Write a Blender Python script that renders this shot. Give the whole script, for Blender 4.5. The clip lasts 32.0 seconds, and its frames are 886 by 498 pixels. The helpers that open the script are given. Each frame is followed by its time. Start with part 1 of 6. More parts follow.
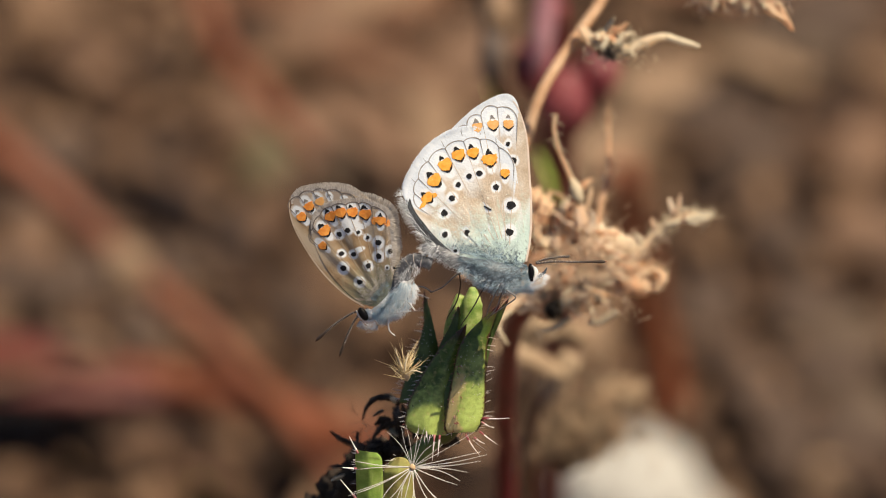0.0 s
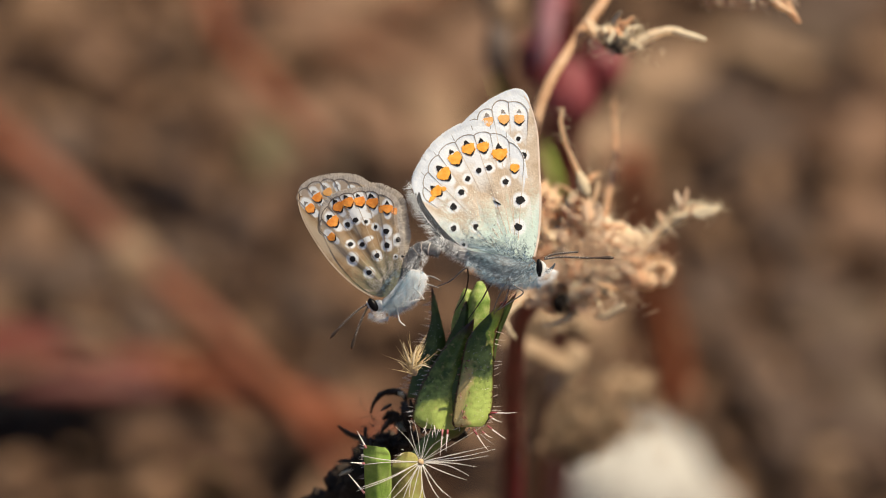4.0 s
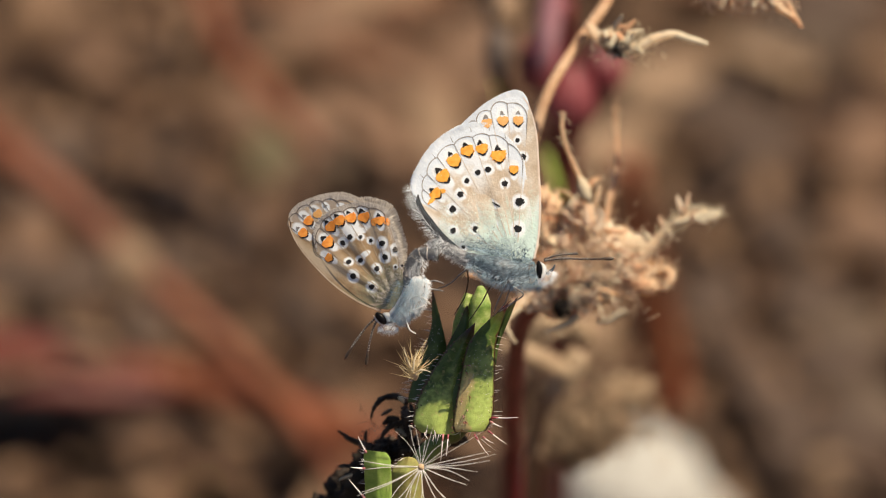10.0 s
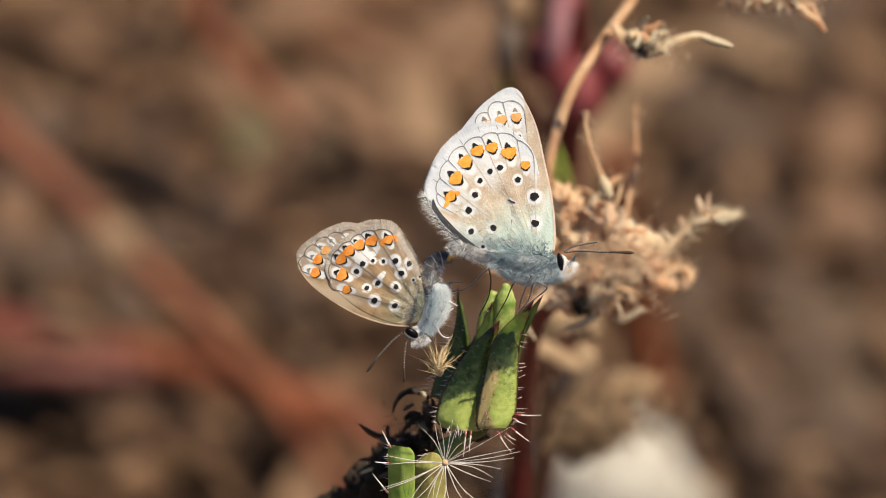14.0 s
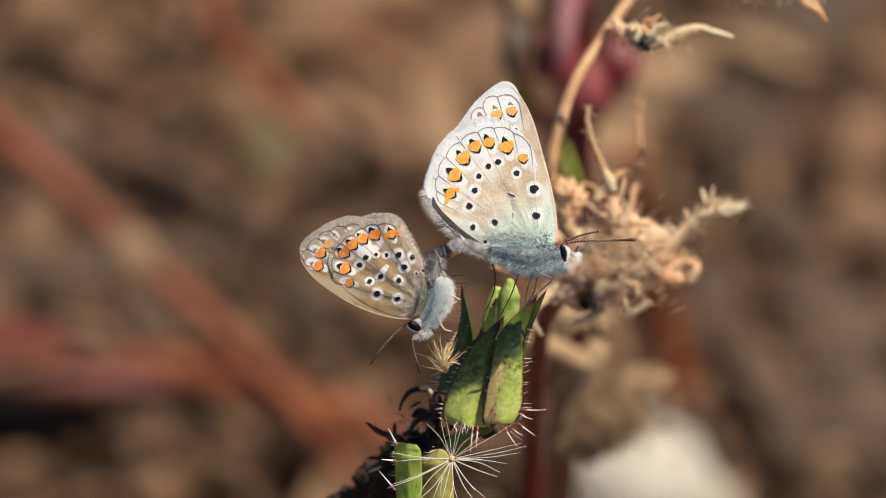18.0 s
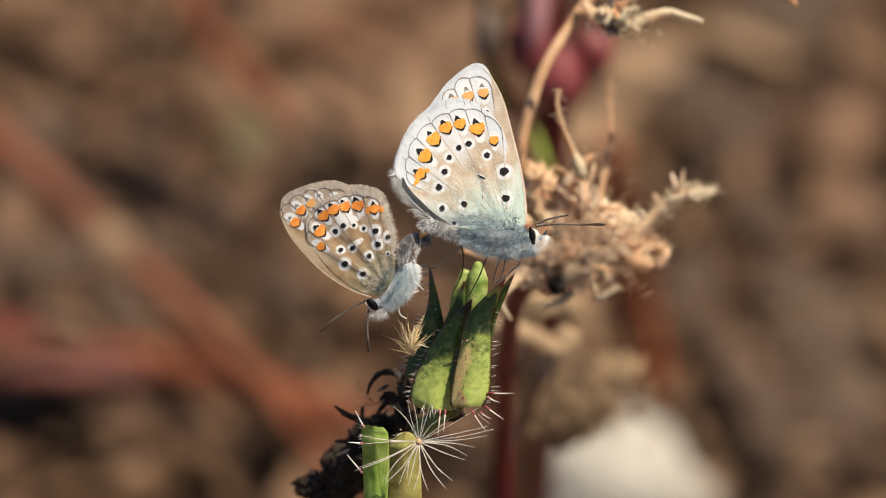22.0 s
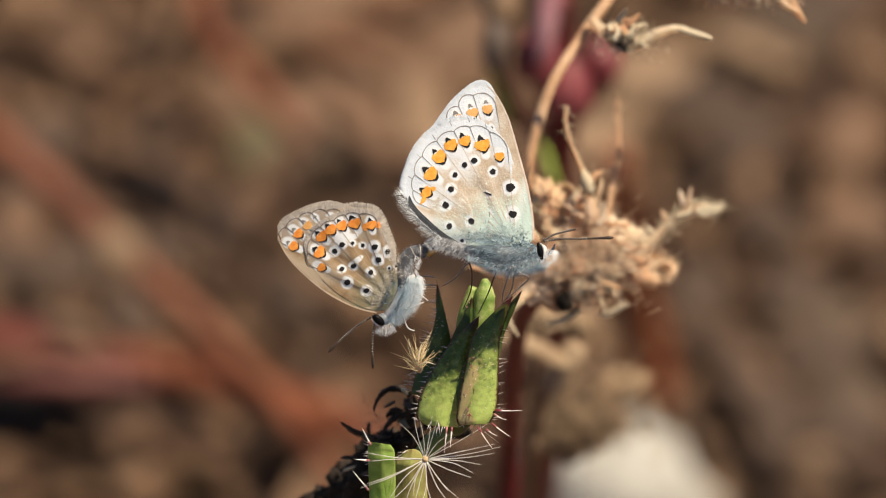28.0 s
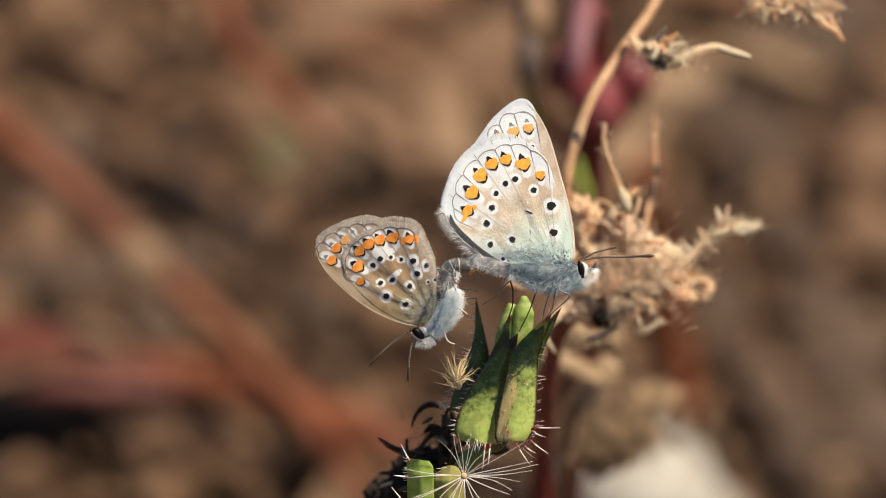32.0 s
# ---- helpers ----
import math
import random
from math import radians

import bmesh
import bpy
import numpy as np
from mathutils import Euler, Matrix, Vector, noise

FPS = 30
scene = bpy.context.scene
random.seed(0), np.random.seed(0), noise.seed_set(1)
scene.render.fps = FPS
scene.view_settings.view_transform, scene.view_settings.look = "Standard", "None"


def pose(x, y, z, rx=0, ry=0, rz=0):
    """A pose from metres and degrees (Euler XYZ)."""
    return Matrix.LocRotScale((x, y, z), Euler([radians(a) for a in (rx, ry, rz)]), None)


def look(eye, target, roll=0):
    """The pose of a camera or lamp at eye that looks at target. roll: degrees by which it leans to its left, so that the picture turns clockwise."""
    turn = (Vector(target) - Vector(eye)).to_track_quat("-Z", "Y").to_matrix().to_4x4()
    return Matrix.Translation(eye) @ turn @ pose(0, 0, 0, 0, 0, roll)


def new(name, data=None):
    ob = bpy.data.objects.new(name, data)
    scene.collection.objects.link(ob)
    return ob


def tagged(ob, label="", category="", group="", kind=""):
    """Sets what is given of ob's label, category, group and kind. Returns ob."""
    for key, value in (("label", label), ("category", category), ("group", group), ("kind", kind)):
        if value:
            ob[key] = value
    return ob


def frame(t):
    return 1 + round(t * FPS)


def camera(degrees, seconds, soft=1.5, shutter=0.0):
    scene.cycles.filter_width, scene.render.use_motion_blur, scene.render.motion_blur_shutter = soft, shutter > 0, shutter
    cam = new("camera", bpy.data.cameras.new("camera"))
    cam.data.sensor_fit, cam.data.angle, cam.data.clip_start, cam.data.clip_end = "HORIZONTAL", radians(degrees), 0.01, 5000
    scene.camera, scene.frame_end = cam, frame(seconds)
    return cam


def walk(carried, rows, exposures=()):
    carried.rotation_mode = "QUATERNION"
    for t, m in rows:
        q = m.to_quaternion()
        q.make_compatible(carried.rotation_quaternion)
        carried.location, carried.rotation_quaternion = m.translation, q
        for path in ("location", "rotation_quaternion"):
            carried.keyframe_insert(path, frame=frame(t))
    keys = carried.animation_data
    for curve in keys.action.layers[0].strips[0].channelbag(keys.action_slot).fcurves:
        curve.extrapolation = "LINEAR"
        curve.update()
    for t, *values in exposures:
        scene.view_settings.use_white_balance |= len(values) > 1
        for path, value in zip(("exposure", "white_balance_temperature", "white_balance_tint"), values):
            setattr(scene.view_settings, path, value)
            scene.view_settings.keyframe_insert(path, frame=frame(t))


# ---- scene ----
# The frame of reference: millimetres to the right, up and back from the point the lens is set on, about a hand's length above the soil.
PITCH = radians(35.0)
FOCUS = 0.47
FOC0 = Vector((0.0, 0.0, 0.25))
RIGHT = Vector((1, 0, 0))
UPW = Vector((0, math.sin(PITCH), math.cos(PITCH)))
BACK = Vector((0, -math.cos(PITCH), math.sin(PITCH)))
BASIS = Matrix((RIGHT, UPW, BACK)).transposed().to_4x4()
REF = Matrix.Translation(FOC0) @ BASIS
MM = 0.001


def at(u, v, w=0.0):
    """World place of a point given in millimetres of the frame of reference."""
    return REF @ Vector((u * MM, v * MM, w * MM))


# ---- camera: a hand-held macro lens ----
cam = camera(10.66, 32.0, soft=0.9)
cam.data.dof.use_dof = True
cam.data.dof.focus_distance = FOCUS - 0.0017
cam.data.dof.aperture_fstop = 18.0


def held(x, y, z, pan, tilt, roll):
    turn = pose(0, 0, 0, 0, -pan, 0) @ pose(0, 0, 0, tilt, 0, 0) @ pose(0, 0, 0, 0, 0, -roll)
    return REF @ Matrix.Translation((x * MM, -y * MM, FOCUS - z * MM)) @ turn


PATH = [
    (0, 0.00, 0.00, -0.00, 0.000, 0.000, 0.000),
    (0.5, -0.40, -0.40, -0.17, 0.056, -0.052, 0.223),
    (1, -1.44, -0.51, -0.77, 0.089, -0.057, 0.343),
    (1.5, -2.89, -1.33, -0.64, 0.083, -0.075, 0.279),
    (2, -1.77, -0.39, -0.66, 0.164, 0.038, 0.162),
    (2.5, -0.33, 0.09, -0.45, 0.491, -0.110, 0.144),
    (3, -0.36, 0.13, -0.54, 0.448, -0.139, 0.263),
    (3.5, 0.43, -0.48, -0.46, 0.010, -0.234, 0.101),
    (4, -0.71, -0.99, 0.08, -0.004, -0.186, 0.175),
    (4.5, -0.67, -0.37, 0.20, -0.222, -0.016, 0.303),
    (6.5, -1.60, -1.35, 0.80, -0.288, -0.074, 0.283),
    (7, -2.60, -1.39, 0.82, -0.348, 0.098, -0.049),
    (7.5, -1.26, -0.55, 1.61, -0.125, 0.129, -0.087),
    (8, -1.11, -0.56, 1.47, 0.204, -0.095, 0.152),
    (8.5, -1.84, -0.85, 1.74, 0.136, -0.148, 0.093),
    (9, -2.44, -1.48, 1.68, 0.053, -0.192, -0.014),
    (9.5, -3.08, -0.78, 1.49, 0.149, -0.093, 0.115),
    (10, -1.07, -0.53, 1.70, 0.031, -0.079, 0.107),
    (10.5, -2.30, -1.13, 2.03, 0.101, -0.178, 0.112),
    (11, -1.64, -0.61, 2.79, -0.013, -0.161, 0.140),
    (11.5, -3.85, -1.71, 2.91, 0.152, -0.240, 0.084),
    (12, -2.80, -0.64, 2.84, -0.038, -0.121, -0.110),
    (12.5, -4.59, -1.35, 2.82, 0.084, -0.231, -0.068),
    (13, -8.31, -2.36, 1.43, 0.221, -0.339, -0.271),
    (13.5, -10.36, -2.87, 0.20, 0.903, -0.303, -0.677),
    (14, -11.05, -3.00, -0.57, 0.921, -0.418, -1.004),
    (14.5, -9.98, -2.53, -0.06, 1.073, -0.626, -0.786),
    (16.5, -6.00, -0.35, -0.59, 0.439, -0.125, -0.464),
    (17, -5.45, 0.20, -0.74, 0.563, -0.094, -0.123),
    (17.5, -5.33, -0.42, -0.54, 0.504, -0.230, 0.079),
    (18, -7.12, -0.91, -0.47, 0.410, -0.208, 0.176),
    (18.5, -6.78, -0.58, -0.21, 0.254, -0.108, 0.010),
    (19, -5.14, 0.77, -0.24, 0.268, 0.042, -0.036),
    (19.5, -6.06, -0.06, -0.18, 0.431, -0.068, 0.112),
    (20, -5.90, -0.36, -0.40, 0.461, -0.125, -0.003),
    (20.5, -7.77, -0.51, -0.94, 0.662, -0.066, 0.071),
    (21, -4.98, 1.24, -0.85, 0.264, 0.121, -0.142),
    (21.5, -4.72, 1.78, -0.03, 0.494, 0.063, -0.003),
    (22, -4.97, 1.02, 0.48, 0.535, -0.183, -0.004),
    (22.5, -7.09, 0.49, 0.52, 0.280, -0.046, -0.141),
    (23, -6.42, 0.66, 1.03, 0.039, -0.014, -0.260),
    (23.5, -6.98, 0.93, 1.22, 0.562, -0.064, -0.082),
    (24, -5.78, 2.14, 0.78, 0.646, 0.155, 0.187),
    (24.5, -6.44, 0.96, 0.63, 0.507, 0.304, 0.189),
    (25, -6.23, 1.32, 0.92, 0.290, 0.447, 0.144),
    (25.5, -5.34, 2.05, 0.91, 0.313, 0.405, 0.075),
    (27.5, -5.95, -1.59, 0.82, 0.342, -0.160, -0.195),
    (28, -5.12, -1.14, 0.95, 0.465, -0.241, -0.256),
    (28.5, -6.31, -2.12, 1.08, 0.590, -0.412, -0.001),
    (29, -7.49, -2.32, 0.84, 0.514, -0.429, -0.100),
    (29.5, -7.28, -1.58, 0.79, 0.270, -0.122, -0.299),
    (30, -6.76, -1.67, 0.52, 0.466, -0.279, -0.409),
    (30.5, -6.63, -2.09, 0.91, 0.464, -0.382, -0.431),
    (31, -6.14, -2.03, 0.33, 0.638, -0.361, -0.256),
    (31.5, -9.13, -3.13, 0.05, 0.626, -0.324, -0.519),
    (32, -8.60, -2.76, -0.33, 0.408, -0.235, -0.604),
]
walk(cam, [(r[0], held(*r[1:])) for r in PATH])

# ---- light: high sun over the shoulder and a clear sky ----
SUN_DIR = (BASIS @ Vector((0.42, 0.70, 0.47))).normalized()
sun = new("sun", bpy.data.lights.new("sun", "SUN"))
sun.data.energy = 5.0
sun.data.angle = radians(0.5)
sun.data.color = (1.0, 0.838, 0.62)
sun.matrix_world = look(SUN_DIR * 3, (0, 0, 0))
world = bpy.data.worlds.new("world")
scene.world = world
world.use_nodes = True
sky = world.node_tree.nodes.new("ShaderNodeTexSky")
sky.sky_type = "NISHITA"
sky.sun_disc = False
sky.sun_elevation = math.asin(SUN_DIR.z)
sky.sun_rotation = math.atan2(SUN_DIR.x, SUN_DIR.y)
world.node_tree.links.new(sky.outputs["Color"], world.node_tree.nodes["Background"].inputs["Color"])
world.node_tree.nodes["Background"].inputs["Strength"].default_value = 0.055
scene.view_settings.exposure = 0.53


# ---- materials ----
def material(name, colours, feature, rough=0.7, fine=0.12, bump=0.3, through_light=0.0, each=0.0, metal=0.0, sheen=0.0, stretch=(1, 1, 1)):
    """colours: two to four base colours over a noise of that feature size in mm; fine: grain ten times smaller; each: variation from object to object or island to island."""
    m = bpy.data.materials.new(name)
    m.use_nodes = True
    nt = m.node_tree
    N, L = nt.nodes, nt.links
    b = N["Principled BSDF"]
    tc = N.new("ShaderNodeTexCoord")
    mp = N.new("ShaderNodeMapping")
    mp.inputs["Scale"].default_value = stretch
    L.new(tc.outputs["Object"], mp.inputs["Vector"])
    n1 = N.new("ShaderNodeTexNoise")
    n1.inputs["Scale"].default_value = 1000.0 / feature
    n1.inputs["Detail"].default_value = 5
    L.new(mp.outputs["Vector"], n1.inputs["Vector"])
    ramp = N.new("ShaderNodeValToRGB")
    el = ramp.color_ramp.elements
    while len(el) < len(colours):
        el.new(0.5)
    for i, c in enumerate(colours):
        el[i].position = 0.3 + 0.4 * i / (len(colours) - 1)
        el[i].color = (*c, 1)
    n2 = N.new("ShaderNodeTexNoise")
    n2.inputs["Scale"].default_value = 9000.0 / feature
    n2.inputs["Detail"].default_value = 3
    L.new(mp.outputs["Vector"], n2.inputs["Vector"])
    fac = n1.outputs["Fac"]
    if each:
        info = N.new("ShaderNodeObjectInfo")
        geo = N.new("ShaderNodeNewGeometry")
        s = N.new("ShaderNodeMath")
        s.operation = "ADD"
        L.new(info.outputs["Random"], s.inputs[0])
        L.new(geo.outputs["Random Per Island"], s.inputs[1])
        f = N.new("ShaderNodeMath")
        f.operation = "FRACT"
        L.new(s.outputs[0], f.inputs[0])
        mx = N.new("ShaderNodeMix")
        mx.inputs[0].default_value = each
        L.new(n1.outputs["Fac"], mx.inputs[2])
        L.new(f.outputs[0], mx.inputs[3])
        fac = mx.outputs[0]
    L.new(fac, ramp.inputs["Fac"])
    v = N.new("ShaderNodeMath")
    v.operation = "MULTIPLY_ADD"
    v.inputs[1].default_value = 2 * fine
    v.inputs[2].default_value = 1 - fine
    L.new(n2.outputs["Fac"], v.inputs[0])
    mul = N.new("ShaderNodeMix")
    mul.data_type, mul.blend_type = "RGBA", "MULTIPLY"
    mul.inputs[0].default_value = 1
    L.new(ramp.outputs["Color"], mul.inputs[6])
    L.new(v.outputs[0], mul.inputs[7])
    L.new(mul.outputs[2], b.inputs["Base Color"])
    b.inputs["Roughness"].default_value = rough
    b.inputs["Metallic"].default_value = metal
    b.inputs["Sheen Weight"].default_value = sheen
    if bump:
        bp = N.new("ShaderNodeBump")
        bp.inputs["Strength"].default_value = bump
        bp.inputs["Distance"].default_value = feature * MM * 0.1
        L.new(n2.outputs["Fac"], bp.inputs["Height"])
        L.new(bp.outputs["Normal"], b.inputs["Normal"])
    if through_light:
        tr = N.new("ShaderNodeBsdfTranslucent")
        L.new(mul.outputs[2], tr.inputs["Color"])
        ms = N.new("ShaderNodeMixShader")
        ms.inputs[0].default_value = through_light
        L.new(b.outputs[0], ms.inputs[1])
        L.new(tr.outputs[0], ms.inputs[2])
        L.new(ms.outputs[0], N["Material Output"].inputs["Surface"])
    return m


def recolour(m, colour, value_of, low, high, breakup=0.25, feature=1.0):
    """Lays a second colour over a material: along the mesh's own value from low to high, with an uneven border."""
    nt = m.node_tree
    N, L = nt.nodes, nt.links
    b = N["Principled BSDF"]
    old = b.inputs["Base Color"].links[0].from_socket
    at_ = N.new("ShaderNodeAttribute")
    at_.attribute_name = value_of
    tc = N.new("ShaderNodeTexCoord")
    n = N.new("ShaderNodeTexNoise")
    n.inputs["Scale"].default_value = 1000.0 / feature
    n.inputs["Detail"].default_value = 4
    L.new(tc.outputs["Object"], n.inputs["Vector"])
    a = N.new("ShaderNodeMath")
    a.operation = "MULTIPLY_ADD"
    a.inputs[1].default_value = 2 * breakup
    L.new(n.outputs["Fac"], a.inputs[0])
    s = N.new("ShaderNodeMath")
    s.operation = "SUBTRACT"
    L.new(at_.outputs["Fac"], s.inputs[0])
    s.inputs[1].default_value = breakup
    L.new(s.outputs[0], a.inputs[2])
    r = N.new("ShaderNodeMapRange")
    r.inputs["From Min"].default_value = low
    r.inputs["From Max"].default_value = high
    L.new(a.outputs[0], r.inputs["Value"])
    mx = N.new("ShaderNodeMix")
    mx.data_type = "RGBA"
    L.new(r.outputs["Result"], mx.inputs[0])
    L.new(old, mx.inputs[6])
    mx.inputs[7].default_value = (*colour, 1)
    L.new(mx.outputs[2], b.inputs["Base Color"])
    for node in N:
        if node.type == "BSDF_TRANSLUCENT":
            L.new(mx.outputs[2], node.inputs["Color"])
    return m


WING_L = material("pale_wing_scales", [(0.50, 0.39, 0.28), (0.62, 0.52, 0.41), (0.72, 0.66, 0.58)], 1.8, 0.75, 0.20, 0.25, 0.12)
recolour(WING_L, (0.80, 0.79, 0.77), "streak", 0.45, 0.85, 0.22, 1.2)
recolour(WING_L, (0.62, 0.77, 0.72), "base", 0.56, 0.76, 0.12, 0.35)
recolour(WING_L, (0.05, 0.08, 0.11), "base", 0.88, 1.00, 0.26, 0.22)
recolour(WING_L, (0.76, 0.83, 0.92), "rim", 0.70, 0.86, 0.12, 0.8)
recolour(WING_L, (0.86, 0.90, 0.95), "white", 0.44, 0.60, 0.07, 0.25)
WING_S = material("brown_wing_scales", [(0.25, 0.16, 0.085), (0.37, 0.255, 0.145), (0.48, 0.36, 0.23)], 1.5, 0.75, 0.22, 0.25, 0.12)
recolour(WING_S, (0.30, 0.29, 0.18), "base", 0.55, 0.80, 0.16, 0.35)
recolour(WING_S, (0.06, 0.07, 0.07), "base", 0.92, 1.08, 0.25, 0.25)
recolour(WING_S, (0.40, 0.33, 0.27), "rim", 0.72, 0.88, 0.15, 0.8)
recolour(WING_S, (0.54, 0.44, 0.32), "streak", 0.60, 0.95, 0.25, 1.0)
recolour(WING_S, (0.80, 0.84, 0.88), "white", 0.44, 0.60, 0.08, 0.25)
MARGIN_S = material("grey_brown_wing_margin", [(0.10, 0.085, 0.075), (0.25, 0.21, 0.18)], 0.8, 0.65, 0.15, 0.3)
COSTA_S = material("buff_wing_edge", [(0.44, 0.34, 0.24), (0.60, 0.49, 0.38)], 0.8, 0.6, 0.1, 0.2)
COSTA = material("cream_wing_edge", [(0.66, 0.52, 0.42), (0.78, 0.68, 0.60)], 0.8, 0.6, 0.1, 0.2)
WHITE = material("white_scales", [(0.64, 0.63, 0.61), (0.78, 0.77, 0.75)], 0.6, 0.7, 0.1, 0.4)
BLACK = material("black_scales", [(0.010, 0.010, 0.012), (0.028, 0.027, 0.030)], 0.3, 0.65, 0.2, 0.4)
BLACK.node_tree.nodes["Principled BSDF"].inputs["Specular IOR Level"].default_value = 0.15
GREYDOT = material("grey_scales", [(0.16, 0.15, 0.15), (0.30, 0.29, 0.28)], 0.3, 0.7, 0.2, 0.4)
ORANGE = material("orange_scales", [(0.82, 0.31, 0.02), (0.92, 0.47, 0.08)], 0.4, 0.65, 0.12, 0.4)
ORANGE_S = material("deep_orange_scales", [(0.74, 0.22, 0.025), (0.88, 0.38, 0.07)], 0.4, 0.65, 0.12, 0.4)
ORANGE_PALE = material("faded_orange_scales", [(0.72, 0.36, 0.10), (0.80, 0.46, 0.18)], 0.5, 0.65, 0.12, 0.4)
VEIN = material("wing_vein", [(0.58, 0.47, 0.36), (0.70, 0.62, 0.53)], 0.8, 0.6, 0.1, 0.2)
VEIN_S = material("brown_wing_vein", [(0.36, 0.27, 0.18), (0.48, 0.38, 0.27)], 0.8, 0.6, 0.1, 0.2)
MARGIN = material("dark_wing_margin", [(0.16, 0.14, 0.13), (0.42, 0.39, 0.36)], 0.8, 0.65, 0.15, 0.3)
FUR_W = material("white_body_hair", [(0.74, 0.79, 0.87), (0.90, 0.93, 0.98)], 1.0, 0.55, 0.05, 0.0, 0.1, 0.5)
FUR_P = material("pale_blue_body_hair", [(0.21, 0.37, 0.52), (0.48, 0.67, 0.82), (0.86, 0.94, 0.99)], 1.0, 0.55, 0.05, 0.0, 0.1, 0.6)
FUR_B = material("blue_grey_body_hair", [(0.014, 0.028, 0.042), (0.075, 0.135, 0.19), (0.40, 0.55, 0.67)], 1.0, 0.55, 0.1, 0.0, 0.05, 0.6)
FUR_D = material("dark_body_hair", [(0.012, 0.018, 0.028), (0.07, 0.088, 0.115)], 1.0, 0.5, 0.1, 0.0, 0.0, 0.5)
FUR_D.node_tree.nodes["Principled BSDF"].inputs["Specular IOR Level"].default_value = 0.12
for fur in (FUR_B, FUR_P, FUR_W):
    fur.node_tree.nodes["Principled BSDF"].inputs["Specular IOR Level"].default_value = 0.12
INNER = material("dark_inner_wing_scales", [(0.018, 0.022, 0.028), (0.06, 0.065, 0.075)], 0.5, 0.7, 0.2, 0.4)
FUR_T = material("buff_fringe_hair", [(0.48, 0.43, 0.38), (0.72, 0.67, 0.61)], 1.0, 0.55, 0.1, 0.0, 0.15, 0.5)
FUR_S = material("pale_fringe_hair", [(0.74, 0.81, 0.90), (0.88, 0.93, 0.98)], 1.0, 0.55, 0.1, 0.0, 0.15, 0.5)
FUR_G = material("bluish_wing_hair", [(0.40, 0.52, 0.54), (0.66, 0.80, 0.78), (0.80, 0.90, 0.86)], 1.0, 0.5, 0.1, 0.0, 0.05, 0.8)
FUR_O = material("olive_wing_hair", [(0.10, 0.11, 0.08), (0.34, 0.33, 0.20), (0.55, 0.52, 0.36)], 1.0, 0.5, 0.1, 0.0, 0.05, 0.8)
BODY = material("dark_grey_insect_body", [(0.05, 0.065, 0.08), (0.20, 0.24, 0.28)], 0.5, 0.5, 0.2, 0.5)
BODY_W = material("pale_grey_insect_body", [(0.50, 0.52, 0.54), (0.80, 0.81, 0.83)], 0.5, 0.6, 0.2, 0.5)
ABDO = material("banded_grey_abdomen", [(0.03, 0.033, 0.04), (0.10, 0.105, 0.12), (0.26, 0.27, 0.29)], 0.7, 0.5, 0.2, 0.6)
EYE = material("glossy_black_eye", [(0.003, 0.003, 0.004), (0.006, 0.005, 0.006)], 0.2, 0.35, 0.1, 0.05)
EYE.node_tree.nodes["Principled BSDF"].inputs["Specular IOR Level"].default_value = 0.12
CLASP = material("amber_clasper", [(0.45, 0.20, 0.02), (0.65, 0.36, 0.06)], 0.4, 0.35, 0.1, 0.2)
LEG = material("grey_leg", [(0.10, 0.10, 0.11), (0.34, 0.34, 0.35)], 0.7, 0.5, 0.1, 0.2)
LEG_W = material("white_leg", [(0.5, 0.5, 0.5), (0.75, 0.75, 0.76)], 0.7, 0.5, 0.1, 0.2)
ANT = material("dark_antenna", [(0.02, 0.015, 0.012), (0.07, 0.045, 0.03)], 0.4, 0.4, 0.1, 0.2)
ANT_TIP = material("rust_antenna_tip", [(0.20, 0.06, 0.02), (0.34, 0.14, 0.06)], 0.3, 0.4, 0.1, 0.2)
GREEN = material("green_bract", [(0.045, 0.085, 0.014), (0.08, 0.13, 0.022), (0.15, 0.20, 0.04)], 1.3, 0.30, 0.45, 0.28, 0.18)
# Sunlit lower part of the bracts painted in: brighter yellow-green towards the foot.
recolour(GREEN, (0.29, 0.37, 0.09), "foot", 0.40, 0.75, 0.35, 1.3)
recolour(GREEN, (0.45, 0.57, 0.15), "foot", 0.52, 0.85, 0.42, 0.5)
recolour(GREEN, (0.62, 0.50, 0.22), "scar", 0.05, 0.34, 0.35, 0.6)
recolour(GREEN, (0.34, 0.16, 0.05), "scar", 0.80, 1.05, 0.45, 0.30)
recolour(GREEN, (0.07, 0.03, 0.015), "edge", 0.98, 1.06, 0.75, 0.35)
recolour(GREEN, (0.05, 0.008, 0.010), "along", 0.78, 0.93, 0.07, 0.7)
recolour(GREEN, (0.045, 0.012, 0.008), "edge", 0.86, 0.98, 0.05, 0.5)
# Darker copy of the bract green; shade on the rear bracts is in its colour.
GREEN_D = material("shade_green_bract", [(0.04, 0.07, 0.016), (0.065, 0.105, 0.022), (0.12, 0.17, 0.04)], 1.8, 0.4, 0.25, 0.25, 0.15)
recolour(GREEN_D, (0.05, 0.008, 0.010), "along", 0.74, 0.92, 0.07, 0.7)
recolour(GREEN_D, (0.05, 0.010, 0.008), "edge", 0.92, 1.0, 0.05, 0.5)
GREEN_L = material("light_green_bract", [(0.20, 0.34, 0.05), (0.30, 0.46, 0.09), (0.40, 0.52, 0.15)], 1.6, 0.4, 0.2, 0.25, 0.2)
GREEN_Y = material("yellowed_green_bract", [(0.20, 0.17, 0.05), (0.38, 0.34, 0.11), (0.46, 0.50, 0.15)], 1.4, 0.4, 0.25, 0.3, 0.2)
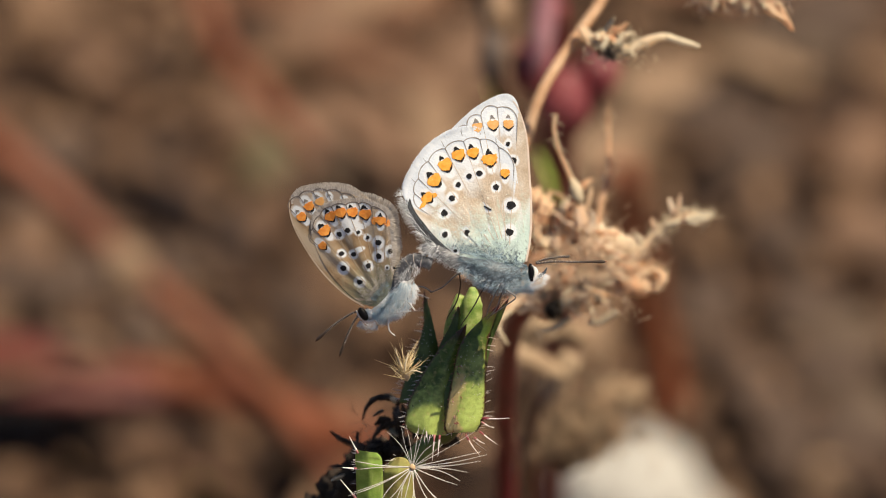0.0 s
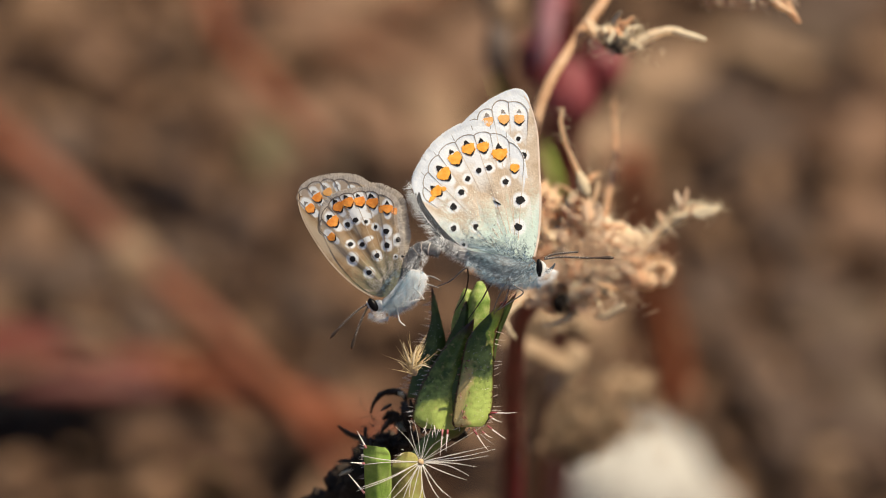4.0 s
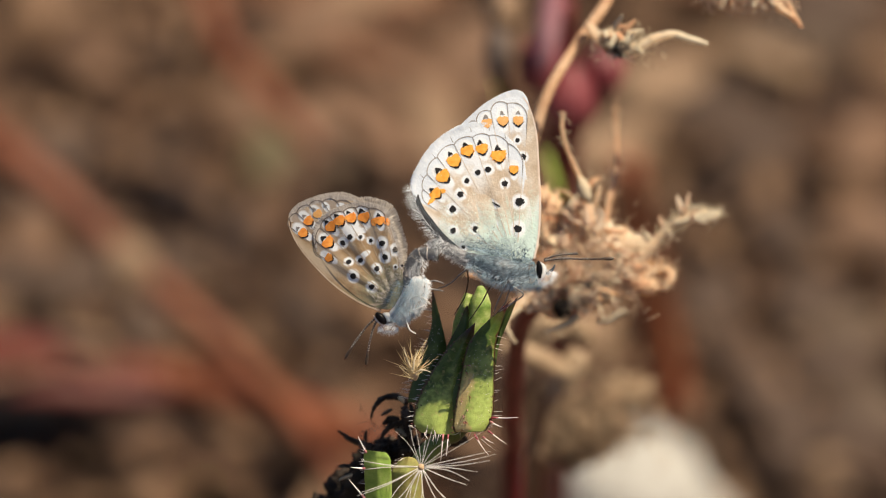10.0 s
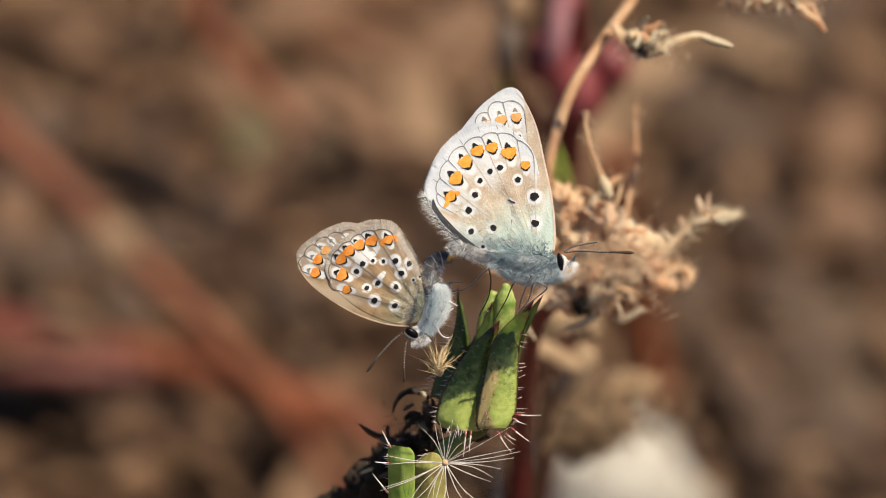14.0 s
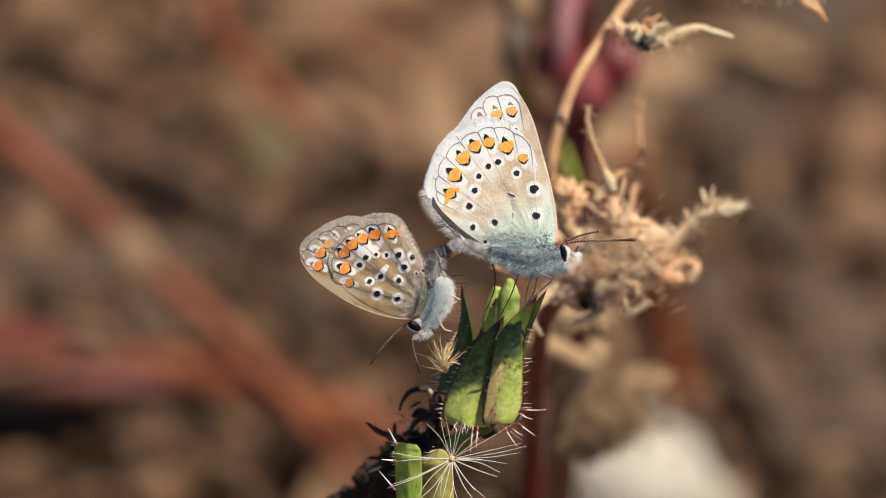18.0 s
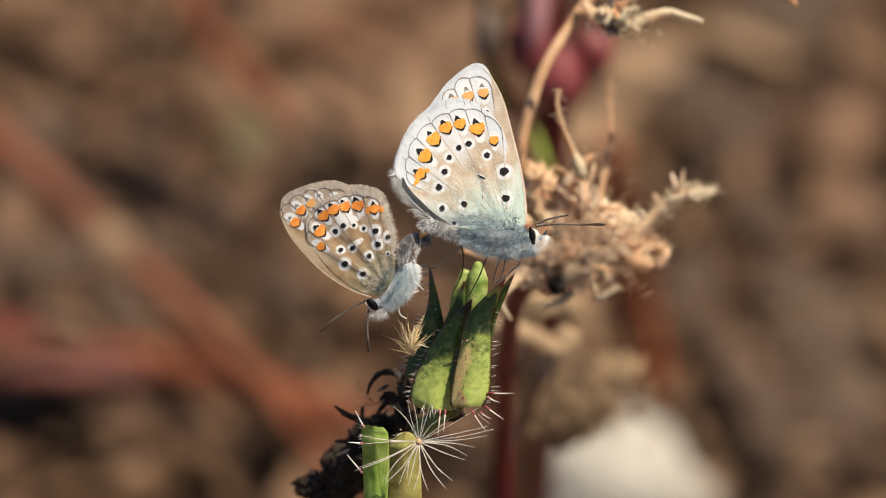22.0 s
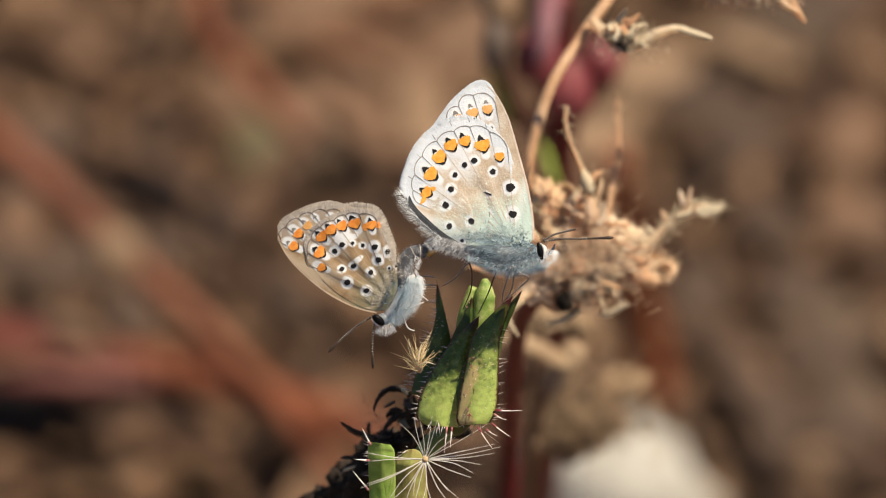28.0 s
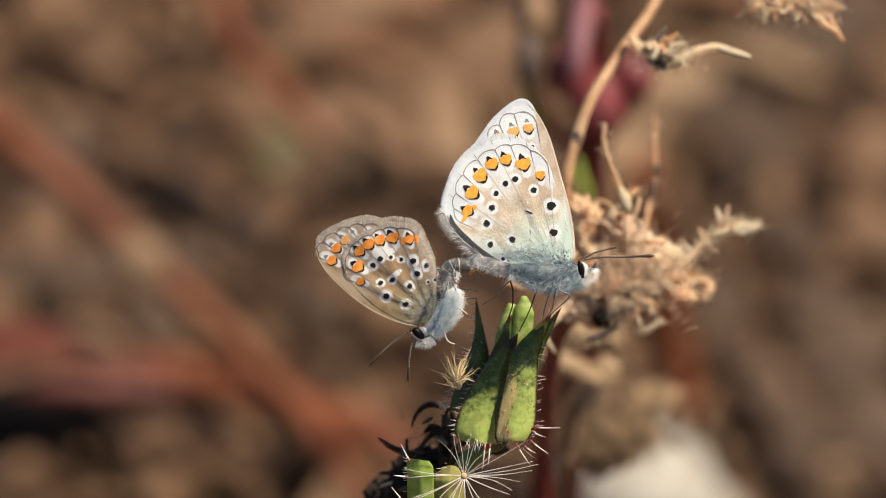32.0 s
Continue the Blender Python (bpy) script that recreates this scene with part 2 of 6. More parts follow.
LIME = material("yellow_green_floret", [(0.16, 0.29, 0.05), (0.32, 0.44, 0.11), (0.54, 0.62, 0.25)], 0.9, 0.4, 0.35, 0.7, 0.25)
STEM_G = material("green_stem", [(0.10, 0.16, 0.04), (0.20, 0.26, 0.07)], 2.0, 0.5, 0.2, 0.5)
BRISTLE = material("white_bristle", [(0.74, 0.66, 0.64), (0.92, 0.88, 0.86)], 1.0, 0.35, 0.1, 0.0, 0.2, 0.6)
BRISTLE_R = material("pink_bristle", [(0.32, 0.06, 0.08), (0.62, 0.30, 0.30)], 1.0, 0.35, 0.1, 0.0, 0.2, 0.6)
PAPPUS = material("white_pappus_hair", [(0.72, 0.70, 0.66), (0.90, 0.88, 0.85)], 1.0, 0.35, 0.05, 0.0, 0.3)
SEED = material("tan_seed_disc", [(0.45, 0.30, 0.15), (0.62, 0.46, 0.28)], 0.3, 0.6, 0.15, 0.4)
STRAW = material("straw_tuft", [(0.52, 0.38, 0.18), (0.80, 0.67, 0.42)], 1.0, 0.5, 0.1, 0.1, 0.2, 0.6)
CHAR = material("blackened_floret", [(0.016, 0.013, 0.010), (0.040, 0.030, 0.024), (0.10, 0.075, 0.058)], 0.9, 0.6, 0.25, 0.9, 0.0, 0.3)
CHAR.node_tree.nodes["Principled BSDF"].inputs["Specular IOR Level"].default_value = 0.15
DRY = material("dry_tan_bract", [(0.80, 0.51, 0.31), (0.88, 0.66, 0.45), (0.92, 0.80, 0.61)], 3.0, 0.65, 0.15, 0.5, 0.5, 0.5)
DRY_P = material("pale_dry_bract", [(0.70, 0.51, 0.36), (0.84, 0.66, 0.50), (0.91, 0.79, 0.64)], 3.0, 0.65, 0.15, 0.5, 0.4, 0.5)
DRY_D = material("brown_dry_core", [(0.220, 0.121, 0.061), (0.506, 0.297, 0.154), (0.660, 0.418, 0.231)], 2.2, 0.75, 0.2, 0.7)
STALK = material("tan_dry_stalk", [(0.38, 0.21, 0.115), (0.52, 0.315, 0.18), (0.62, 0.42, 0.27)], 3.0, 0.5, 0.15, 0.5)
HUSK = material("tan_husk", [(0.15, 0.092, 0.052), (0.27, 0.172, 0.10)], 4.0, 0.7, 0.25, 0.8, 0.1)
HUSK_L = material("pale_tan_husk", [(0.27, 0.18, 0.105), (0.41, 0.30, 0.19)], 6.0, 0.7, 0.2, 0.6, 0.1)
DRY_W = material("bleached_spine", [(0.58, 0.48, 0.33), (0.74, 0.66, 0.50)], 2.0, 0.55, 0.15, 0.3, 0.2, 0.4)
RED = material("crimson_stem", [(0.075, 0.005, 0.008), (0.16, 0.014, 0.016)], 4.0, 0.45, 0.15, 0.3)
PINK = material("pink_bud", [(0.15, 0.020, 0.028), (0.30, 0.075, 0.085)], 5.0, 0.5, 0.15, 0.3, 0.2)
MAUVE = material("mauve_bud_tip", [(0.32, 0.13, 0.16), (0.46, 0.24, 0.27)], 5.0, 0.5, 0.15, 0.3, 0.2)
LEAF_G = material("bright_green_leaf", [(0.48, 0.64, 0.12), (0.60, 0.76, 0.24)], 4.0, 0.45, 0.15, 0.3, 0.35)
DARKB = material("dark_dry_bud", [(0.06, 0.045, 0.04), (0.14, 0.10, 0.08)], 4.0, 0.7, 0.2, 0.5)
RUST = material("rust_red_stem", [(0.105, 0.024, 0.006), (0.16, 0.039, 0.010), (0.20, 0.058, 0.017)], 14.0, 0.6, 0.15, 0.4)
MAROON = material("maroon_leaf", [(0.10, 0.017, 0.012), (0.155, 0.032, 0.022)], 12.0, 0.55, 0.15, 0.4, 0.1)
STONE = material("pale_stone", [(0.27, 0.25, 0.22), (0.38, 0.37, 0.34), (0.47, 0.46, 0.43)], 7.0, 0.8, 0.2, 0.9)
PEBBLE = material("dull_pebble", [(0.052, 0.032, 0.020), (0.085, 0.056, 0.036), (0.11, 0.076, 0.05)], 8.0, 0.8, 0.2, 0.8, 0.0, 0.6)
SOIL = material("brown_soil", [(0.043, 0.0215, 0.0125), (0.090, 0.047, 0.026), (0.143, 0.078, 0.044)], 30.0, 0.9, 0.35, 0.9)
LITTER = material("dead_leaf_litter", [(0.036, 0.0175, 0.009), (0.085, 0.042, 0.022), (0.125, 0.067, 0.036), (0.215, 0.128, 0.074)], 14.0, 0.75, 0.2, 0.6, 0.1, 0.75)
PALE_LEAF = material("pale_dead_leaf", [(0.21, 0.132, 0.077), (0.30, 0.197, 0.122)], 9.0, 0.7, 0.2, 0.6, 0.1)
OLIVE = material("olive_dead_leaf", [(0.075, 0.060, 0.028), (0.12, 0.095, 0.045)], 9.0, 0.7, 0.2, 0.6, 0.1)
BROWN_LEAF = material("brown_dead_leaf", [(0.11, 0.059, 0.033), (0.21, 0.118, 0.068)], 9.0, 0.7, 0.2, 0.6, 0.1)
DARK_LEAF = material("dark_dead_leaf", [(0.042, 0.024, 0.014), (0.08, 0.044, 0.027)], 9.0, 0.75, 0.2, 0.6, 0.05)
RED_LEAF = material("russet_dead_leaf", [(0.15, 0.060, 0.028), (0.24, 0.115, 0.060)], 9.0, 0.7, 0.2, 0.6, 0.1)


# ---- shapes ----
def part(name, bm, mat, parent=None, label=""):
    me = bpy.data.meshes.new(name)
    bm.to_mesh(me)
    bm.free()
    return linked(name, me, mat, parent, label)


def linked(name, me, mat, parent=None, label="", smooth=True):
    me.materials.append(mat)
    if smooth:
        me.polygons.foreach_set("use_smooth", [True] * len(me.polygons))
    ob = new(name, me)
    ob.parent = parent
    if label:
        tagged(ob, label)
    return ob


def thing(name, m, label, category, group="", kind=""):
    ob = new(name)
    ob.empty_display_size = 0.005
    ob.matrix_world = m
    return tagged(ob, label, category, group, kind)


def raw(name, verts, faces, mat, parent=None, label="", smooth=True, values=None):
    """A mesh from millimetre places worked out in code; values: named numbers per vertex that the material reads."""
    me = bpy.data.meshes.new(name)
    me.from_pydata([(x * MM, y * MM, z * MM) for x, y, z in verts], [], faces)
    for key, nums in (values or {}).items():
        me.attributes.new(key, "FLOAT", "POINT").data.foreach_set("value", [float(n) for n in nums])
    return linked(name, me, mat, parent, label, smooth)


def spline(points, steps, closed=False):
    """A smooth line through a few given places."""
    p = [np.array(q, float) for q in points]
    n = len(p)
    out = []
    for i in range(n if closed else n - 1):
        if closed:
            a, b, c, d = p[i - 1], p[i], p[(i + 1) % n], p[(i + 2) % n]
        else:
            a, b, c, d = p[max(i - 1, 0)], p[i], p[i + 1], p[min(i + 2, n - 1)]
        for k in range(steps):
            t = k / steps
            out.append(0.5 * (2 * b + (c - a) * t + (2 * a - 5 * b + 4 * c - d) * t * t + (3 * b - a - 3 * c + d) * t ** 3))
    if not closed:
        out.append(p[-1])
    return out


def sweep(points, radii, sides=8, steps=6, lumpy=0.0, seed=0, flat=1.0):
    """Vertices and faces of a rounded rod along a smooth line, its radius going through the radii given; lumpy: unevenness."""
    rng = random.Random(seed)
    line = spline(points, steps)
    n = len(line)
    rad = np.interp(np.linspace(0, 1, n), np.linspace(0, 1, len(radii)), radii)
    verts, faces = [], []
    side = None
    for i, p in enumerate(line):
        d = line[min(i + 1, n - 1)] - line[max(i - 1, 0)]
        d /= np.linalg.norm(d) + 1e-12
        if side is None:
            side = np.cross(d, (0.31, 0.2, 0.93))
        side = side - d * side.dot(d)
        side /= np.linalg.norm(side) + 1e-12
        other = np.cross(d, side)
        for k in range(sides):
            a = 2 * math.pi * k / sides
            r = rad[i] * (1 + lumpy * rng.uniform(-1, 1))
            verts.append(p + r * (math.cos(a) * side * flat + math.sin(a) * other))
    for i in range(n - 1):
        for k in range(sides):
            a, b = i * sides + k, i * sides + (k + 1) % sides
            faces.append((a, b, b + sides, a + sides))
    faces.append(tuple(range(sides - 1, -1, -1)))
    faces.append(tuple(range((n - 1) * sides, n * sides)))
    return verts, faces


def rod(name, points, radii, mat, parent=None, label="", sides=8, steps=6, lumpy=0.0, seed=0, flat=1.0):
    v, f = sweep(points, radii, sides, steps, lumpy, seed, flat)
    return raw(name, v, f, mat, parent, label)


def hairs(name, roots, mat, parent, label="", width=0.03, seed=1, wave=0.22, normals=None):
    """Tapered bent hairs; roots: (place, direction, length) in mm."""
    rng = random.Random(seed)
    verts, faces = [], []
    for p, d, ln in roots:
        p, d = np.array(p, float), np.array(d, float)
        d /= np.linalg.norm(d) + 1e-12
        bend = np.array([rng.gauss(0, wave) for _ in range(3)])
        s = np.cross(d, (rng.gauss(0, 1), rng.gauss(0, 1), rng.gauss(0, 1)))
        s /= np.linalg.norm(s) + 1e-12
        o = np.cross(d, s)
        i = len(verts)
        for t, w in ((0, 1.0), (0.55, 0.75)):
            c = p + d * ln * t + bend * ln * t * t
            for a in (0, 2.1, 4.2):
                verts.append(c + width * w * (math.cos(a) * s + math.sin(a) * o))
        verts.append(p + d * ln + bend * ln)
        for k in range(3):
            q = (k + 1) % 3
            faces += [(i + k, i + q, i + 3 + q, i + 3 + k), (i + 3 + k, i + 3 + q, i + 6)]
    ob = raw(name, verts, faces, mat, parent, label)
    if normals is not None:
        ob.data.normals_split_custom_set_from_vertices([tuple(n) for n in normals for _ in range(7)])
    ob["kind"] = "stuff"
    return ob


def lump(name, centre, size, mat, parent=None, label="", rough=0.15, seed=0, detail=3, feature=1.0, tilt=0.0):
    """An uneven rounded body of those half sizes in mm."""
    bm = bmesh.new()
    bmesh.ops.create_icosphere(bm, subdivisions=detail, radius=1.0)
    off = Vector((seed * 7.3, seed * 1.7, seed * 3.1))
    ct, st = math.cos(radians(tilt)), math.sin(radians(tilt))
    for v in bm.verts:
        k = 1 + rough * noise.noise(v.co * 2.0 / feature + off) + 0.4 * rough * noise.noise(v.co * 6.0 / feature + off)
        x, y, z = v.co.x * size[0] * k, v.co.y * size[1] * k, v.co.z * size[2] * k
        v.co = Vector((centre[0] + x * ct - y * st, centre[1] + x * st + y * ct, centre[2] + z)) * MM
    return part(name, bm, mat, parent, label)


def blade(name, base, tip, width, facing, mat, parent=None, label="", bulge=0.3, cup=0.35, thick=0.12, profile=0.5, curl=0.0, ridge=0.0, nl=16, nw=8, point=0.0, bow=0.0, scar=0.0):
    """A pointed leaf from base to tip (mm), cupped away from the side it faces, with a thickness."""
    base, tip, facing = np.array(base, float), np.array(tip, float), np.array(facing, float)
    axis = tip - base
    ln = np.linalg.norm(axis)
    d = axis / ln
    s = np.cross(d, facing)
    s /= np.linalg.norm(s)
    n = np.cross(s, d)
    verts, along, edge, mark = [], [], [], []
    peak = profile ** profile * (1 - profile) ** (1 - profile) if 0 < profile < 1 else 1
    for layer in (0, 1):
        for i in range(nl + 1):
            t = i / nl
            w = width * 0.5 * max(((t + 0.10) / 1.10) ** profile * (1.0 - t) ** (1 - profile + point) / peak, 0.012)
            for j in range(nw + 1):
                q = 2 * j / nw - 1
                out = bulge * math.sin(math.pi * t ** 0.8) - cup * w * q * q + curl * t * t * ln + ridge * w * (1 - abs(q)) ** 2
                out -= layer * thick * (1 - 0.5 * abs(q))
                verts.append(base + axis * t + s * (q * w + bow * math.sin(math.pi * t)) + n * out)
                along.append(t)
                edge.append(abs(q))
                mark.append(scar * max(0.0, 1 - abs(q + 0.5) / 0.6) * max(0.0, 1 - t / 0.55) ** 0.5)
    m = (nl + 1) * (nw + 1)
    faces = []
    for i in range(nl):
        for j in range(nw):
            a = i * (nw + 1) + j
            f = (a, a + 1, a + nw + 2, a + nw + 1)
            faces += [f, tuple(m + k for k in reversed(f))]
    ring = [j for j in range(nw + 1)] + [i * (nw + 1) + nw for i in range(1, nl + 1)] + [nl * (nw + 1) + j for j in range(nw - 1, -1, -1)] + [i * (nw + 1) for i in range(nl - 1, 0, -1)]
    for a, b in zip(ring, ring[1:] + ring[:1]):
        faces.append((b, a, m + a, m + b))
    ob = raw(name, verts, faces, mat, parent, label, True, {"along": along, "edge": edge, "foot": [1 - t for t in along], "scar": mark})
    rim = [(verts[i * (nw + 1) + j], s * (1 if j else -1) + 0.25 * d * (1 if i % 2 else -1), i / nl) for i in range(nl + 1) for j in (0, nw)]
    return ob, rim


# ---- butterflies ----
def smooth01(x):
    x = min(max(x, 0.0), 1.0)
    return x * x * (3 - 2 * x)


class Wing:
    """One wing plate: a thin pleated sheet inside an outline that starts with its outer margin; local millimetres."""

    def __init__(self, name, outline, margin, base, level, mat, parent, label, pleat=0.035, fold=None, settle=None):
        self.base, self.level, self.pleat, self.fold, self.settle = np.array(base, float), level, pleat, fold, settle
        line = spline(outline, 8, True)
        self.spots, self.whites = [], []
        self.edge = line[: (margin - 1) * 8 + 1]
        self.reach = max(np.linalg.norm(p - self.base) for p in line)
        n, rings = len(line), 48
        verts, core, rim, streak = [], [], [], []
        for layer in (0, 1):
            for r in range(1, rings + 1):
                t = r / rings
                for i, p in enumerate(line):
                    q = self.base + (p - self.base) * t
                    verts.append((q[0], q[1], self.surf(q) - 0.07 * layer))
                    core.append(1 - np.linalg.norm(q - self.base) / self.reach)
                    a = math.atan2(q[1] - self.base[1], q[0] - self.base[0])
                    streak.append((0.5 + 0.5 * math.sin(a * 13.0 + 1.7 * math.sin(a * 5.0))) * smooth01(t * 2.2 - 0.6))
                    m = (margin - 1) * 8
                    k = smooth01((i + 4) / 8) * smooth01((m + 4 - i) / 8) if i <= m + 4 else smooth01((i - n + 4) / 8)
                    rim.append(t * k)
            verts.append((self.base[0], self.base[1], self.surf(self.base) - 0.07 * layer))
            core.append(1.0), rim.append(0.0), streak.append(0.0)
        half = n * rings + 1
        faces = []
        for layer in (0, 1):
            o = layer * half
            for i in range(n):
                j = (i + 1) % n
                fs = [(o + half - 1, o + i, o + j)] + [(o + r * n + i, o + (r + 1) * n + i, o + (r + 1) * n + j, o + r * n + j) for r in range(rings - 1)]
                faces += [tuple(reversed(f)) for f in fs] if layer == 0 else fs
        o = (rings - 1) * n
        top = len(verts)
        for low in (0, half):
            verts += [verts[low + o + i] for i in range(n)]
            core += [core[o + i] for i in range(n)]
            rim += [rim[o + i] for i in range(n)]
            streak += [streak[o + i] for i in range(n)]
        faces += [(top + i, top + (i + 1) % n, top + n + (i + 1) % n, top + n + i) for i in range(n)]
        area = sum(line[i][0] * line[i - 1][1] - line[i - 1][0] * line[i][1] for i in range(n))
        if area < 0:
            faces = [tuple(reversed(f)) for f in faces]
        self.flat = np.array([v[:2] for v in verts])
        self.ob = raw(name, verts, faces, mat, parent, label, True, {"base": core, "rim": rim, "streak": streak})

    def finish(self):
        """Lays the white scales of rings, cells and wedges into the wing."""
        value = np.zeros(len(self.flat))
        for c, rx, ry, turn in self.whites:
            d = self.flat - c
            x = (d[:, 0] * math.cos(turn) + d[:, 1] * math.sin(turn)) / rx
            y = (d[:, 1] * math.cos(turn) - d[:, 0] * math.sin(turn)) / ry
            value = np.maximum(value, 1 - 0.5 * np.sqrt(x * x + y * y))
        self.ob.data.attributes.new("white", "FLOAT", "POINT").data.foreach_set("value", value)

    def white(self, c, rx, ry, turn=0.0):
        self.whites.append((np.array(c, float), rx, ry, turn))

    def surf(self, q):
        d = np.array(q[:2], float) - self.base
        r = np.hypot(*d)
        a = math.atan2(d[1], d[0])
        z = self.level + self.pleat * math.sin(a * 16.0) * min(r / 6.0, 1.0) + self.crease(np.array(q[:2], float))
        if self.settle is not None:
            near = min(self.apart(np.array(q[:2], float), u, v) for u, v in zip(self.settle, self.settle[1:]))
            z = 0.035 + (z - 0.035) * smooth01(near / 1.6)
        return z

    @staticmethod
    def apart(p, a, b):
        """How far a place lies from a stretch of a line."""
        t = min(max((p - a).dot(b - a) / (b - a).dot(b - a), 0.0), 1.0)
        return np.hypot(*(p - a - (b - a) * t))

    def crease(self, p):
        """A soft fold along a line across the wing."""
        if self.fold is None:
            return 0.0
        a, b, deep, wide = self.fold
        d = b - a
        t = min(max((p - a).dot(d) / d.dot(d), 0.0), 1.0)
        off = p - a - d * t
        return -deep * math.sin(math.pi * min(t + 0.12, 1.0)) * math.exp(-(np.hypot(*off) / wide) ** 2)

    def disc(self, name, c, rx, ry, turn, mat, over, seed, jag=0.12, label="", n=16):
        rng = random.Random(seed)
        c = np.array(c, float)
        ca, sa = math.cos(turn), math.sin(turn)
        v = [(c[0], c[1], self.surf(c) + over)]
        for low in (0, 1):
            for k in range(n):
                if not low:
                    j = 1 + jag * rng.uniform(-1, 1)
                    x, y = rx * j * math.cos(2 * math.pi * k / n), ry * j * math.sin(2 * math.pi * k / n)
                    p = (c[0] + x * ca - y * sa, c[1] + x * sa + y * ca)
                    v.append((*p, self.surf(p) + over))
                else:
                    p = v[1 + k]
                    v.append((c[0] + (p[0] - c[0]) * 1.03, c[1] + (p[1] - c[1]) * 1.03, p[2] - over - 0.01))
        f = [(0, 1 + k, 1 + (k + 1) % n) for k in range(n)] + [(1 + k, 1 + n + k, 1 + n + (k + 1) % n, 1 + (k + 1) % n) for k in range(n)]
        return raw(name, v, f, mat, self.ob, label, False)

    def patch(self, name, c, o, shape, size, mat, over, seed, label="", ragged=0.05):
        """A flat patch with a shape of its own: corners along the outward way o and across it."""
        rng = random.Random(seed)
        s = np.array((-o[1], o[0]))
        rim = [np.array(c) + size * (a * o + b * s) * (1 + ragged * rng.uniform(-1, 1)) for a, b in spline(shape, 4, True)]
        v = [(c[0], c[1], self.surf(c) + over)] + [(*p, self.surf(p) + over) for p in rim] + [(*p, self.surf(p) - 0.01) for p in rim]
        n = len(rim)
        f = [(0, 1 + k, 1 + (k + 1) % n) for k in range(n)] + [(1 + k, 1 + n + k, 1 + n + (k + 1) % n, 1 + (k + 1) % n) for k in range(n)]
        return raw(name, v, f, mat, self.ob, label, False)

    def ribbon(self, name, line, width, mat, over, label=""):
        v, f = [], []
        line = [np.array(p[:2], float) for p in line]
        n = len(line)
        for i, p in enumerate(line):
            d = line[min(i + 1, n - 1)] - line[max(i - 1, 0)]
            s = np.array((-d[1], d[0])) / (np.hypot(*d) + 1e-9)
            w = width if np.isscalar(width) else np.interp(i / (n - 1), np.linspace(0, 1, len(width)), width)
            for k, h in ((-1, over - 0.006), (0, over), (1, over - 0.006)):
                q = p + s * w * 0.5 * k
                v.append((*q, self.surf(q) + h))
        for i in range(n - 1):
            a = 3 * i
            f += [(a, a + 3, a + 4, a + 1), (a + 1, a + 4, a + 5, a + 2)]
        f = [tuple(reversed(q)) for q in f]
        return raw(name, v, f, mat, self.ob, label)

    def fringe(self, mat, length, count, seed, label, spread=0.07, start=0):
        """Flat hair scales that stand out from the margin in overlapping rows."""
        rng = random.Random(seed)
        v, f = [], []
        n = len(self.edge)
        for k in range(2 * count):
            x = rng.uniform(0, n - 1.001)
            i = int(x)
            p = self.edge[i] + (self.edge[i + 1] - self.edge[i]) * (x - i)
            d = self.edge[min(i + 2, n - 1)] - self.edge[max(i - 1, 0)]
            o = np.array((d[1], -d[0]))
            if o.dot(p - self.base) < 0:
                o = -o
            o = o / (np.hypot(*o) + 1e-9) + 0.35 * (p - self.base) / self.reach + np.array((rng.gauss(0, spread), rng.gauss(0, spread)))
            o /= np.hypot(*o)
            s = np.array((-o[1], o[0])) * rng.uniform(0.030, 0.052)
            ln = length * rng.uniform(0.6, 1.12) * (0.15 + 0.85 * smooth01((x - start) / 14) * smooth01((n - 1 - x) / 10))
            z = self.surf(p) - 0.03 + rng.uniform(-0.05, 0.03)
            b, rise = p - o * 0.12, rng.gauss(0, 0.06)
            a = len(v)
            for t, w in ((0, 0.7), (0.6, 1.0), (0.92, 0.55), (1.0, 0.1)):
                c = b + o * (ln + 0.12) * t
                v += [(*(c - s * w), z + rise * t * ln), (*(c + s * w), z + rise * t * ln)]
            f += [(a + 2 * m, a + 2 * m + 1, a + 2 * m + 3, a + 2 * m + 2) for m in range(3)]
        ob = raw("fringe", v, f, mat, self.ob, label)
        ob["kind"] = "stuff"
        return ob

    def eyespot(self, c, r, seed, stretch=1.0, turn=0.0, halo=2.0):
        self.spots.append((np.array(c, float), r * 1.3))
        self.white(c, r * halo, r * halo * (0.90 + 0.2 * (seed % 3) / 2), turn)
        self.disc("spot", c, r * stretch, r, turn, BLACK, 0.045, seed + 50, 0.16, "", 22)

    def lunule(self, c, size, seed, orange, dot=BLACK, chevron=True, reach=1.0):
        """A marginal cell: white ground, an orange patch, a black chevron inside it and a dark dot outside."""
        c = np.array(c, float)
        o = c - self.base
        turn = math.atan2(o[1], o[0])
        o = o / np.hypot(*o)
        s = np.array((-o[1], o[0]))
        self.white(c + o * size * 0.62 * reach, size * 0.95 * reach, size * 0.78, turn)
        self.white(c - o * size * 0.75, size * 0.75, size * 0.55, turn)
        wide = 0.60 + 0.10 * (seed % 4) / 3
        if orange is not None:
            self.patch("orange_patch", c, o, ((0.50, 0.0), (0.54, 0.35), (0.36, wide), (0.0, wide * 1.04), (-0.34, 0.52), (-0.56, 0.28), (-0.68, 0.05), (-0.58, -0.25), (-0.36, -0.52), (0.0, -wide), (0.36, -wide * 0.97), (0.50, -0.35)), size * (1.0 + 0.16 * (seed % 5) / 4), orange, 0.040, seed + 11, "", 0.10)
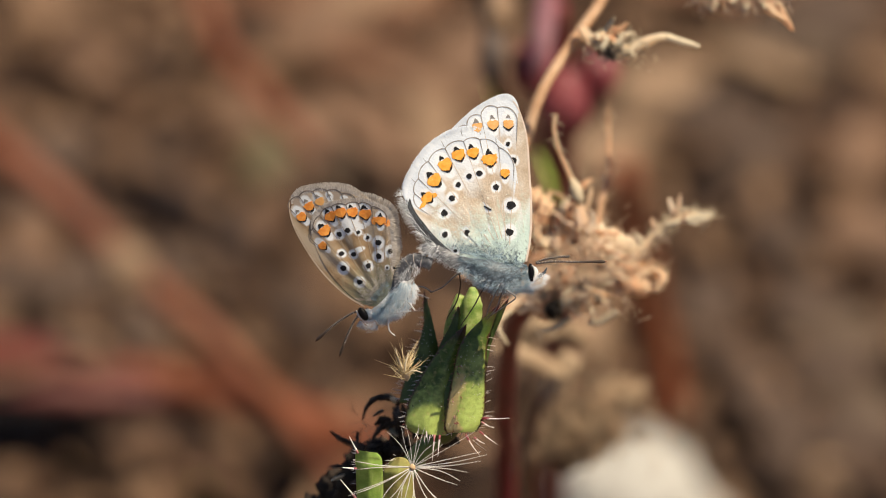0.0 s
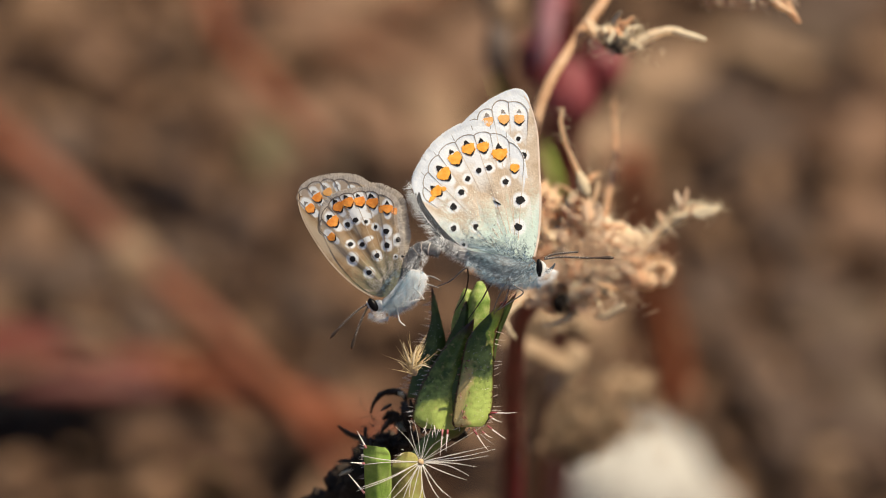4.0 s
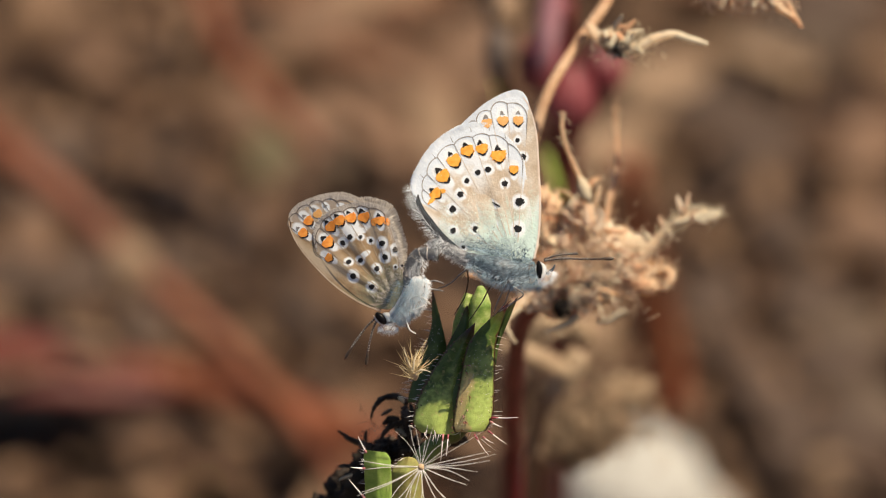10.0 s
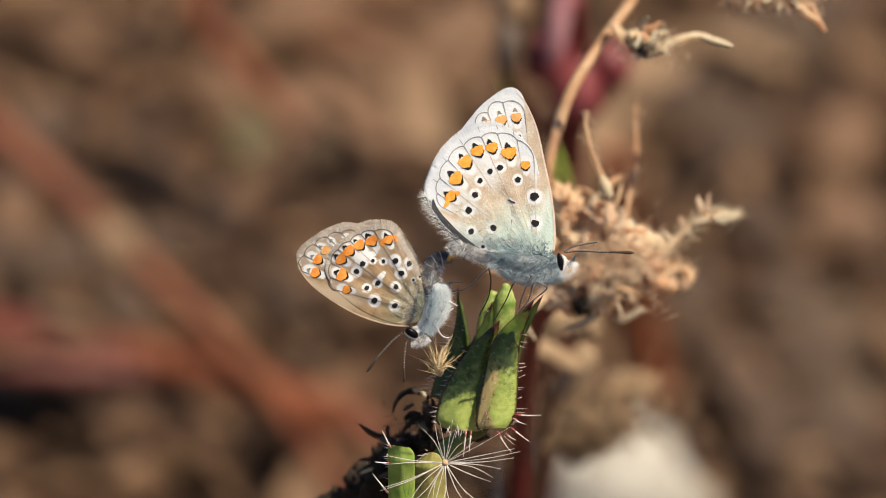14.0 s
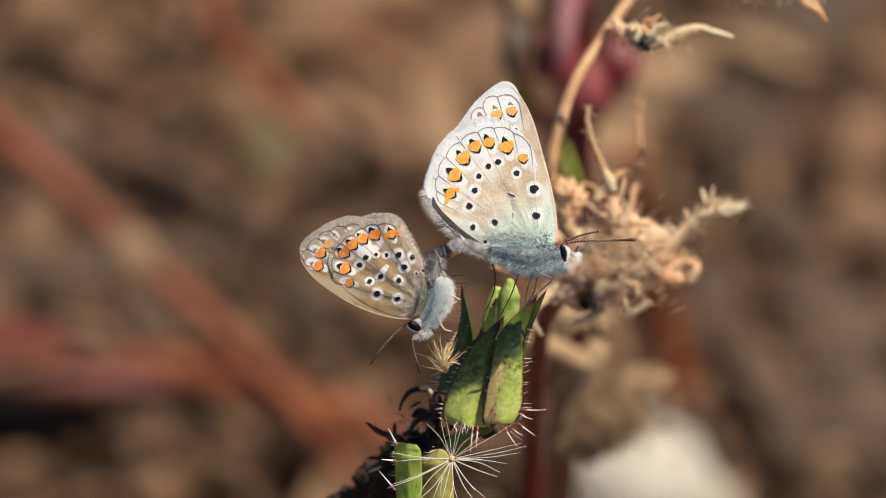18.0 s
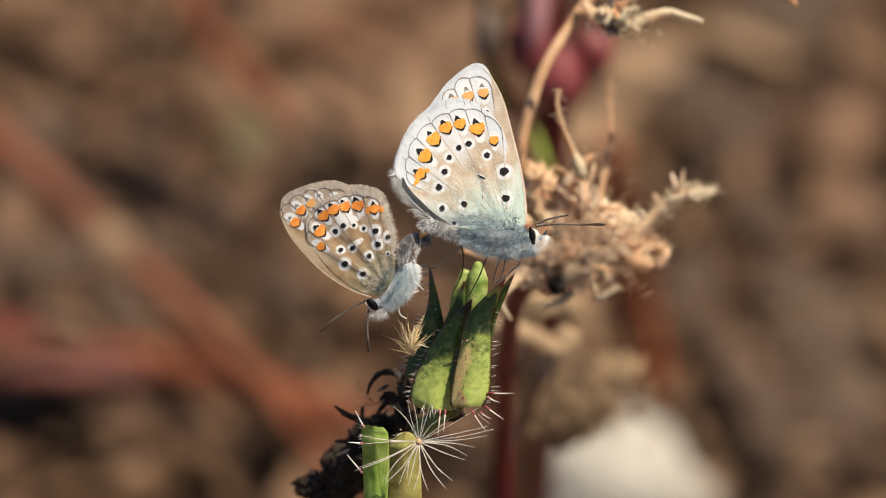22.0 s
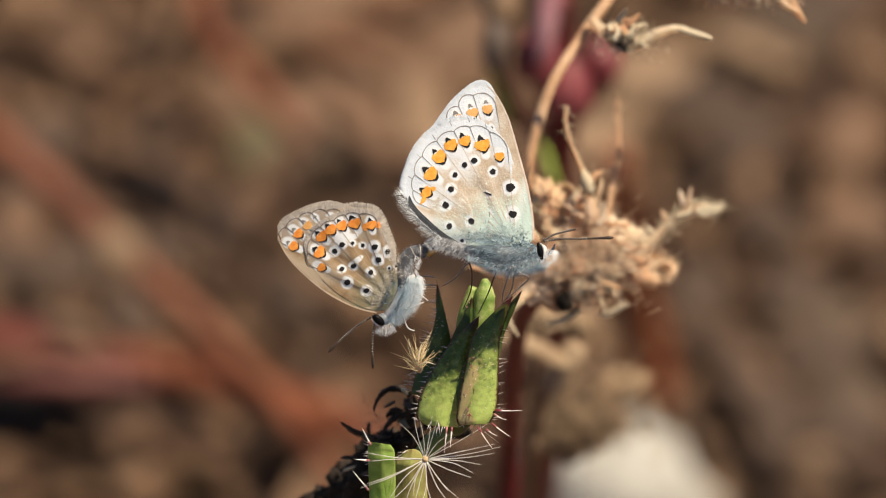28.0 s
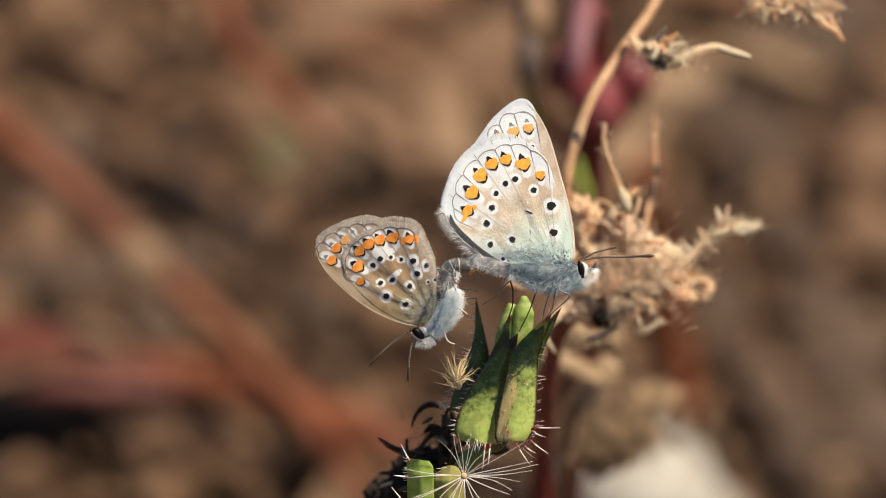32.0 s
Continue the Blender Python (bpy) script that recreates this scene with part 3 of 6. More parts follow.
        if chevron:
            arc = [c - o * size * (0.74 - 0.58 * abs(a) ** 1.4) + s * size * 0.70 * a for a in np.linspace(-1, 1, 17)]
            r = random.Random(seed)
            self.ribbon("chevron", arc, [size * 0.24 * (1 - abs(a) ** 1.5) * r.uniform(0.4, 1.3) + 0.015 for a in np.linspace(-1, 1, 17)], BLACK, 0.050)
        if dot is not None:
            self.patch("marginal_dot", c + o * size * 0.80 * (0.3 + 0.7 * reach), o, ((0.42, 0.03), (0.05, 0.30), (-0.22, 0.40), (-0.10, 0.0), (-0.24, -0.34), (0.02, -0.28)), size * (0.72 + 0.3 * (seed % 4) / 3), dot, 0.045, seed + 23, "", 0.25)

    def scallops(self, bounds, mat, width=0.085, deep=0.17, inward=0.13):
        """The dark line inside the margin: an arch over each cell, and short lines down the veins between the cells."""
        line = []
        for a, b in zip(bounds, bounds[1:]):
            d = b - a
            o = np.array((d[1], -d[0]))
            o = o if o.dot(a - self.base) > 0 else -o
            line += [a + d * t + o * deep * math.sin(math.pi * t) ** 0.7 for t in np.linspace(0, 1, 9)[:-1]]
        line.append(bounds[-1])
        r = random.Random(len(line))
        self.ribbon("margin_line", line, [width * r.uniform(0.7, 1.25) for _ in line], mat, 0.035)
        for b in bounds:
            self.ribbon("cell_line", [self.base + (b - self.base) * t for t in np.linspace(1 - inward, 1.0, 7)], (0.02, width * 0.7, width), mat, 0.037)
            self.ribbon("vein", [self.base + (b - self.base) * t for t in np.linspace(0.22, 1 - inward, 12)], (0.09, 0.07, 0.05), VEIN if mat is MARGIN else VEIN_S, 0.025)


def antenna(parent, points, label, pale=True, share=0.9, club=True):
    """Fine shaft with pale rings and a flattened club."""
    a = rod("antenna", points, (0.105, 0.10, 0.10, 0.11), ANT, parent, label, 6, 8)
    line = spline(points, 12)
    if pale:
        for k in range(2, int((len(line) - 1) * share), 2):
            d = line[k + 1] - line[k]
            rod("pale_ring", [line[k] - d * 0.13, line[k] + d * 0.13], (0.112, 0.110), WHITE, a, "", 6, 1)
    if not club:
        return a
    d = line[-1] - line[-3]
    d /= np.linalg.norm(d)
    e = line[-1]
    rod("club", [e - d * 0.5, e - d * 0.1, e + d * 0.5, e + d * 0.85], (0.10, 0.14, 0.175, 0.09), ANT, a, "dark flattened club", 8, 4, 0, 0)
    rod("club_tip", [e + d * 0.78, e + d * 0.98], (0.09, 0.03), ANT_TIP, a, "rust-coloured tip", 6, 2)
    return a


def leg(parent, points, mat=LEG, thick=0.095):
    l = rod("leg", points, (thick * 1.3, thick, thick * 0.8, thick * 0.6), mat, parent, "", 6, 5, 0.1, 3)
    e, d = np.array(points[-1], float), np.array(points[-1], float) - np.array(points[-2], float)
    d /= np.linalg.norm(d)
    for k in (-1, 1):
        rod("claw", [e, e + d * 0.15 + np.array((0.10 * k, -0.05, 0.05))], (0.035, 0.012), ANT, l, "", 5, 2)


def coat(name, line, radius, mat, parent, count, length, seed, lean=(0, 0, 0), front=0.0, label=""):
    """Hair round a body that runs along a line of places."""
    rng = random.Random(seed)
    pts = spline(line, 10)
    roots, normals = [], []
    for _ in range(int(count * 1.6)):
        x = rng.uniform(0, len(pts) - 1.001)
        i = int(x)
        p = pts[i] + (pts[i + 1] - pts[i]) * (x - i)
        d = pts[i + 1] - pts[i]
        d /= np.linalg.norm(d)
        s = np.cross(d, (0, 0, 1.0))
        s /= np.linalg.norm(s)
        o = np.cross(s, d)
        a = rng.uniform(0, 2 * math.pi)
        r = np.interp(x / (len(pts) - 1), np.linspace(0, 1, len(radius)), radius)
        out = math.cos(a) * s + math.sin(a) * o
        if out[2] < front:
            continue
        roots.append((p + out * r * 0.95, out + np.array(lean) + 0.24 * np.array([rng.gauss(0, 1) for _ in range(3)]), length * rng.uniform(0.6, 1.25)))
        face = 0.6 * out + np.array((0.5, 0.85, 0.75)) + 0.5 * np.array([rng.gauss(0, 1) for _ in range(3)])
        normals.append(face / np.linalg.norm(face))
    return hairs(name, roots, mat, parent, label, 0.0085, seed, 0.14, normals)


# the pale butterfly on top of the bud
PIV_L = np.array((3.27, -2.85))
pale = thing("butterfly", REF @ Matrix.Translation((PIV_L[0] * MM, PIV_L[1] * MM, 0)), "pale beige butterfly with orange-spotted folded wings on a bud", "butterfly", "mating butterflies")


def q(*pts):
    return [np.array(p, float) - PIV_L for p in pts]


def q3(w, *pts):
    return [np.array((*(np.array(p, float) - PIV_L), w)) for p in pts]


fore_base = q((6.17, -0.50))[0]
fore_out = q((3.49, 14.04), (2.71, 14.88), (1.59, 14.88), (-0.09, 13.53), (-1.15, 12.19), (-2.27, 10.40), (-2.89, 8.33), (-1.77, 3.86), (3.27, -0.06), (6.06, -0.89), (7.35, 0.06), (7.24, 2.18), (6.68, 5.09), (5.84, 8.05), (4.66, 11.80))
fore_pale = Wing("forewing", fore_out, 7, fore_base, 0.0, WING_L, pale, "cream forewing with orange-tipped margin")
fore_pale.fringe(FUR_S, 0.55, 2600, 3, "white fringe")
fore_pale.ribbon("costa", spline(q((2.60, 15.04), (3.49, 14.15), (4.72, 11.86), (5.89, 8.11), (6.73, 5.15), (7.29, 2.18), (7.40, -0.06)), 8), (0.10, 0.16, 0.20, 0.18), COSTA, 0.03, "cream leading edge")
for k, c in enumerate(q((2.71, 12.71), (1.27, 12.32))):
    fore_pale.lunule(c, 0.80, 20 + k, ORANGE_PALE, GREYDOT, True, 1.15)
fore_pale.lunule(q((-0.20, 11.74))[0], 0.70, 27, ORANGE_PALE, GREYDOT, False)
fore_pale.lunule(q((-1.20, 10.70))[0], 0.60, 29, None, GREYDOT, False)
fore_pale.eyespot(q((3.99, 9.34))[0], 0.31, 31)
fore_pale.eyespot(q((3.10, 10.79))[0], 0.22, 32)
fore_pale.scallops(q((3.55, 12.87), (1.27, 14.04), (-0.12, 12.93), (-1.23, 11.65), (-2.01, 10.63)), MARGIN, 0.10, 0.30)
fore_pale.finish()

hind_base = q((5.78, -0.89))[0]
hind_out = q((5.28, 7.33), (4.72, 9.00), (3.60, 10.46), (2.04, 11.35), (0.13, 11.58), (-1.82, 10.85), (-3.67, 9.06), (-4.73, 6.88), (-5.18, 4.87), (-4.56, 3.08), (-2.77, 1.40), (-0.54, -0.06), (2.04, -1.29), (5.78, -1.51), (7.18, -0.17), (6.96, 2.07), (6.12, 4.98))
hindwing = Wing("hindwing", hind_out, 10, hind_base, 0.06, WING_L, pale, "pale beige hindwing with black spots and orange lunules", 0.035, (*q((2.00, 5.20), (2.30, -0.60)), 0.26, 0.75))
hindwing.fringe(FUR_S, 0.55, 3800, 4, "white fringe", 0.07, 18)
for k, (c, r, st) in enumerate((((1.48, 7.66), 5.0, 1.1), ((0.53, 7.21), 4.8, 1.0), ((-0.37, 6.21), 4.3, 1.1), ((3.32, 6.60), 5.0, 1.0), ((-0.76, 4.81), 5.2, 1.0), ((-1.26, 3.24), 5.2, 1.2), ((2.71, 2.46), 6.0, 1.2), ((1.31, 1.68), 5.6, 1.1), ((5.34, 2.46), 6.2, 1.1), ((5.06, 5.09), 7.0, 1.1), ((-0.87, 1.17), 5.0, 1.1), ((0.41, -0.22), 3.2, 1.0))):
    hindwing.eyespot(q(c)[0], r / 17.88, 60 + k, st, 0.4 * k, 2.3)
hindwing.white(q((2.45, 4.46))[0], 0.85, 0.40, -0.4)
hindwing.white(q((0.30, 8.30))[0], 0.40, 0.9, 0.5)
hindwing.disc("discal_bar", q((2.87, 4.42))[0], 0.45, 0.08, -0.35, BLACK, 0.05, 82, 0.15)
for k, (c, s) in enumerate((((3.95, 8.10), 13), ((2.30, 9.15), 17), ((0.55, 9.55), 15), ((-0.80, 9.10), 15.5), ((-1.93, 7.93), 18), ((-2.73, 6.26), 18), ((-3.12, 4.45), 14))):
    hindwing.lunule(q(c)[0], s / 17.88, 100 + 3 * k, ORANGE, BLACK if k else None, True, 0.85)
hindwing.patch("orange_patch", q((-3.45, 3.75))[0], np.array((-0.6, -0.8)), ((0.9, 0.1), (0.3, 0.35), (-0.5, 0.30), (-0.6, -0.2), (0.2, -0.30)), 0.62, ORANGE, 0.045, 131, "", 0.14)
hindwing.patch("orange_patch", q((-2.50, 4.80))[0], np.array((0.8, 0.5)), ((0.5, 0.1), (0.0, 0.45), (-0.5, 0.30), (-0.4, -0.3), (0.2, -0.35)), 0.55, ORANGE, 0.045, 132, "", 0.14)
hindwing.scallops(q((4.77, 8.54), (2.94, 10.49), (0.99, 10.93), (-0.56, 10.49), (-2.23, 9.49), (-3.62, 7.99), (-4.29, 6.15), (-4.45, 4.65), (-3.90, 3.37)), MARGIN)
for c in q((2.71, 10.57), (1.09, 11.07), (-0.59, 10.68), (-2.10, 9.34), (-3.45, 7.55), (-4.23, 5.54)):
    hindwing.ribbon("fringe_dash", [hind_base + (c - hind_base) * t for t in np.linspace(1.03, 1.08, 4)], (0.07, 0.05, 0.02), GREYDOT, 0.020)
hindwing.finish()
rng = random.Random(9)


def inside(p, line):
    """Whether a place lies within a closed line."""
    hit = False
    for i in range(len(line)):
        a, b = line[i - 1], line[i]
        if (a[1] > p[1]) != (b[1] > p[1]) and p[0] < a[0] + (b[0] - a[0]) * (p[1] - a[1]) / (b[1] - a[1]):
            hit = not hit
    return hit


def down_roots(wing, line, start, end, out, depth, count, size, middle=None):
    """Scale hairs on a wing that thin out away from the line where it meets the body."""
    roots, s, e, out = [], np.array(start, float), np.array(end, float), np.array(out, float)
    while len(roots) < count:
        x = rng.random() if middle is None else min(max(rng.gauss(*middle), 0.0), 1.0)
        p = s + (e - s) * x + out * abs(rng.gauss(0, depth))
        if inside(p, line) and all(np.hypot(*(p - c)) > r for c, r in wing.spots):
            d = 0.4 * out + np.array((rng.gauss(0, 0.8), rng.gauss(0, 0.8)))
            roots.append(((p[0], p[1], wing.surf(p)), (d[0], d[1], 0.35), size * rng.uniform(0.5, 1.2)))
    return roots


hind_line = spline([p * 0.97 for p in hind_out], 4, True)
foot_a, foot_b = q((-2.05, 0.06), (6.51, -0.62))
down = down_roots(hindwing, hind_line, foot_a, foot_b, (-0.15, 1.0), 1.9, 2600, 0.27)
hairs("wing_base_down", down, FUR_G, hindwing.ob, "blue-green down at the wing base", 0.013, 5, 0.2, [(0.1, 0.3, 0.95)] * len(down))
down = down_roots(hindwing, hind_line, foot_a, foot_b, (-0.1, 1.0), 1.15, 750, 0.30, (0.60, 0.24))
down += down_roots(hindwing, hind_line, foot_a, foot_b, (-0.1, 1.0), 0.6, 900, 0.30, (0.58, 0.22))
hairs("dark_base_down", down, FUR_B, hindwing.ob, "dark blue speckled down at the wing base", 0.016, 8, 0.8, [(0.1, 0.3, 0.95)] * len(down))

hindwing.ribbon("dark_inner_band", spline(q((-4.84, 4.08), (-4.51, 2.91), (-3.39, 1.57), (-1.60, 0.22), (0.81, -0.95)), 8), (0.06, 0.7, 1.0, 0.8, 0.2), INNER, 0.032, "dark band along the inner margin")

# the wings of the far side, folded against them
far_fore_pale = Wing("far_forewing", [p + np.array((-0.04, -0.02)) for p in fore_out], 7, fore_base, -0.75, WING_L, pale, "far forewing behind the near one")
far_fore_pale.fringe(FUR_S, 0.5, 900, 6, "white fringe")
far_hind = Wing("far_hindwing", [p + np.array((-0.06, 0.0)) for p in hind_out], 10, hind_base, -1.1, WING_L, pale, "far hindwing behind the near one")
far_hind.fringe(FUR_S, 0.6, 1300, 7, "white fringe")
for wing in (far_fore_pale, far_hind):
    wing.finish()

rod("thorax", q3(-0.25, (0.75, -1.17), (2.43, -1.51), (3.83, -1.79), (5.78, -1.90), (7.18, -1.57)), (0.4, 1.0, 1.4, 1.3, 0.9), BODY, pale, "blue-grey furry thorax", 14, 6, 0.04, 1)
abd_l = q3(-0.3, (3.27, -1.62), (1.03, -1.29), (-0.76, -0.73), (-1.99, -0.39), (-2.77, -0.84))
rod("abdomen", abd_l, (0.95, 0.75, 0.68, 0.60, 0.42), ABDO, pale, "grey abdomen bent down to the tip", 14, 6, 0.05, 2)
rod("clasper", q3(-0.5, (-2.21, -1.06), (-2.66, -1.51), (-2.94, -1.79)), (0.32, 0.26, 0.14), CLASP, pale, "amber clasper at the abdomen tip", 10, 4, 0.08, 4)
head = lump("head", (*q((8.19, -1.29))[0], -0.1), (0.64, 0.90, 0.74), BODY_W, pale, "white-haired head", 0.08, 3)
ec = q((8.08, -1.12))[0]
lump("eye", (ec[0], ec[1], 0.50), (0.31, 0.92, 0.34), EYE, pale, "glossy black eye", 0.02, 1, 3, 1.0, 14)
rod("eye_rim", [(ec[0] - 0.20, ec[1] + 0.75, 0.45), (ec[0] + 0.16, ec[1] + 0.62, 0.70), (ec[0] + 0.40, ec[1] - 0.05, 0.68), (ec[0] + 0.24, ec[1] - 0.80, 0.55)], (0.04, 0.07, 0.10, 0.06), WHITE, pale, "white scales round the eye", 8, 6)
rod("eye_rim", [(ec[0] - 0.24, ec[1] + 0.74, 0.5), (ec[0] - 0.36, ec[1], 0.66), (ec[0] - 0.06, ec[1] - 0.74, 0.5)], (0.02, 0.03, 0.02), WHITE, pale, "white scales round the eye", 8, 6)
rod("palp", q3(0.2, (8.86, -1.45), (9.31, -0.95), (9.53, -0.39)), (0.2, 0.16, 0.06), FUR_D, pale, "dark-tipped palp", 8, 4)
ant_pale = antenna(pale, q3(0.3, (8.41, -0.17), (9.98, 0.11), (12.21, 0.17), (14.34, 0.28)), "dark antenna with pale rings and a club", True, 0.75)
antenna(pale, q3(-1.6, (8.41, -0.06), (9.42, 0.50), (10.60, 0.86), (11.60, 1.10)), "pale-ringed antenna", True, 1.0, False)
coat("thorax_hair", q3(-0.2, (1.60, -1.30), (2.60, -1.55), (3.83, -1.75), (6.06, -1.85), (8.02, -1.50)), (0.5, 0.9, 1.30, 1.3, 0.9), FUR_B, pale, 2700, 0.46, 11, (-1.2, -0.7, 0.0), -0.5, "slate-blue thorax hair")
coat("thorax_pale_hair", q3(-0.1, (1.20, -1.60), (2.60, -2.05), (3.83, -2.25), (6.06, -2.25), (8.19, -1.86)), (0.4, 0.7, 1.0, 1.0, 0.7), FUR_P, pale, 2300, 0.55, 19, (-0.9, -0.9, 0.1), -0.3, "pale blue thorax hair")
coat("thorax_dark_hair", q3(0.35, (1.00, -0.60), (2.60, -0.85), (3.83, -1.00), (6.34, -1.00), (7.63, -0.85)), (0.3, 0.6, 0.95, 0.95, 0.3), FUR_B, pale, 1900, 0.46, 12, (-1.0, -0.4, 0.1), 0.0, "dark blue thorax hair")
coat("breast_hair", q3(-0.4, (3.00, -2.30), (4.66, -2.75), (6.90, -2.45), (8.58, -2.07)), (0.5, 0.7, 0.7, 0.6), FUR_P, pale, 1600, 0.6, 13, (-0.6, -1.2, 0.0), -0.6, "pale breast hair")
coat("face_hair", q3(0.0, (8.02, -2.18), (8.86, -1.73), (9.08, -0.95)), (0.5, 0.5, 0.4), FUR_W, pale, 700, 0.55, 14, (0.8, -0.3, 0), -0.6, "white face hair")
coat("abdomen_hair", abd_l, (0.8, 0.7, 0.65, 0.60, 0.4), FUR_W, pale, 900, 0.55, 15, (-1.0, -1.1, 0), -0.6, "pale abdomen hair")
coat("abdomen_dark_hair", abd_l, (0.7, 0.7, 0.65, 0.6, 0.45), FUR_D, pale, 500, 0.36, 18, (-1.0, 0.5, 0.2), -0.3, "dark abdomen hair")
coat("inner_margin_hair", q3(0.15, (-5.29, 3.71), (-4.29, 2.43), (-3.17, 1.32), (-1.90, 0.40)), (0.20, 0.30, 0.35, 0.3), FUR_D, pale, 700, 0.32, 16, (-0.9, 0.3, 0.2), -0.4, "dark hair on the inner wing margin")
coat("inner_margin_hair", q3(0.2, (-5.70, 4.60), (-4.95, 3.00), (-3.70, 1.45), (-1.60, -0.25)), (0.10, 0.15, 0.2, 0.2), FUR_S, pale, 330, 0.85, 17, (-1.4, -0.1, -0.3), -0.7, "long white hair on the inner wing margin")
for pts, mt in (
    (q3(0.4, (1.27, -2.29), (0.71, -2.74), (-0.23, -3.96), (-1.34, -4.68)), LEG),
    (q3(0.5, (1.16, -2.40), (1.44, -3.40), (1.38, -5.07), (0.71, -6.85)), ANT),
    (q3(0.4, (4.10, -2.60), (3.55, -3.96), (3.10, -5.35), (2.21, -7.29)), ANT),
    (q3(1.0, (5.40, -2.60), (4.99, -3.68), (4.60, -5.07), (4.49, -6.01)), LEG),
    (q3(0.6, (5.80, -2.70), (5.55, -3.79), (5.33, -5.07), (4.60, -6.29)), LEG),
    (q3(1.2, (5.99, -3.24), (6.99, -3.74), (6.27, -4.62), (4.99, -5.85)), LEG),
    (q3(0.9, (2.10, -2.30), (3.40, -2.62), (4.60, -2.75), (5.90, -2.90)), LEG),
):
    pts = [p - np.array((0, 0, 1.0 * k)) for k, p in enumerate(pts)]
    leg(pale, pts, mt, 0.075)

# the smaller brown butterfly hanging tail to tail
PIV_S = np.array((-9.96, -5.61))
LONG = np.array((-0.773, 0.635))
brown = thing("butterfly", REF @ Matrix.Translation((PIV_S[0] * MM, PIV_S[1] * MM, 0)), "small brown butterfly with orange-spotted folded wings hanging head down", "butterfly", "mating butterflies")


def q(*pts):
    out = []
    for p in pts:
        d = np.array(p, float) - PIV_S
        out.append(d + 0.07 * LONG * LONG.dot(d))
    return out


def q3(w, *pts):
    return [np.array((*p, w)) for p in q(*pts)]


sf_base = q((-6.13, -7.33))[0]
sf_out = q((-17.26, -2.74), (-17.32, -2.07), (-16.36, -1.01), (-14.74, 0.17), (-12.79, 0.95), (-10.72, 1.06), (-9.04, -0.62), (-6.80, -5.09), (-5.91, -7.33), (-7.14, -8.05), (-9.32, -7.94), (-12.39, -6.94), (-15.47, -5.09), (-16.98, -3.64))
s_fore = Wing("forewing", sf_out, 6, sf_base, 0.0, WING_S, brown, "brown forewing with a pale leading edge", 0.015)
s_fore.fringe(FUR_T, 0.50, 1900, 23, "buff fringe")
s_fore.ribbon("costa", spline(q((-17.65, -2.29), (-17.09, -3.58), (-15.53, -5.15), (-12.39, -7.05), (-9.32, -8.05), (-7.02, -8.22)), 8), (0.08, 0.14, 0.18, 0.14), COSTA_S, 0.03, "cream leading edge")
for k, (c, s) in enumerate((((-15.92, -3.35), 13.5), ((-15.66, -2.10), 13), ((-14.95, -1.15), 11), ((-14.10, -0.45), 9))):
    s_fore.lunule(q(c)[0], s / 17.88, 200 + k, (ORANGE_S, ORANGE_S, ORANGE_PALE, None)[k], GREYDOT, k < 2, 1.15)
s_fore.white(q((-13.00, 0.30))[0], 0.45, 0.30, 0.4)
s_fore.scallops(q((-17.50, -3.15), (-16.95, -1.72), (-15.93, -0.64), (-14.75, 0.10), (-13.40, 0.55), (-12.00, 0.72)), MARGIN_S, 0.10, 0.20)
s_fore.finish()

sh_base = q((-5.68, -6.77))[0]
sh_out = q((-14.18, -4.64), (-14.52, -3.52), (-14.46, -2.18), (-13.74, -1.01), (-12.51, 0.00), (-11.05, 0.84), (-9.60, 1.06), (-8.59, 0.84), (-7.70, -0.50), (-6.69, -2.18), (-5.79, -3.97), (-5.35, -6.21), (-6.13, -7.66), (-7.92, -8.00), (-10.16, -7.44), (-12.39, -6.26))
s_hind = Wing("hindwing", sh_out, 11, sh_base, 0.12, WING_S, brown, "brown hindwing with white-ringed black spots and orange lunules", 0.10, None, q((-6.13, -7.66), (-7.92, -8.00), (-10.16, -7.44), (-12.39, -6.26), (-14.18, -4.64)))
s_hind.fringe(FUR_T, 0.50, 2800, 24, "buff fringe")
for k, (c, r, st) in enumerate((((-12.00, -3.08), 5.2, 1.1), ((-11.44, -2.29), 5.4, 1.1), ((-10.44, -1.96), 3.8, 1.0), ((-9.43, -2.01), 3.8, 1.1), ((-8.31, -1.90), 6.6, 1.0), ((-7.75, -3.08), 6.0, 1.1), ((-6.97, -2.13), 5.8, 0.9), ((-11.05, -4.64), 4.8, 1.1), ((-9.99, -4.14), 4.8, 1.3), ((-8.26, -4.42), 5.2, 1.0), ((-10.32, -5.82), 6.5, 1.0), ((-8.37, -6.26), 5.8, 0.9), ((-6.58, -3.69), 2.6, 1.0), ((-5.96, -3.36), 3.0, 1.0))):
    s_hind.eyespot(q(c)[0], r / 21.5, 260 + k, st, 0.5 * k, 2.4)
s_hind.white(q((-9.70, -3.45))[0], 0.70, 0.30, 0.8)
s_hind.white(q((-11.30, -1.50))[0], 0.85, 0.50, 0.3)
s_hind.white(q((-11.75, -1.95))[0], 0.50, 0.75, 0.3)
s_hind.white(q((-10.50, -1.35))[0], 0.60, 0.30, 0.2)
for k, (c, s) in enumerate((((-12.98, -4.86), 12), ((-13.36, -3.47), 14.5), ((-13.45, -1.95), 14), ((-12.70, -1.10), 14), ((-11.70, -0.50), 14), ((-10.55, -0.06), 15), ((-8.98, 0.11), 12.5))):
    s_hind.lunule(q(c)[0], s / 17.88, 300 + 3 * k, ORANGE_S, BLACK if k else None, True, 0.95)
s_hind.disc("orange_patch", q((-9.55, -0.22))[0], 0.24, 0.34, 0.5, ORANGE_S, 0.022, 331, 0.2)
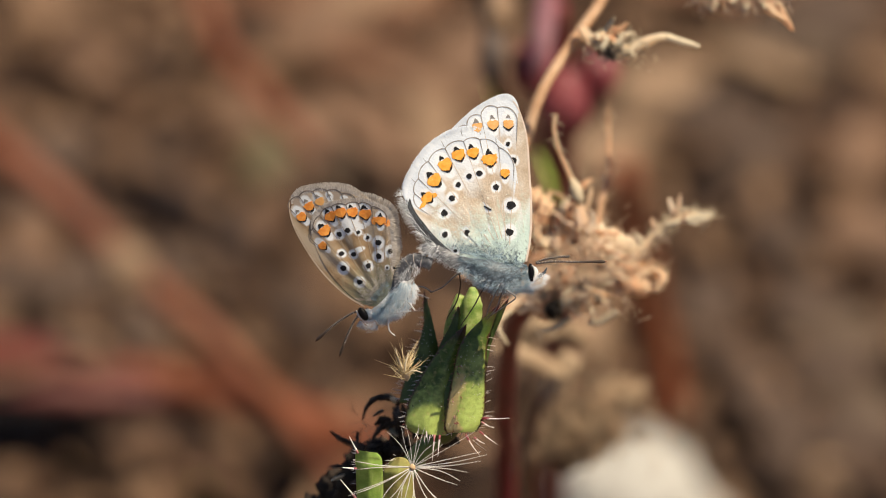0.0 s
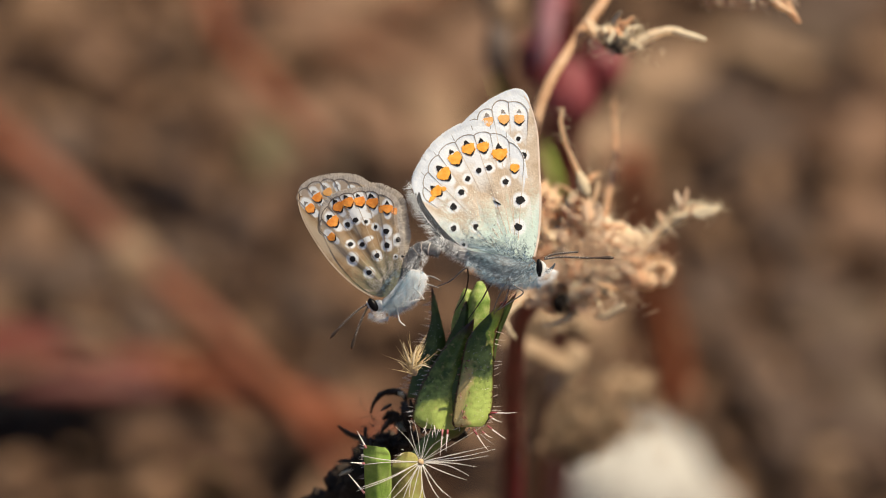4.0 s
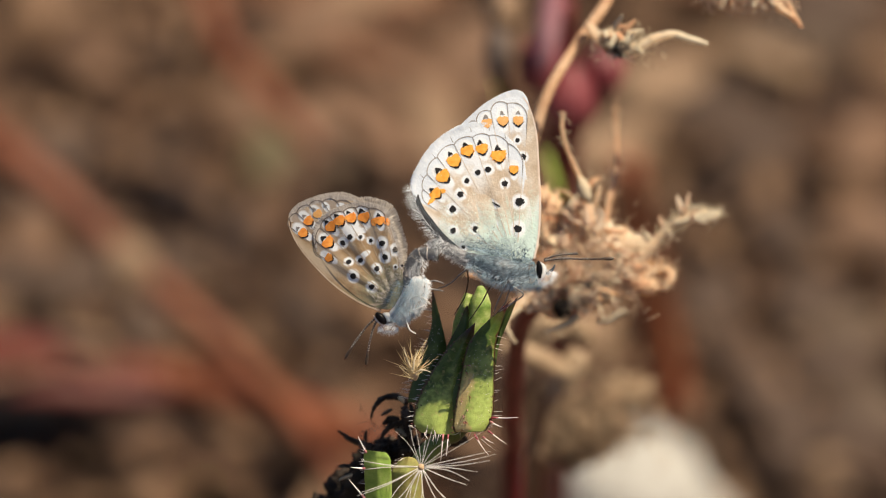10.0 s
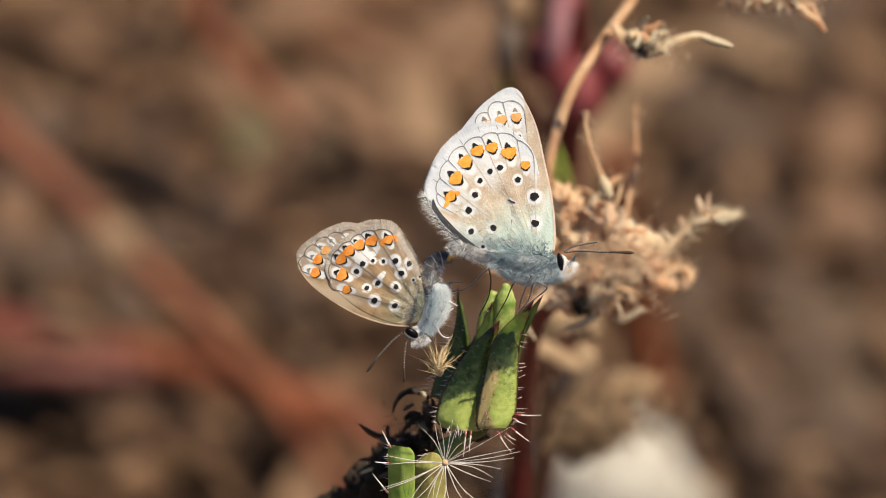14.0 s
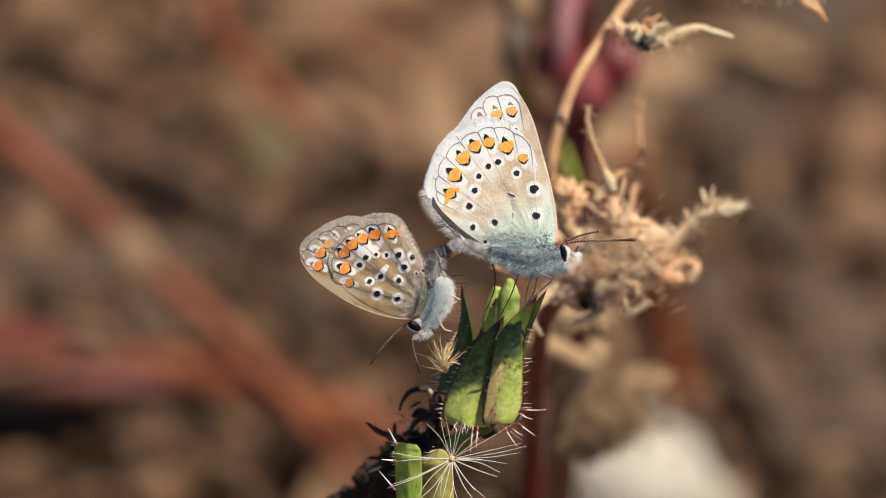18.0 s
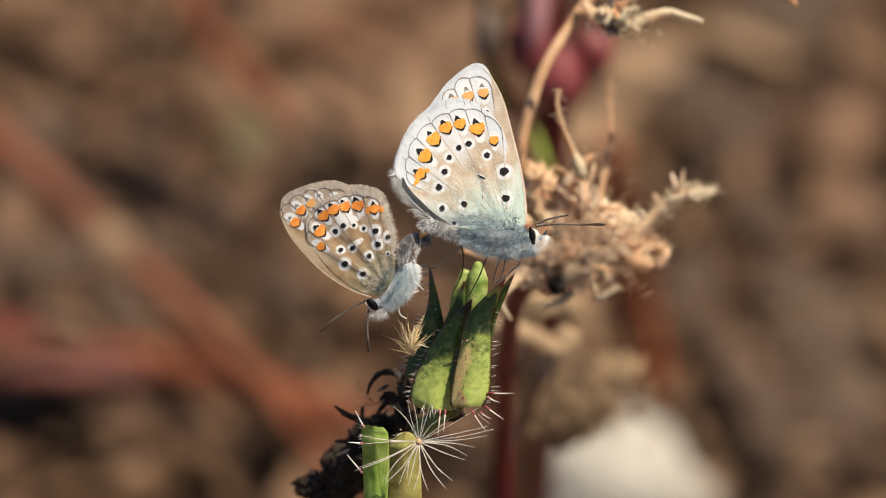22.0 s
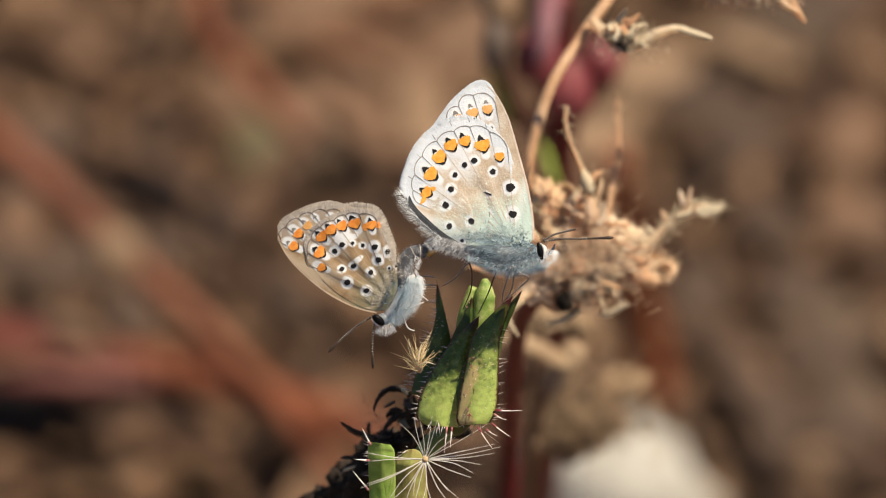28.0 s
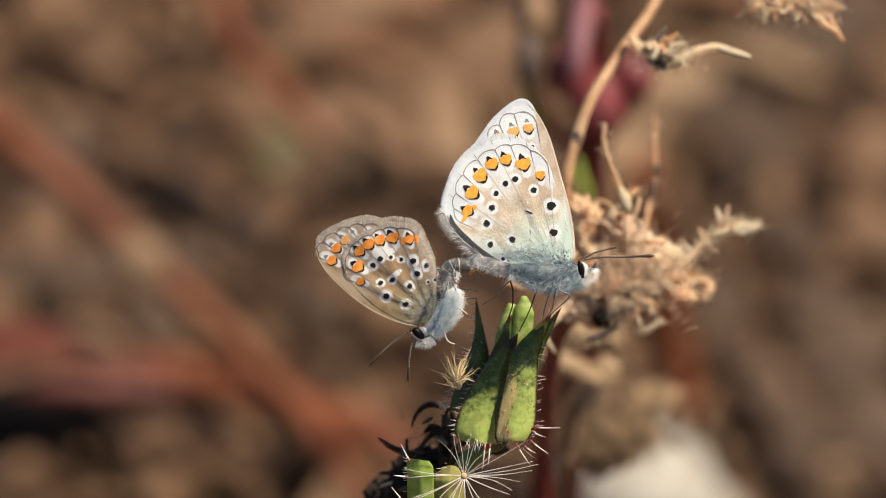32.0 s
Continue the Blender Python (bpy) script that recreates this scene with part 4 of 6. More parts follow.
s_hind.disc("orange_patch", q((-8.30, 0.22))[0], 0.30, 0.36, 0.5, ORANGE_S, 0.022, 330, 0.2)
s_hind.scallops(q((-14.20, -4.90), (-14.48, -3.75), (-14.40, -2.35), (-13.75, -1.02), (-12.58, -0.18), (-11.56, 0.54), (-10.31, 0.90), (-8.65, 0.80)), MARGIN_S, 0.10, 0.16)
s_hind.finish()
s_line = spline([sh_base + (p - sh_base) * 0.97 for p in sh_out], 4, True)
foot_a, foot_b = q((-6.69, -7.66), (-5.57, -3.97))
down = down_roots(s_hind, s_line, foot_a, foot_b, (-1.0, 0.25), 1.3, 420, 0.34)
hairs("wing_base_down", down, FUR_O, s_hind.ob, "olive down at the wing base", 0.013, 25, 0.2, [(0.1, 0.3, 0.95)] * len(down))
down = down_roots(s_hind, s_line, foot_a, foot_b, (-1.0, 0.25), 0.9, 650, 0.42)
hairs("pale_base_down", down, FUR_T, s_hind.ob, "pale buff down at the wing base", 0.014, 28, 0.2, [(0.1, 0.3, 0.95)] * len(down))
down = down_roots(s_hind, s_line, foot_a, foot_b, (-1.0, 0.25), 0.6, 170, 0.28)
hairs("dark_base_down", down, FUR_D, s_hind.ob, "dark down at the wing base", 0.013, 26, 0.2, [(0.1, 0.3, 0.95)] * len(down))
far_fore = Wing("far_forewing", [p + np.array((0.04, 0.06)) for p in sf_out], 6, sf_base, -0.7, WING_S, brown, "far forewing behind the near one")
far_fore.fringe(FUR_T, 0.6, 700, 26, "buff fringe")
far_hind = Wing("far_hindwing", [p + np.array((0.06, 0.03)) for p in sh_out], 11, sh_base, -1.0, WING_S, brown, "far hindwing behind the near one")
far_hind.fringe(FUR_T, 0.8, 900, 27, "buff fringe")
for wing in (far_fore, far_hind):
    wing.finish()

th_s = q3(-0.25, (-5.91, -8.56), (-5.35, -7.66), (-4.79, -6.49), (-4.56, -5.09), (-4.68, -3.97))
rod("thorax", th_s, (0.5, 0.75, 0.95, 0.95, 0.7), BODY_W, brown, "white-haired thorax", 14, 6, 0.04, 31)
abd_s = q3(-0.3, (-4.68, -5.09), (-5.07, -3.52), (-4.90, -2.29), (-4.12, -1.62), (-2.89, -1.34))
rod("abdomen", abd_s, (0.9, 0.80, 0.70, 0.64, 0.55), ABDO, brown, "banded grey abdomen reaching up to its mate", 14, 6, 0.05, 32)
abd_line = spline(abd_s, 5)
for k in range(7, 19, 3):
    d = abd_line[k + 1] - abd_line[k - 1]
    rod("abdomen_band", [abd_line[k] - d * 0.10, abd_line[k] + d * 0.10], (0.74 - 0.006 * k, 0.78 - 0.006 * k), FUR_T, brown, "pale abdomen band", 14, 1, 0.06, k)
lump("head", (*q((-6.35, -8.67))[0], -0.1), (0.60, 0.52, 0.55), BODY_W, brown, "white-haired head", 0.08, 33)
ec = q((-6.80, -8.78))[0]
lump("eye", (ec[0], ec[1], 0.52), (0.74, 0.40, 0.36), EYE, brown, "glossy black eye", 0.02, 34, 3, 1.0, -32)
rod("eye_rim", [(ec[0] - 0.75, ec[1] + 0.02, 0.5), (ec[0] - 0.35, ec[1] - 0.34, 0.55), (ec[0] + 0.30, ec[1] - 0.60, 0.5)], (0.04, 0.10, 0.08), WHITE, brown, "white scales round the eye", 8, 6)
ant_one = antenna(brown, q3(-0.4, (-7.02, -8.56), (-8.37, -9.68), (-9.60, -11.13), (-10.38, -12.25)), "pale-ringed antenna with a dark club", True)
ant_two = antenna(brown, q3(0.4, (-7.08, -8.72), (-6.97, -9.84), (-6.58, -11.35), (-6.13, -12.58)), "pale-ringed antenna with a dark club", True)
coat("thorax_hair", [p + np.array((0.3, 0.0, 0.1)) for p in th_s], (0.5, 0.8, 1.05, 1.05, 0.75), FUR_P, brown, 3000, 0.60, 41, (0.5, -1.3, 0), -0.6, "white thorax hair")
coat("waist_hair", q3(0.1, (-4.45, -5.2), (-4.55, -3.9), (-4.45, -2.7), (-4.0, -2.0)), (0.75, 0.7, 0.5, 0.4), FUR_W, brown, 450, 0.45, 49, (0.5, -0.8, 0.1), -0.6, "white waist hair")
coat("breast_hair", [p + np.array((0.6, 0.0, 0.1)) for p in th_s], (0.4, 0.6, 0.85, 0.85, 0.6), FUR_W, brown, 2200, 0.65, 48, (0.7, -1.0, 0), -0.6, "white breast hair")
coat("thorax_dark_hair", q3(0.2, (-5.91, -7.33), (-5.57, -6.21), (-5.46, -4.81)), (0.7, 0.8, 0.6), FUR_B, brown, 700, 0.5, 42, (-0.3, 0.2, 0.2), 0.0, "blue-grey thorax hair")
coat("thorax_dark_hair", q3(0.4, (-5.91, -7.10), (-5.68, -6.21), (-5.57, -5.09)), (0.7, 0.7, 0.6), FUR_D, brown, 160, 0.55, 43, (-0.3, 0.2, 0.2), 0.0, "dark thorax hair")
coat("abdomen_dark_hair", abd_s, (0.9, 0.80, 0.70, 0.64, 0.55), FUR_D, brown, 900, 0.30, 47, (0.3, 0.5, 0), -0.6, "dark abdomen hair")
coat("abdomen_hair", abd_s, (0.9, 0.80, 0.70, 0.64, 0.55), FUR_W, brown, 180, 0.30, 44, (0.4, -0.3, 0), -0.6, "white abdomen hair")
coat("face_hair", q3(0.0, (-6.80, -9.56), (-5.91, -9.56), (-5.35, -9.00)), (0.3, 0.4, 0.4), FUR_W, brown, 900, 0.5, 45, (-0.2, -0.8, 0.2), -0.6, "white face hair")
coat("inner_margin_hair", q3(0.1, (-8.37, 0.73), (-7.36, -0.89), (-6.35, -2.74), (-5.57, -4.25)), (0.3, 0.35, 0.4, 0.4), FUR_T, brown, 330, 0.6, 46, (0.8, 0.5, 0), -0.7, "buff hair on the inner wing margin")
for pts, mt in ((q3(0.6, (-4.56, -6.21), (-3.89, -5.54), (-3.11, -5.65), (-2.44, -5.98)), LEG_W), (q3(0.5, (-4.68, -7.33), (-3.89, -7.05), (-3.22, -6.49), (-2.77, -6.21)), LEG_W), (q3(0.4, (-4.79, -7.66), (-4.34, -8.33), (-3.89, -9.00), (-3.22, -9.17)), LEG_W), (q3(-0.8, (-4.28, -5.65), (-3.45, -4.98), (-2.61, -4.75), (-1.77, -4.64)), LEG), (q3(-1.0, (-4.45, -5.09), (-3.67, -4.42), (-2.77, -3.97), (-1.88, -3.97)), LEG)):
    leg(brown, pts, mt, 0.09)


# ---- the plant that carries them ----
INV = REF.inverted()


def soil_point(x, y, z=0.0):
    """A world place in metres, in millimetres of the frame of reference."""
    p = INV @ Vector((x, y, z))
    return (p.x / MM, p.y / MM, p.z / MM)


def rebase(ob, b):
    """Moves a thing's origin to its base without moving its parts."""
    b = Vector(b) * MM
    ob.matrix_world = REF @ Matrix.Translation(b)
    for c in ob.children:
        c.location = c.location - b


def bract(name, left, right, depth, mat, parent, label="", bulge=0.9, thick=0.16, scar=0.0, nl=40, nw=12, ridge=0.12):
    """A leaf scale between its two edges, bulging towards the eye, with a thickness; depth runs from foot to tip."""
    a, b = np.array(spline(left, 16)), np.array(spline(right, 16))
    ta, tb = np.linspace(0, 1, len(a)), np.linspace(0, 1, len(b))
    verts, along, edge, mark, foot, rim = [], [], [], [], [], []
    for layer in (0, 1):
        for i in range(nl + 1):
            t = i / nl
            p = np.array([np.interp(t, ta, a[:, k]) for k in (0, 1)])
            q_ = np.array([np.interp(t, tb, b[:, k]) for k in (0, 1)])
            w = np.hypot(*(q_ - p))
            for j in range(nw + 1):
                x = j / nw
                e = abs(2 * x - 1)
                z = np.interp(t, np.linspace(0, 1, len(depth)), depth) + bulge * (1 - e * e) * min(w / 3.5, 1.0) + ridge * (1 - e) ** 4
                z += 0.10 * noise.noise((p[0] + x * w * 1.7, p[1] * 0.9, depth[0])) * min(1.0, 5 * (1 - t))
                z -= layer * thick * (1 - 0.5 * e)
                c = p + (q_ - p) * x
                verts.append((c[0], c[1], z))
                along.append(t), edge.append(e), foot.append(1 - t)
                mark.append(scar * max(0.0, 1 - abs(x - 0.16 - 0.10 * math.sin(t * 19.0)) / 0.30) * max(0.0, 1 - t / 0.46) ** 0.5)
            if not layer:
                out = (q_ - p) / (w + 1e-9)
                for k, sgn in ((-nw - 1, -1), (-1, 1)):
                    rim.append((np.array(verts[k]), np.array((sgn * out[0], sgn * out[1], 0.15)), t))
    m = (nl + 1) * (nw + 1)
    faces = []
    for i in range(nl):
        for j in range(nw):
            k = i * (nw + 1) + j
            f = (k, k + 1, k + nw + 2, k + nw + 1)
            faces += [f, tuple(m + n for n in reversed(f))]
    ring = [j for j in range(nw + 1)] + [i * (nw + 1) + nw for i in range(1, nl + 1)] + [nl * (nw + 1) + j for j in range(nw - 1, -1, -1)] + [i * (nw + 1) for i in range(nl - 1, 0, -1)]
    for c, d in zip(ring, ring[1:] + ring[:1]):
        faces.append((d, c, m + c, m + d))
    return raw(name, verts, faces, mat, parent, label, True, {"along": along, "edge": edge, "foot": foot, "scar": mark}), rim


def rim_bristles(parent, rim, mat, length, seed, low=0.05, high=0.9, every=1, name="bristles", side=None):
    r = random.Random(seed)
    roots = []
    for k, (p, d, t) in enumerate(rim):
        if low <= t <= high and (side is None or side == k % 2 and r.random() < 0.6):
            for _ in range(every):
                roots.append((np.array(p) + np.array((0, r.uniform(-0.25, 0.25), 0)), np.array(d) + np.array((0, r.uniform(-0.3, 0.35), r.uniform(-0.2, 0.5))), length * r.uniform(0.5, 1.2)))
    return hairs(name, roots, mat, parent, "", 0.034, seed, 0.08)


oxtongue = thing("bristly_weed", REF, "green bristly weed bud with pointed red-tipped bracts", "plant")
rod("receptacle", [(-0.6, -18.9, -6.2), (0.2, -17.6, -5.4), (0.9, -14.12, -4.6), (1.5, -9.57, -4.4)], (0.9, 1.7, 2.1, 1.3), GREEN_D, oxtongue, "", 14, 6, 0.03, 1)
BRACTS = (
    (((3.36, -11.94), (4.26, -9.67), (4.77, -7.41), (5.34, -6.28), (6.64, -4.81)), ((4.38, -11.94), (4.77, -9.67), (5.28, -8.26), (5.90, -6.73), (6.64, -4.81)), (-4.4, -3.4, -2.2), GREEN_D, 0.3, 0.0),
    (((-4.44, -15.43), (-3.87, -13.15), (-2.73, -10.31), (-1.99, -7.74), (-1.94, -5.75), (-1.88, -4.04)), ((-1.14, -15.43), (-0.46, -12.58), (-0.40, -10.31), (-0.91, -7.74), (-1.42, -5.75), (-1.88, -4.04)), (-5.8, -5.4, -5.2), GREEN_D, 0.7, 0.0),
    (((-1.15, -14.83), (-1.15, -11.99), (-0.30, -9.54), (0.67, -7.73), (1.24, -6.31), (1.58, -5.62)), ((1.69, -14.83), (2.26, -11.99), (2.26, -9.55), (2.09, -8.01), (1.81, -6.59), (1.58, -5.62)), (-4.8, -4.4, -3.8), GREEN_D, 0.6, 0.0),
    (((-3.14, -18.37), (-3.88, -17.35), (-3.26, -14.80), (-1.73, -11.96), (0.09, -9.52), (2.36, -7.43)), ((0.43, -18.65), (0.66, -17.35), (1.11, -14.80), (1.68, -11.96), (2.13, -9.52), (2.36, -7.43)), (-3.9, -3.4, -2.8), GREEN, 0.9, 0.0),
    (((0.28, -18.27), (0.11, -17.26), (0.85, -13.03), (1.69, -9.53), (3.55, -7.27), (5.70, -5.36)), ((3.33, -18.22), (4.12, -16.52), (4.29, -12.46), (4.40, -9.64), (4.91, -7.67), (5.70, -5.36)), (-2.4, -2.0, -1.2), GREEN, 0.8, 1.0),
)
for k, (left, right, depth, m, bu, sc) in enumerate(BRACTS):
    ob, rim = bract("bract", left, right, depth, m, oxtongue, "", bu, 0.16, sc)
    if k in (1, 3, 4):
        rim_bristles(ob, rim, BRISTLE, 1.05 if k == 1 else 0.85, 50 + k, 0.04, 0.92 if k == 1 else 0.72, 2 if k == 1 else 1, "bristles", 1 if k == 4 else 0)
    rim_bristles(ob, rim, BRISTLE_R, 0.26, 70 + k, 0.05, 0.95, 1, "red_teeth", 0)
rod("floret", [(2.20, -11.50, -5.2), (2.71, -7.43, -4.6), (2.93, -5.45, -4.2), (2.93, -3.80, -4.0)], (1.0, 1.15, 1.05, 0.25), LIME, oxtongue, "yellow-green unopened floret", 14, 6, 0.05, 2)
rod("floret", [(0.83, -10.5, -5.6), (1.10, -7.43, -5.2), (1.75, -4.60, -4.8)], (0.9, 0.9, 0.4), LIME, oxtongue, "yellow-green unopened floret", 12, 6, 0.06, 3)
r0 = random.Random(4)
for k, (a, b) in enumerate((((4.05, -16.84), (6.59, -16.79)), ((3.88, -17.24), (5.12, -17.75)), ((3.71, -18.20), (5.46, -19.44)), ((3.15, -18.76), (4.16, -19.32)), ((2.31, -18.60), (3.66, -20.51)), ((-0.85, -18.60), (-1.08, -21.07)), ((-0.34, -18.60), (-0.51, -20.62)))):
    a, b = np.array((*a, -1.9)), np.array((*b, -1.2))
    spine = rod("stiff_bristle", [a, a * 0.45 + b * 0.55 + np.array((0, r0.uniform(-0.1, 0.1), 0)), b], (0.10, 0.055, 0.015), BRISTLE, oxtongue, "stiff white bristle with a red foot", 6, 4)
    rod("red_foot", [a - (b - a) * 0.05, a + (b - a) * 0.22], (0.125, 0.088), BRISTLE_R, spine, "crimson foot", 6, 2)
roots = []
for k in range(14):
    c = np.array((r0.uniform(-3.0, 3.2), r0.uniform(-19.0, -18.0), r0.uniform(-3.0, -1.8)))
    roots.append((c, (r0.gauss(0, 0.6), -1.0, r0.uniform(0.1, 0.7)), r0.uniform(0.5, 1.3)))
hairs("basal_bristles", roots, BRISTLE, oxtongue, "stiff white bristles", 0.045, 5)
roots = []
for k in range(260):
    left, right, depth, m, bu, sc = BRACTS[r0.choice((3, 4, 4, 3, 1))]
    x, y = r0.uniform(0.1, 0.9), r0.uniform(0.03, 0.6)
    a, b = (np.array([np.interp(y, np.linspace(0, 1, len(e)), [p[i] for p in e]) for i in (0, 1)]) for e in (left, right))
    p = a + (b - a) * x
    roots.append(((p[0], p[1], depth[0] + (depth[2] - depth[0]) * y + bu * (1 - (2 * x - 1) ** 2) * 0.8), (r0.gauss(0, 0.5), r0.gauss(0, 0.5), 1), r0.uniform(0.12, 0.32)))
hairs("short_hairs", roots, BRISTLE, oxtongue, "short stiff hairs", 0.020, 8)
roots = []
for k in range(13):
    y = r0.uniform(0.05, 0.55)
    roots.append(((0.45 + 1.7 * y + r0.uniform(0, 0.9), -18.0 + 12.0 * y, -1.6), (r0.uniform(-0.2, 1.0), r0.uniform(-0.6, 0.2), 0.8), r0.uniform(0.5, 0.8)))
hairs("red_spines", roots, BRISTLE_R, oxtongue, "short red spines on the worn patch", 0.06, 9)
STEM_FOOT = soil_point(-0.012, 0.045)
rod("stem", [(-0.4, -18.6, -6.0), (-2.4, -20.6, -7.0), (-4.6, -24.0, -8.5), (-6.0, -30.0, -13), (-6, -60, -42), (STEM_FOOT[0] + 1, -120, -84), STEM_FOOT], (0.95, 1.0, 1.1, 1.2, 1.5, 1.8, 2.2), STEM_G, oxtongue, "", 10, 8, 0.05, 9)

# the lower side bud
ob, rim = bract("bract", ((-8.20, -30.0), (-8.50, -24.5), (-8.59, -21.40), (-8.62, -20.20), (-8.40, -19.75)), ((-6.30, -30.0), (-5.90, -24.5), (-5.95, -21.40), (-6.05, -20.55), (-6.45, -20.02)), (0.0, 3.0, 3.6), GREEN_L, oxtongue, "", 0.6)
rim_bristles(ob, rim, BRISTLE, 0.5, 91, 0.35, 0.95, 1, "bristles", 0)
ob, rim = bract("bract", ((-6.20, -30.0), (-6.14, -25.0), (-5.92, -22.09), (-5.14, -20.86), (-4.47, -20.53)), ((-2.60, -30.0), (-2.75, -25.0), (-3.02, -22.09), (-3.47, -20.86), (-4.14, -20.53)), (-1.5, 0.9, 1.5), GREEN_Y, oxtongue, "", 0.6)
rim_bristles(ob, rim, BRISTLE, 0.5, 92, 0.35, 0.95, 1, "bristles", 0)
rod("side_shoot", [(-6.2, -33.0, -16), (-6.0, -31.5, -8), (-5.6, -29.5, -1.0)], (0.9, 1.0, 1.3), STEM_G, oxtongue, "", 10, 5)
for a, b in (((-8.36, -20.05, 3.6), (-9.20, -18.38, 4.0)), ((-8.55, -24.50, 3.2), (-10.09, -22.60, 3.8)), ((-8.50, -21.60, 3.4), (-9.90, -21.45, 3.9))):
    spine = rod("stiff_bristle", [a, [0.5 * (x + y) for x, y in zip(a, b)], b], (0.12, 0.07, 0.015), BRISTLE, oxtongue, "stiff white bristle with a red foot", 6, 4)
    rod("red_foot", [a, [0.8 * x + 0.2 * y for x, y in zip(a, b)]], (0.14, 0.10), BRISTLE_R, spine, "crimson foot", 6, 2)

# blackened spent florets beside it
for k, (pts, rr) in enumerate((
    (((-8.13, -17.23, -11), (-7.78, -16.08, -11), (-6.87, -15.17, -11), (-5.39, -15.07, -11.5), (-4.47, -15.77, -12)), (0.10, 0.25, 0.40, 0.5, 0.3)),
    (((-11.47, -18.41, -12), (-10.21, -19.33, -12), (-8.62, -19.94, -13), (-6.68, -20.45, -14)), (0.10, 0.40, 0.45, 0.5)),
    (((-4.81, -15.97, -11), (-4.46, -17.69, -11), (-4.60, -20.06, -13), (-4.16, -22.45, -15)), (0.4, 0.7, 0.8, 0.8)),
    (((-6.67, -20.06, -13), (-7.70, -21.78, -13), (-9.45, -23.56, -14), (-10.41, -26.55, -16)), (0.8, 1.3, 1.6, 1.8)),
    (((-7.10, -19.12, -11), (-6.18, -18.03, -11), (-4.81, -17.57, -11)), (0.2, 0.45, 0.5)),
    (((-5.39, -20.59, -12), (-3.67, -20.48, -12), (-1.26, -20.02, -12)), (0.7, 0.8, 0.8)),
    (((-1.37, -19.09, -9), (0.06, -19.51, -8), (1.59, -19.15, -7.5)), (0.5, 0.6, 0.4)),
)):
    rod("spent_floret", pts, rr, CHAR, oxtongue, "blackened shrivelled floret", 9, 6, 0.35, k, 0.7)
for k, (c, sz) in enumerate((((-8.34, -23.01, -17), (1.9, 2.4, 1.5)), ((-10.38, -25.60, -20), (2.4, 2.6, 1.8)), ((-6.69, -20.72, -15), (1.3, 1.4, 1.2)), ((-4.15, -20.68, -14), (1.8, 1.3, 1.2)), ((-13.11, -27.17, -22), (2.2, 1.4, 1.5)))):
    lump("withered_head", c, sz, CHAR, oxtongue, "blackened withered flower head", 0.6, 150 + k, 4, 0.5)
for k in range(60):
    c = np.array(((-5.38, -17.40, -11), (-3.95, -18.83, -11), (-7.69, -20.59, -12), (-9.14, -23.51, -13), (-3.66, -15.97, -11))[k % 5]) + np.array((r0.gauss(0, 0.8), r0.gauss(0, 0.8), r0.gauss(0.3, 0.6)))
    a, ln = r0.uniform(0, 6.28), r0.uniform(0.7, 2.0)
    blade("withered_scale", c, c + np.array((math.cos(a) * ln, math.sin(a) * ln, r0.gauss(0.2, 0.5))), r0.uniform(0.2, 0.7), (r0.gauss(0, 0.6), r0.gauss(0.3, 0.6), 1), (CHAR, CHAR, CHAR, DARKB, CHAR, CHAR)[k % 6] if k % 9 else (DRY_W, HUSK_L)[k % 2], oxtongue, "", r0.uniform(-0.3, 0.4), 0.5, 0.08, 0.45, r0.uniform(-0.5, 0.5), 0.1, 7, 3)
roots = []
for k in range(120):
    p = np.array((-6.53, -19.40, -11)) + np.array((r0.uniform(-3.0, 2.5), r0.uniform(-4, 3.0), r0.uniform(-1, 1.5)))
    roots.append((p, (r0.gauss(-0.3, 0.8), r0.gauss(0.2, 0.8), r0.uniform(-0.2, 0.8)), r0.uniform(0.6, 1.6)))
hairs("spent_bristles", roots, CHAR, oxtongue, "dark bristles", 0.035, 16)
rebase(oxtongue, STEM_FOOT)

# a seed's parachute caught on the bristles
parachute = thing("seed_parachute", REF @ Matrix.Translation(Vector((-2.98, -21.37, 5)) * MM), "white star-shaped seed parachute caught below the bud", "seed")
lump("seed_disc", (0, 0, 0), (0.32, 0.34, 0.25), SEED, parachute, "tan centre disc", 0.2, 1, 3)
r1 = random.Random(12)
RAYS = ((174, 5.9), (-177, 6.0), (-155, 6.9), (-157, 6.5), (-133, 5.1), (-129, 5.3), (-115, 4.6), (-110, 3.7), (-103, 4.4), (-94, 4.8), (-80, 4.9), (-61, 5.3), (-51, 5.0), (-55, 3.8), (-22, 4.8), (-13, 4.9), (4, 6.7), (-4, 5.5), (10, 7.4), (13, 6.9), (31, 7.2), (37, 3.7), (124, 4.3), (106, 4.2), (99, 4.2), (81, 4.3), (74, 4.0), (47, 3.5))
for k, (a, ln) in enumerate(RAYS):
    a = radians(a + r1.uniform(-1, 1))
    d = np.array((math.cos(a), math.sin(a), r1.uniform(0.02, 0.18)))
    side = np.array((-d[1], d[0], 0)) * r1.uniform(-0.07, 0.07) * ln
    thin = 0.026 if math.sin(a) > 0.5 else 0.042
    rod("pappus_hair", [d * 0.2, d * ln * 0.55 + side, d * ln - side * 0.5], (thin * 1.15, thin, thin * 0.4), PAPPUS, parachute, "", 5, 5)

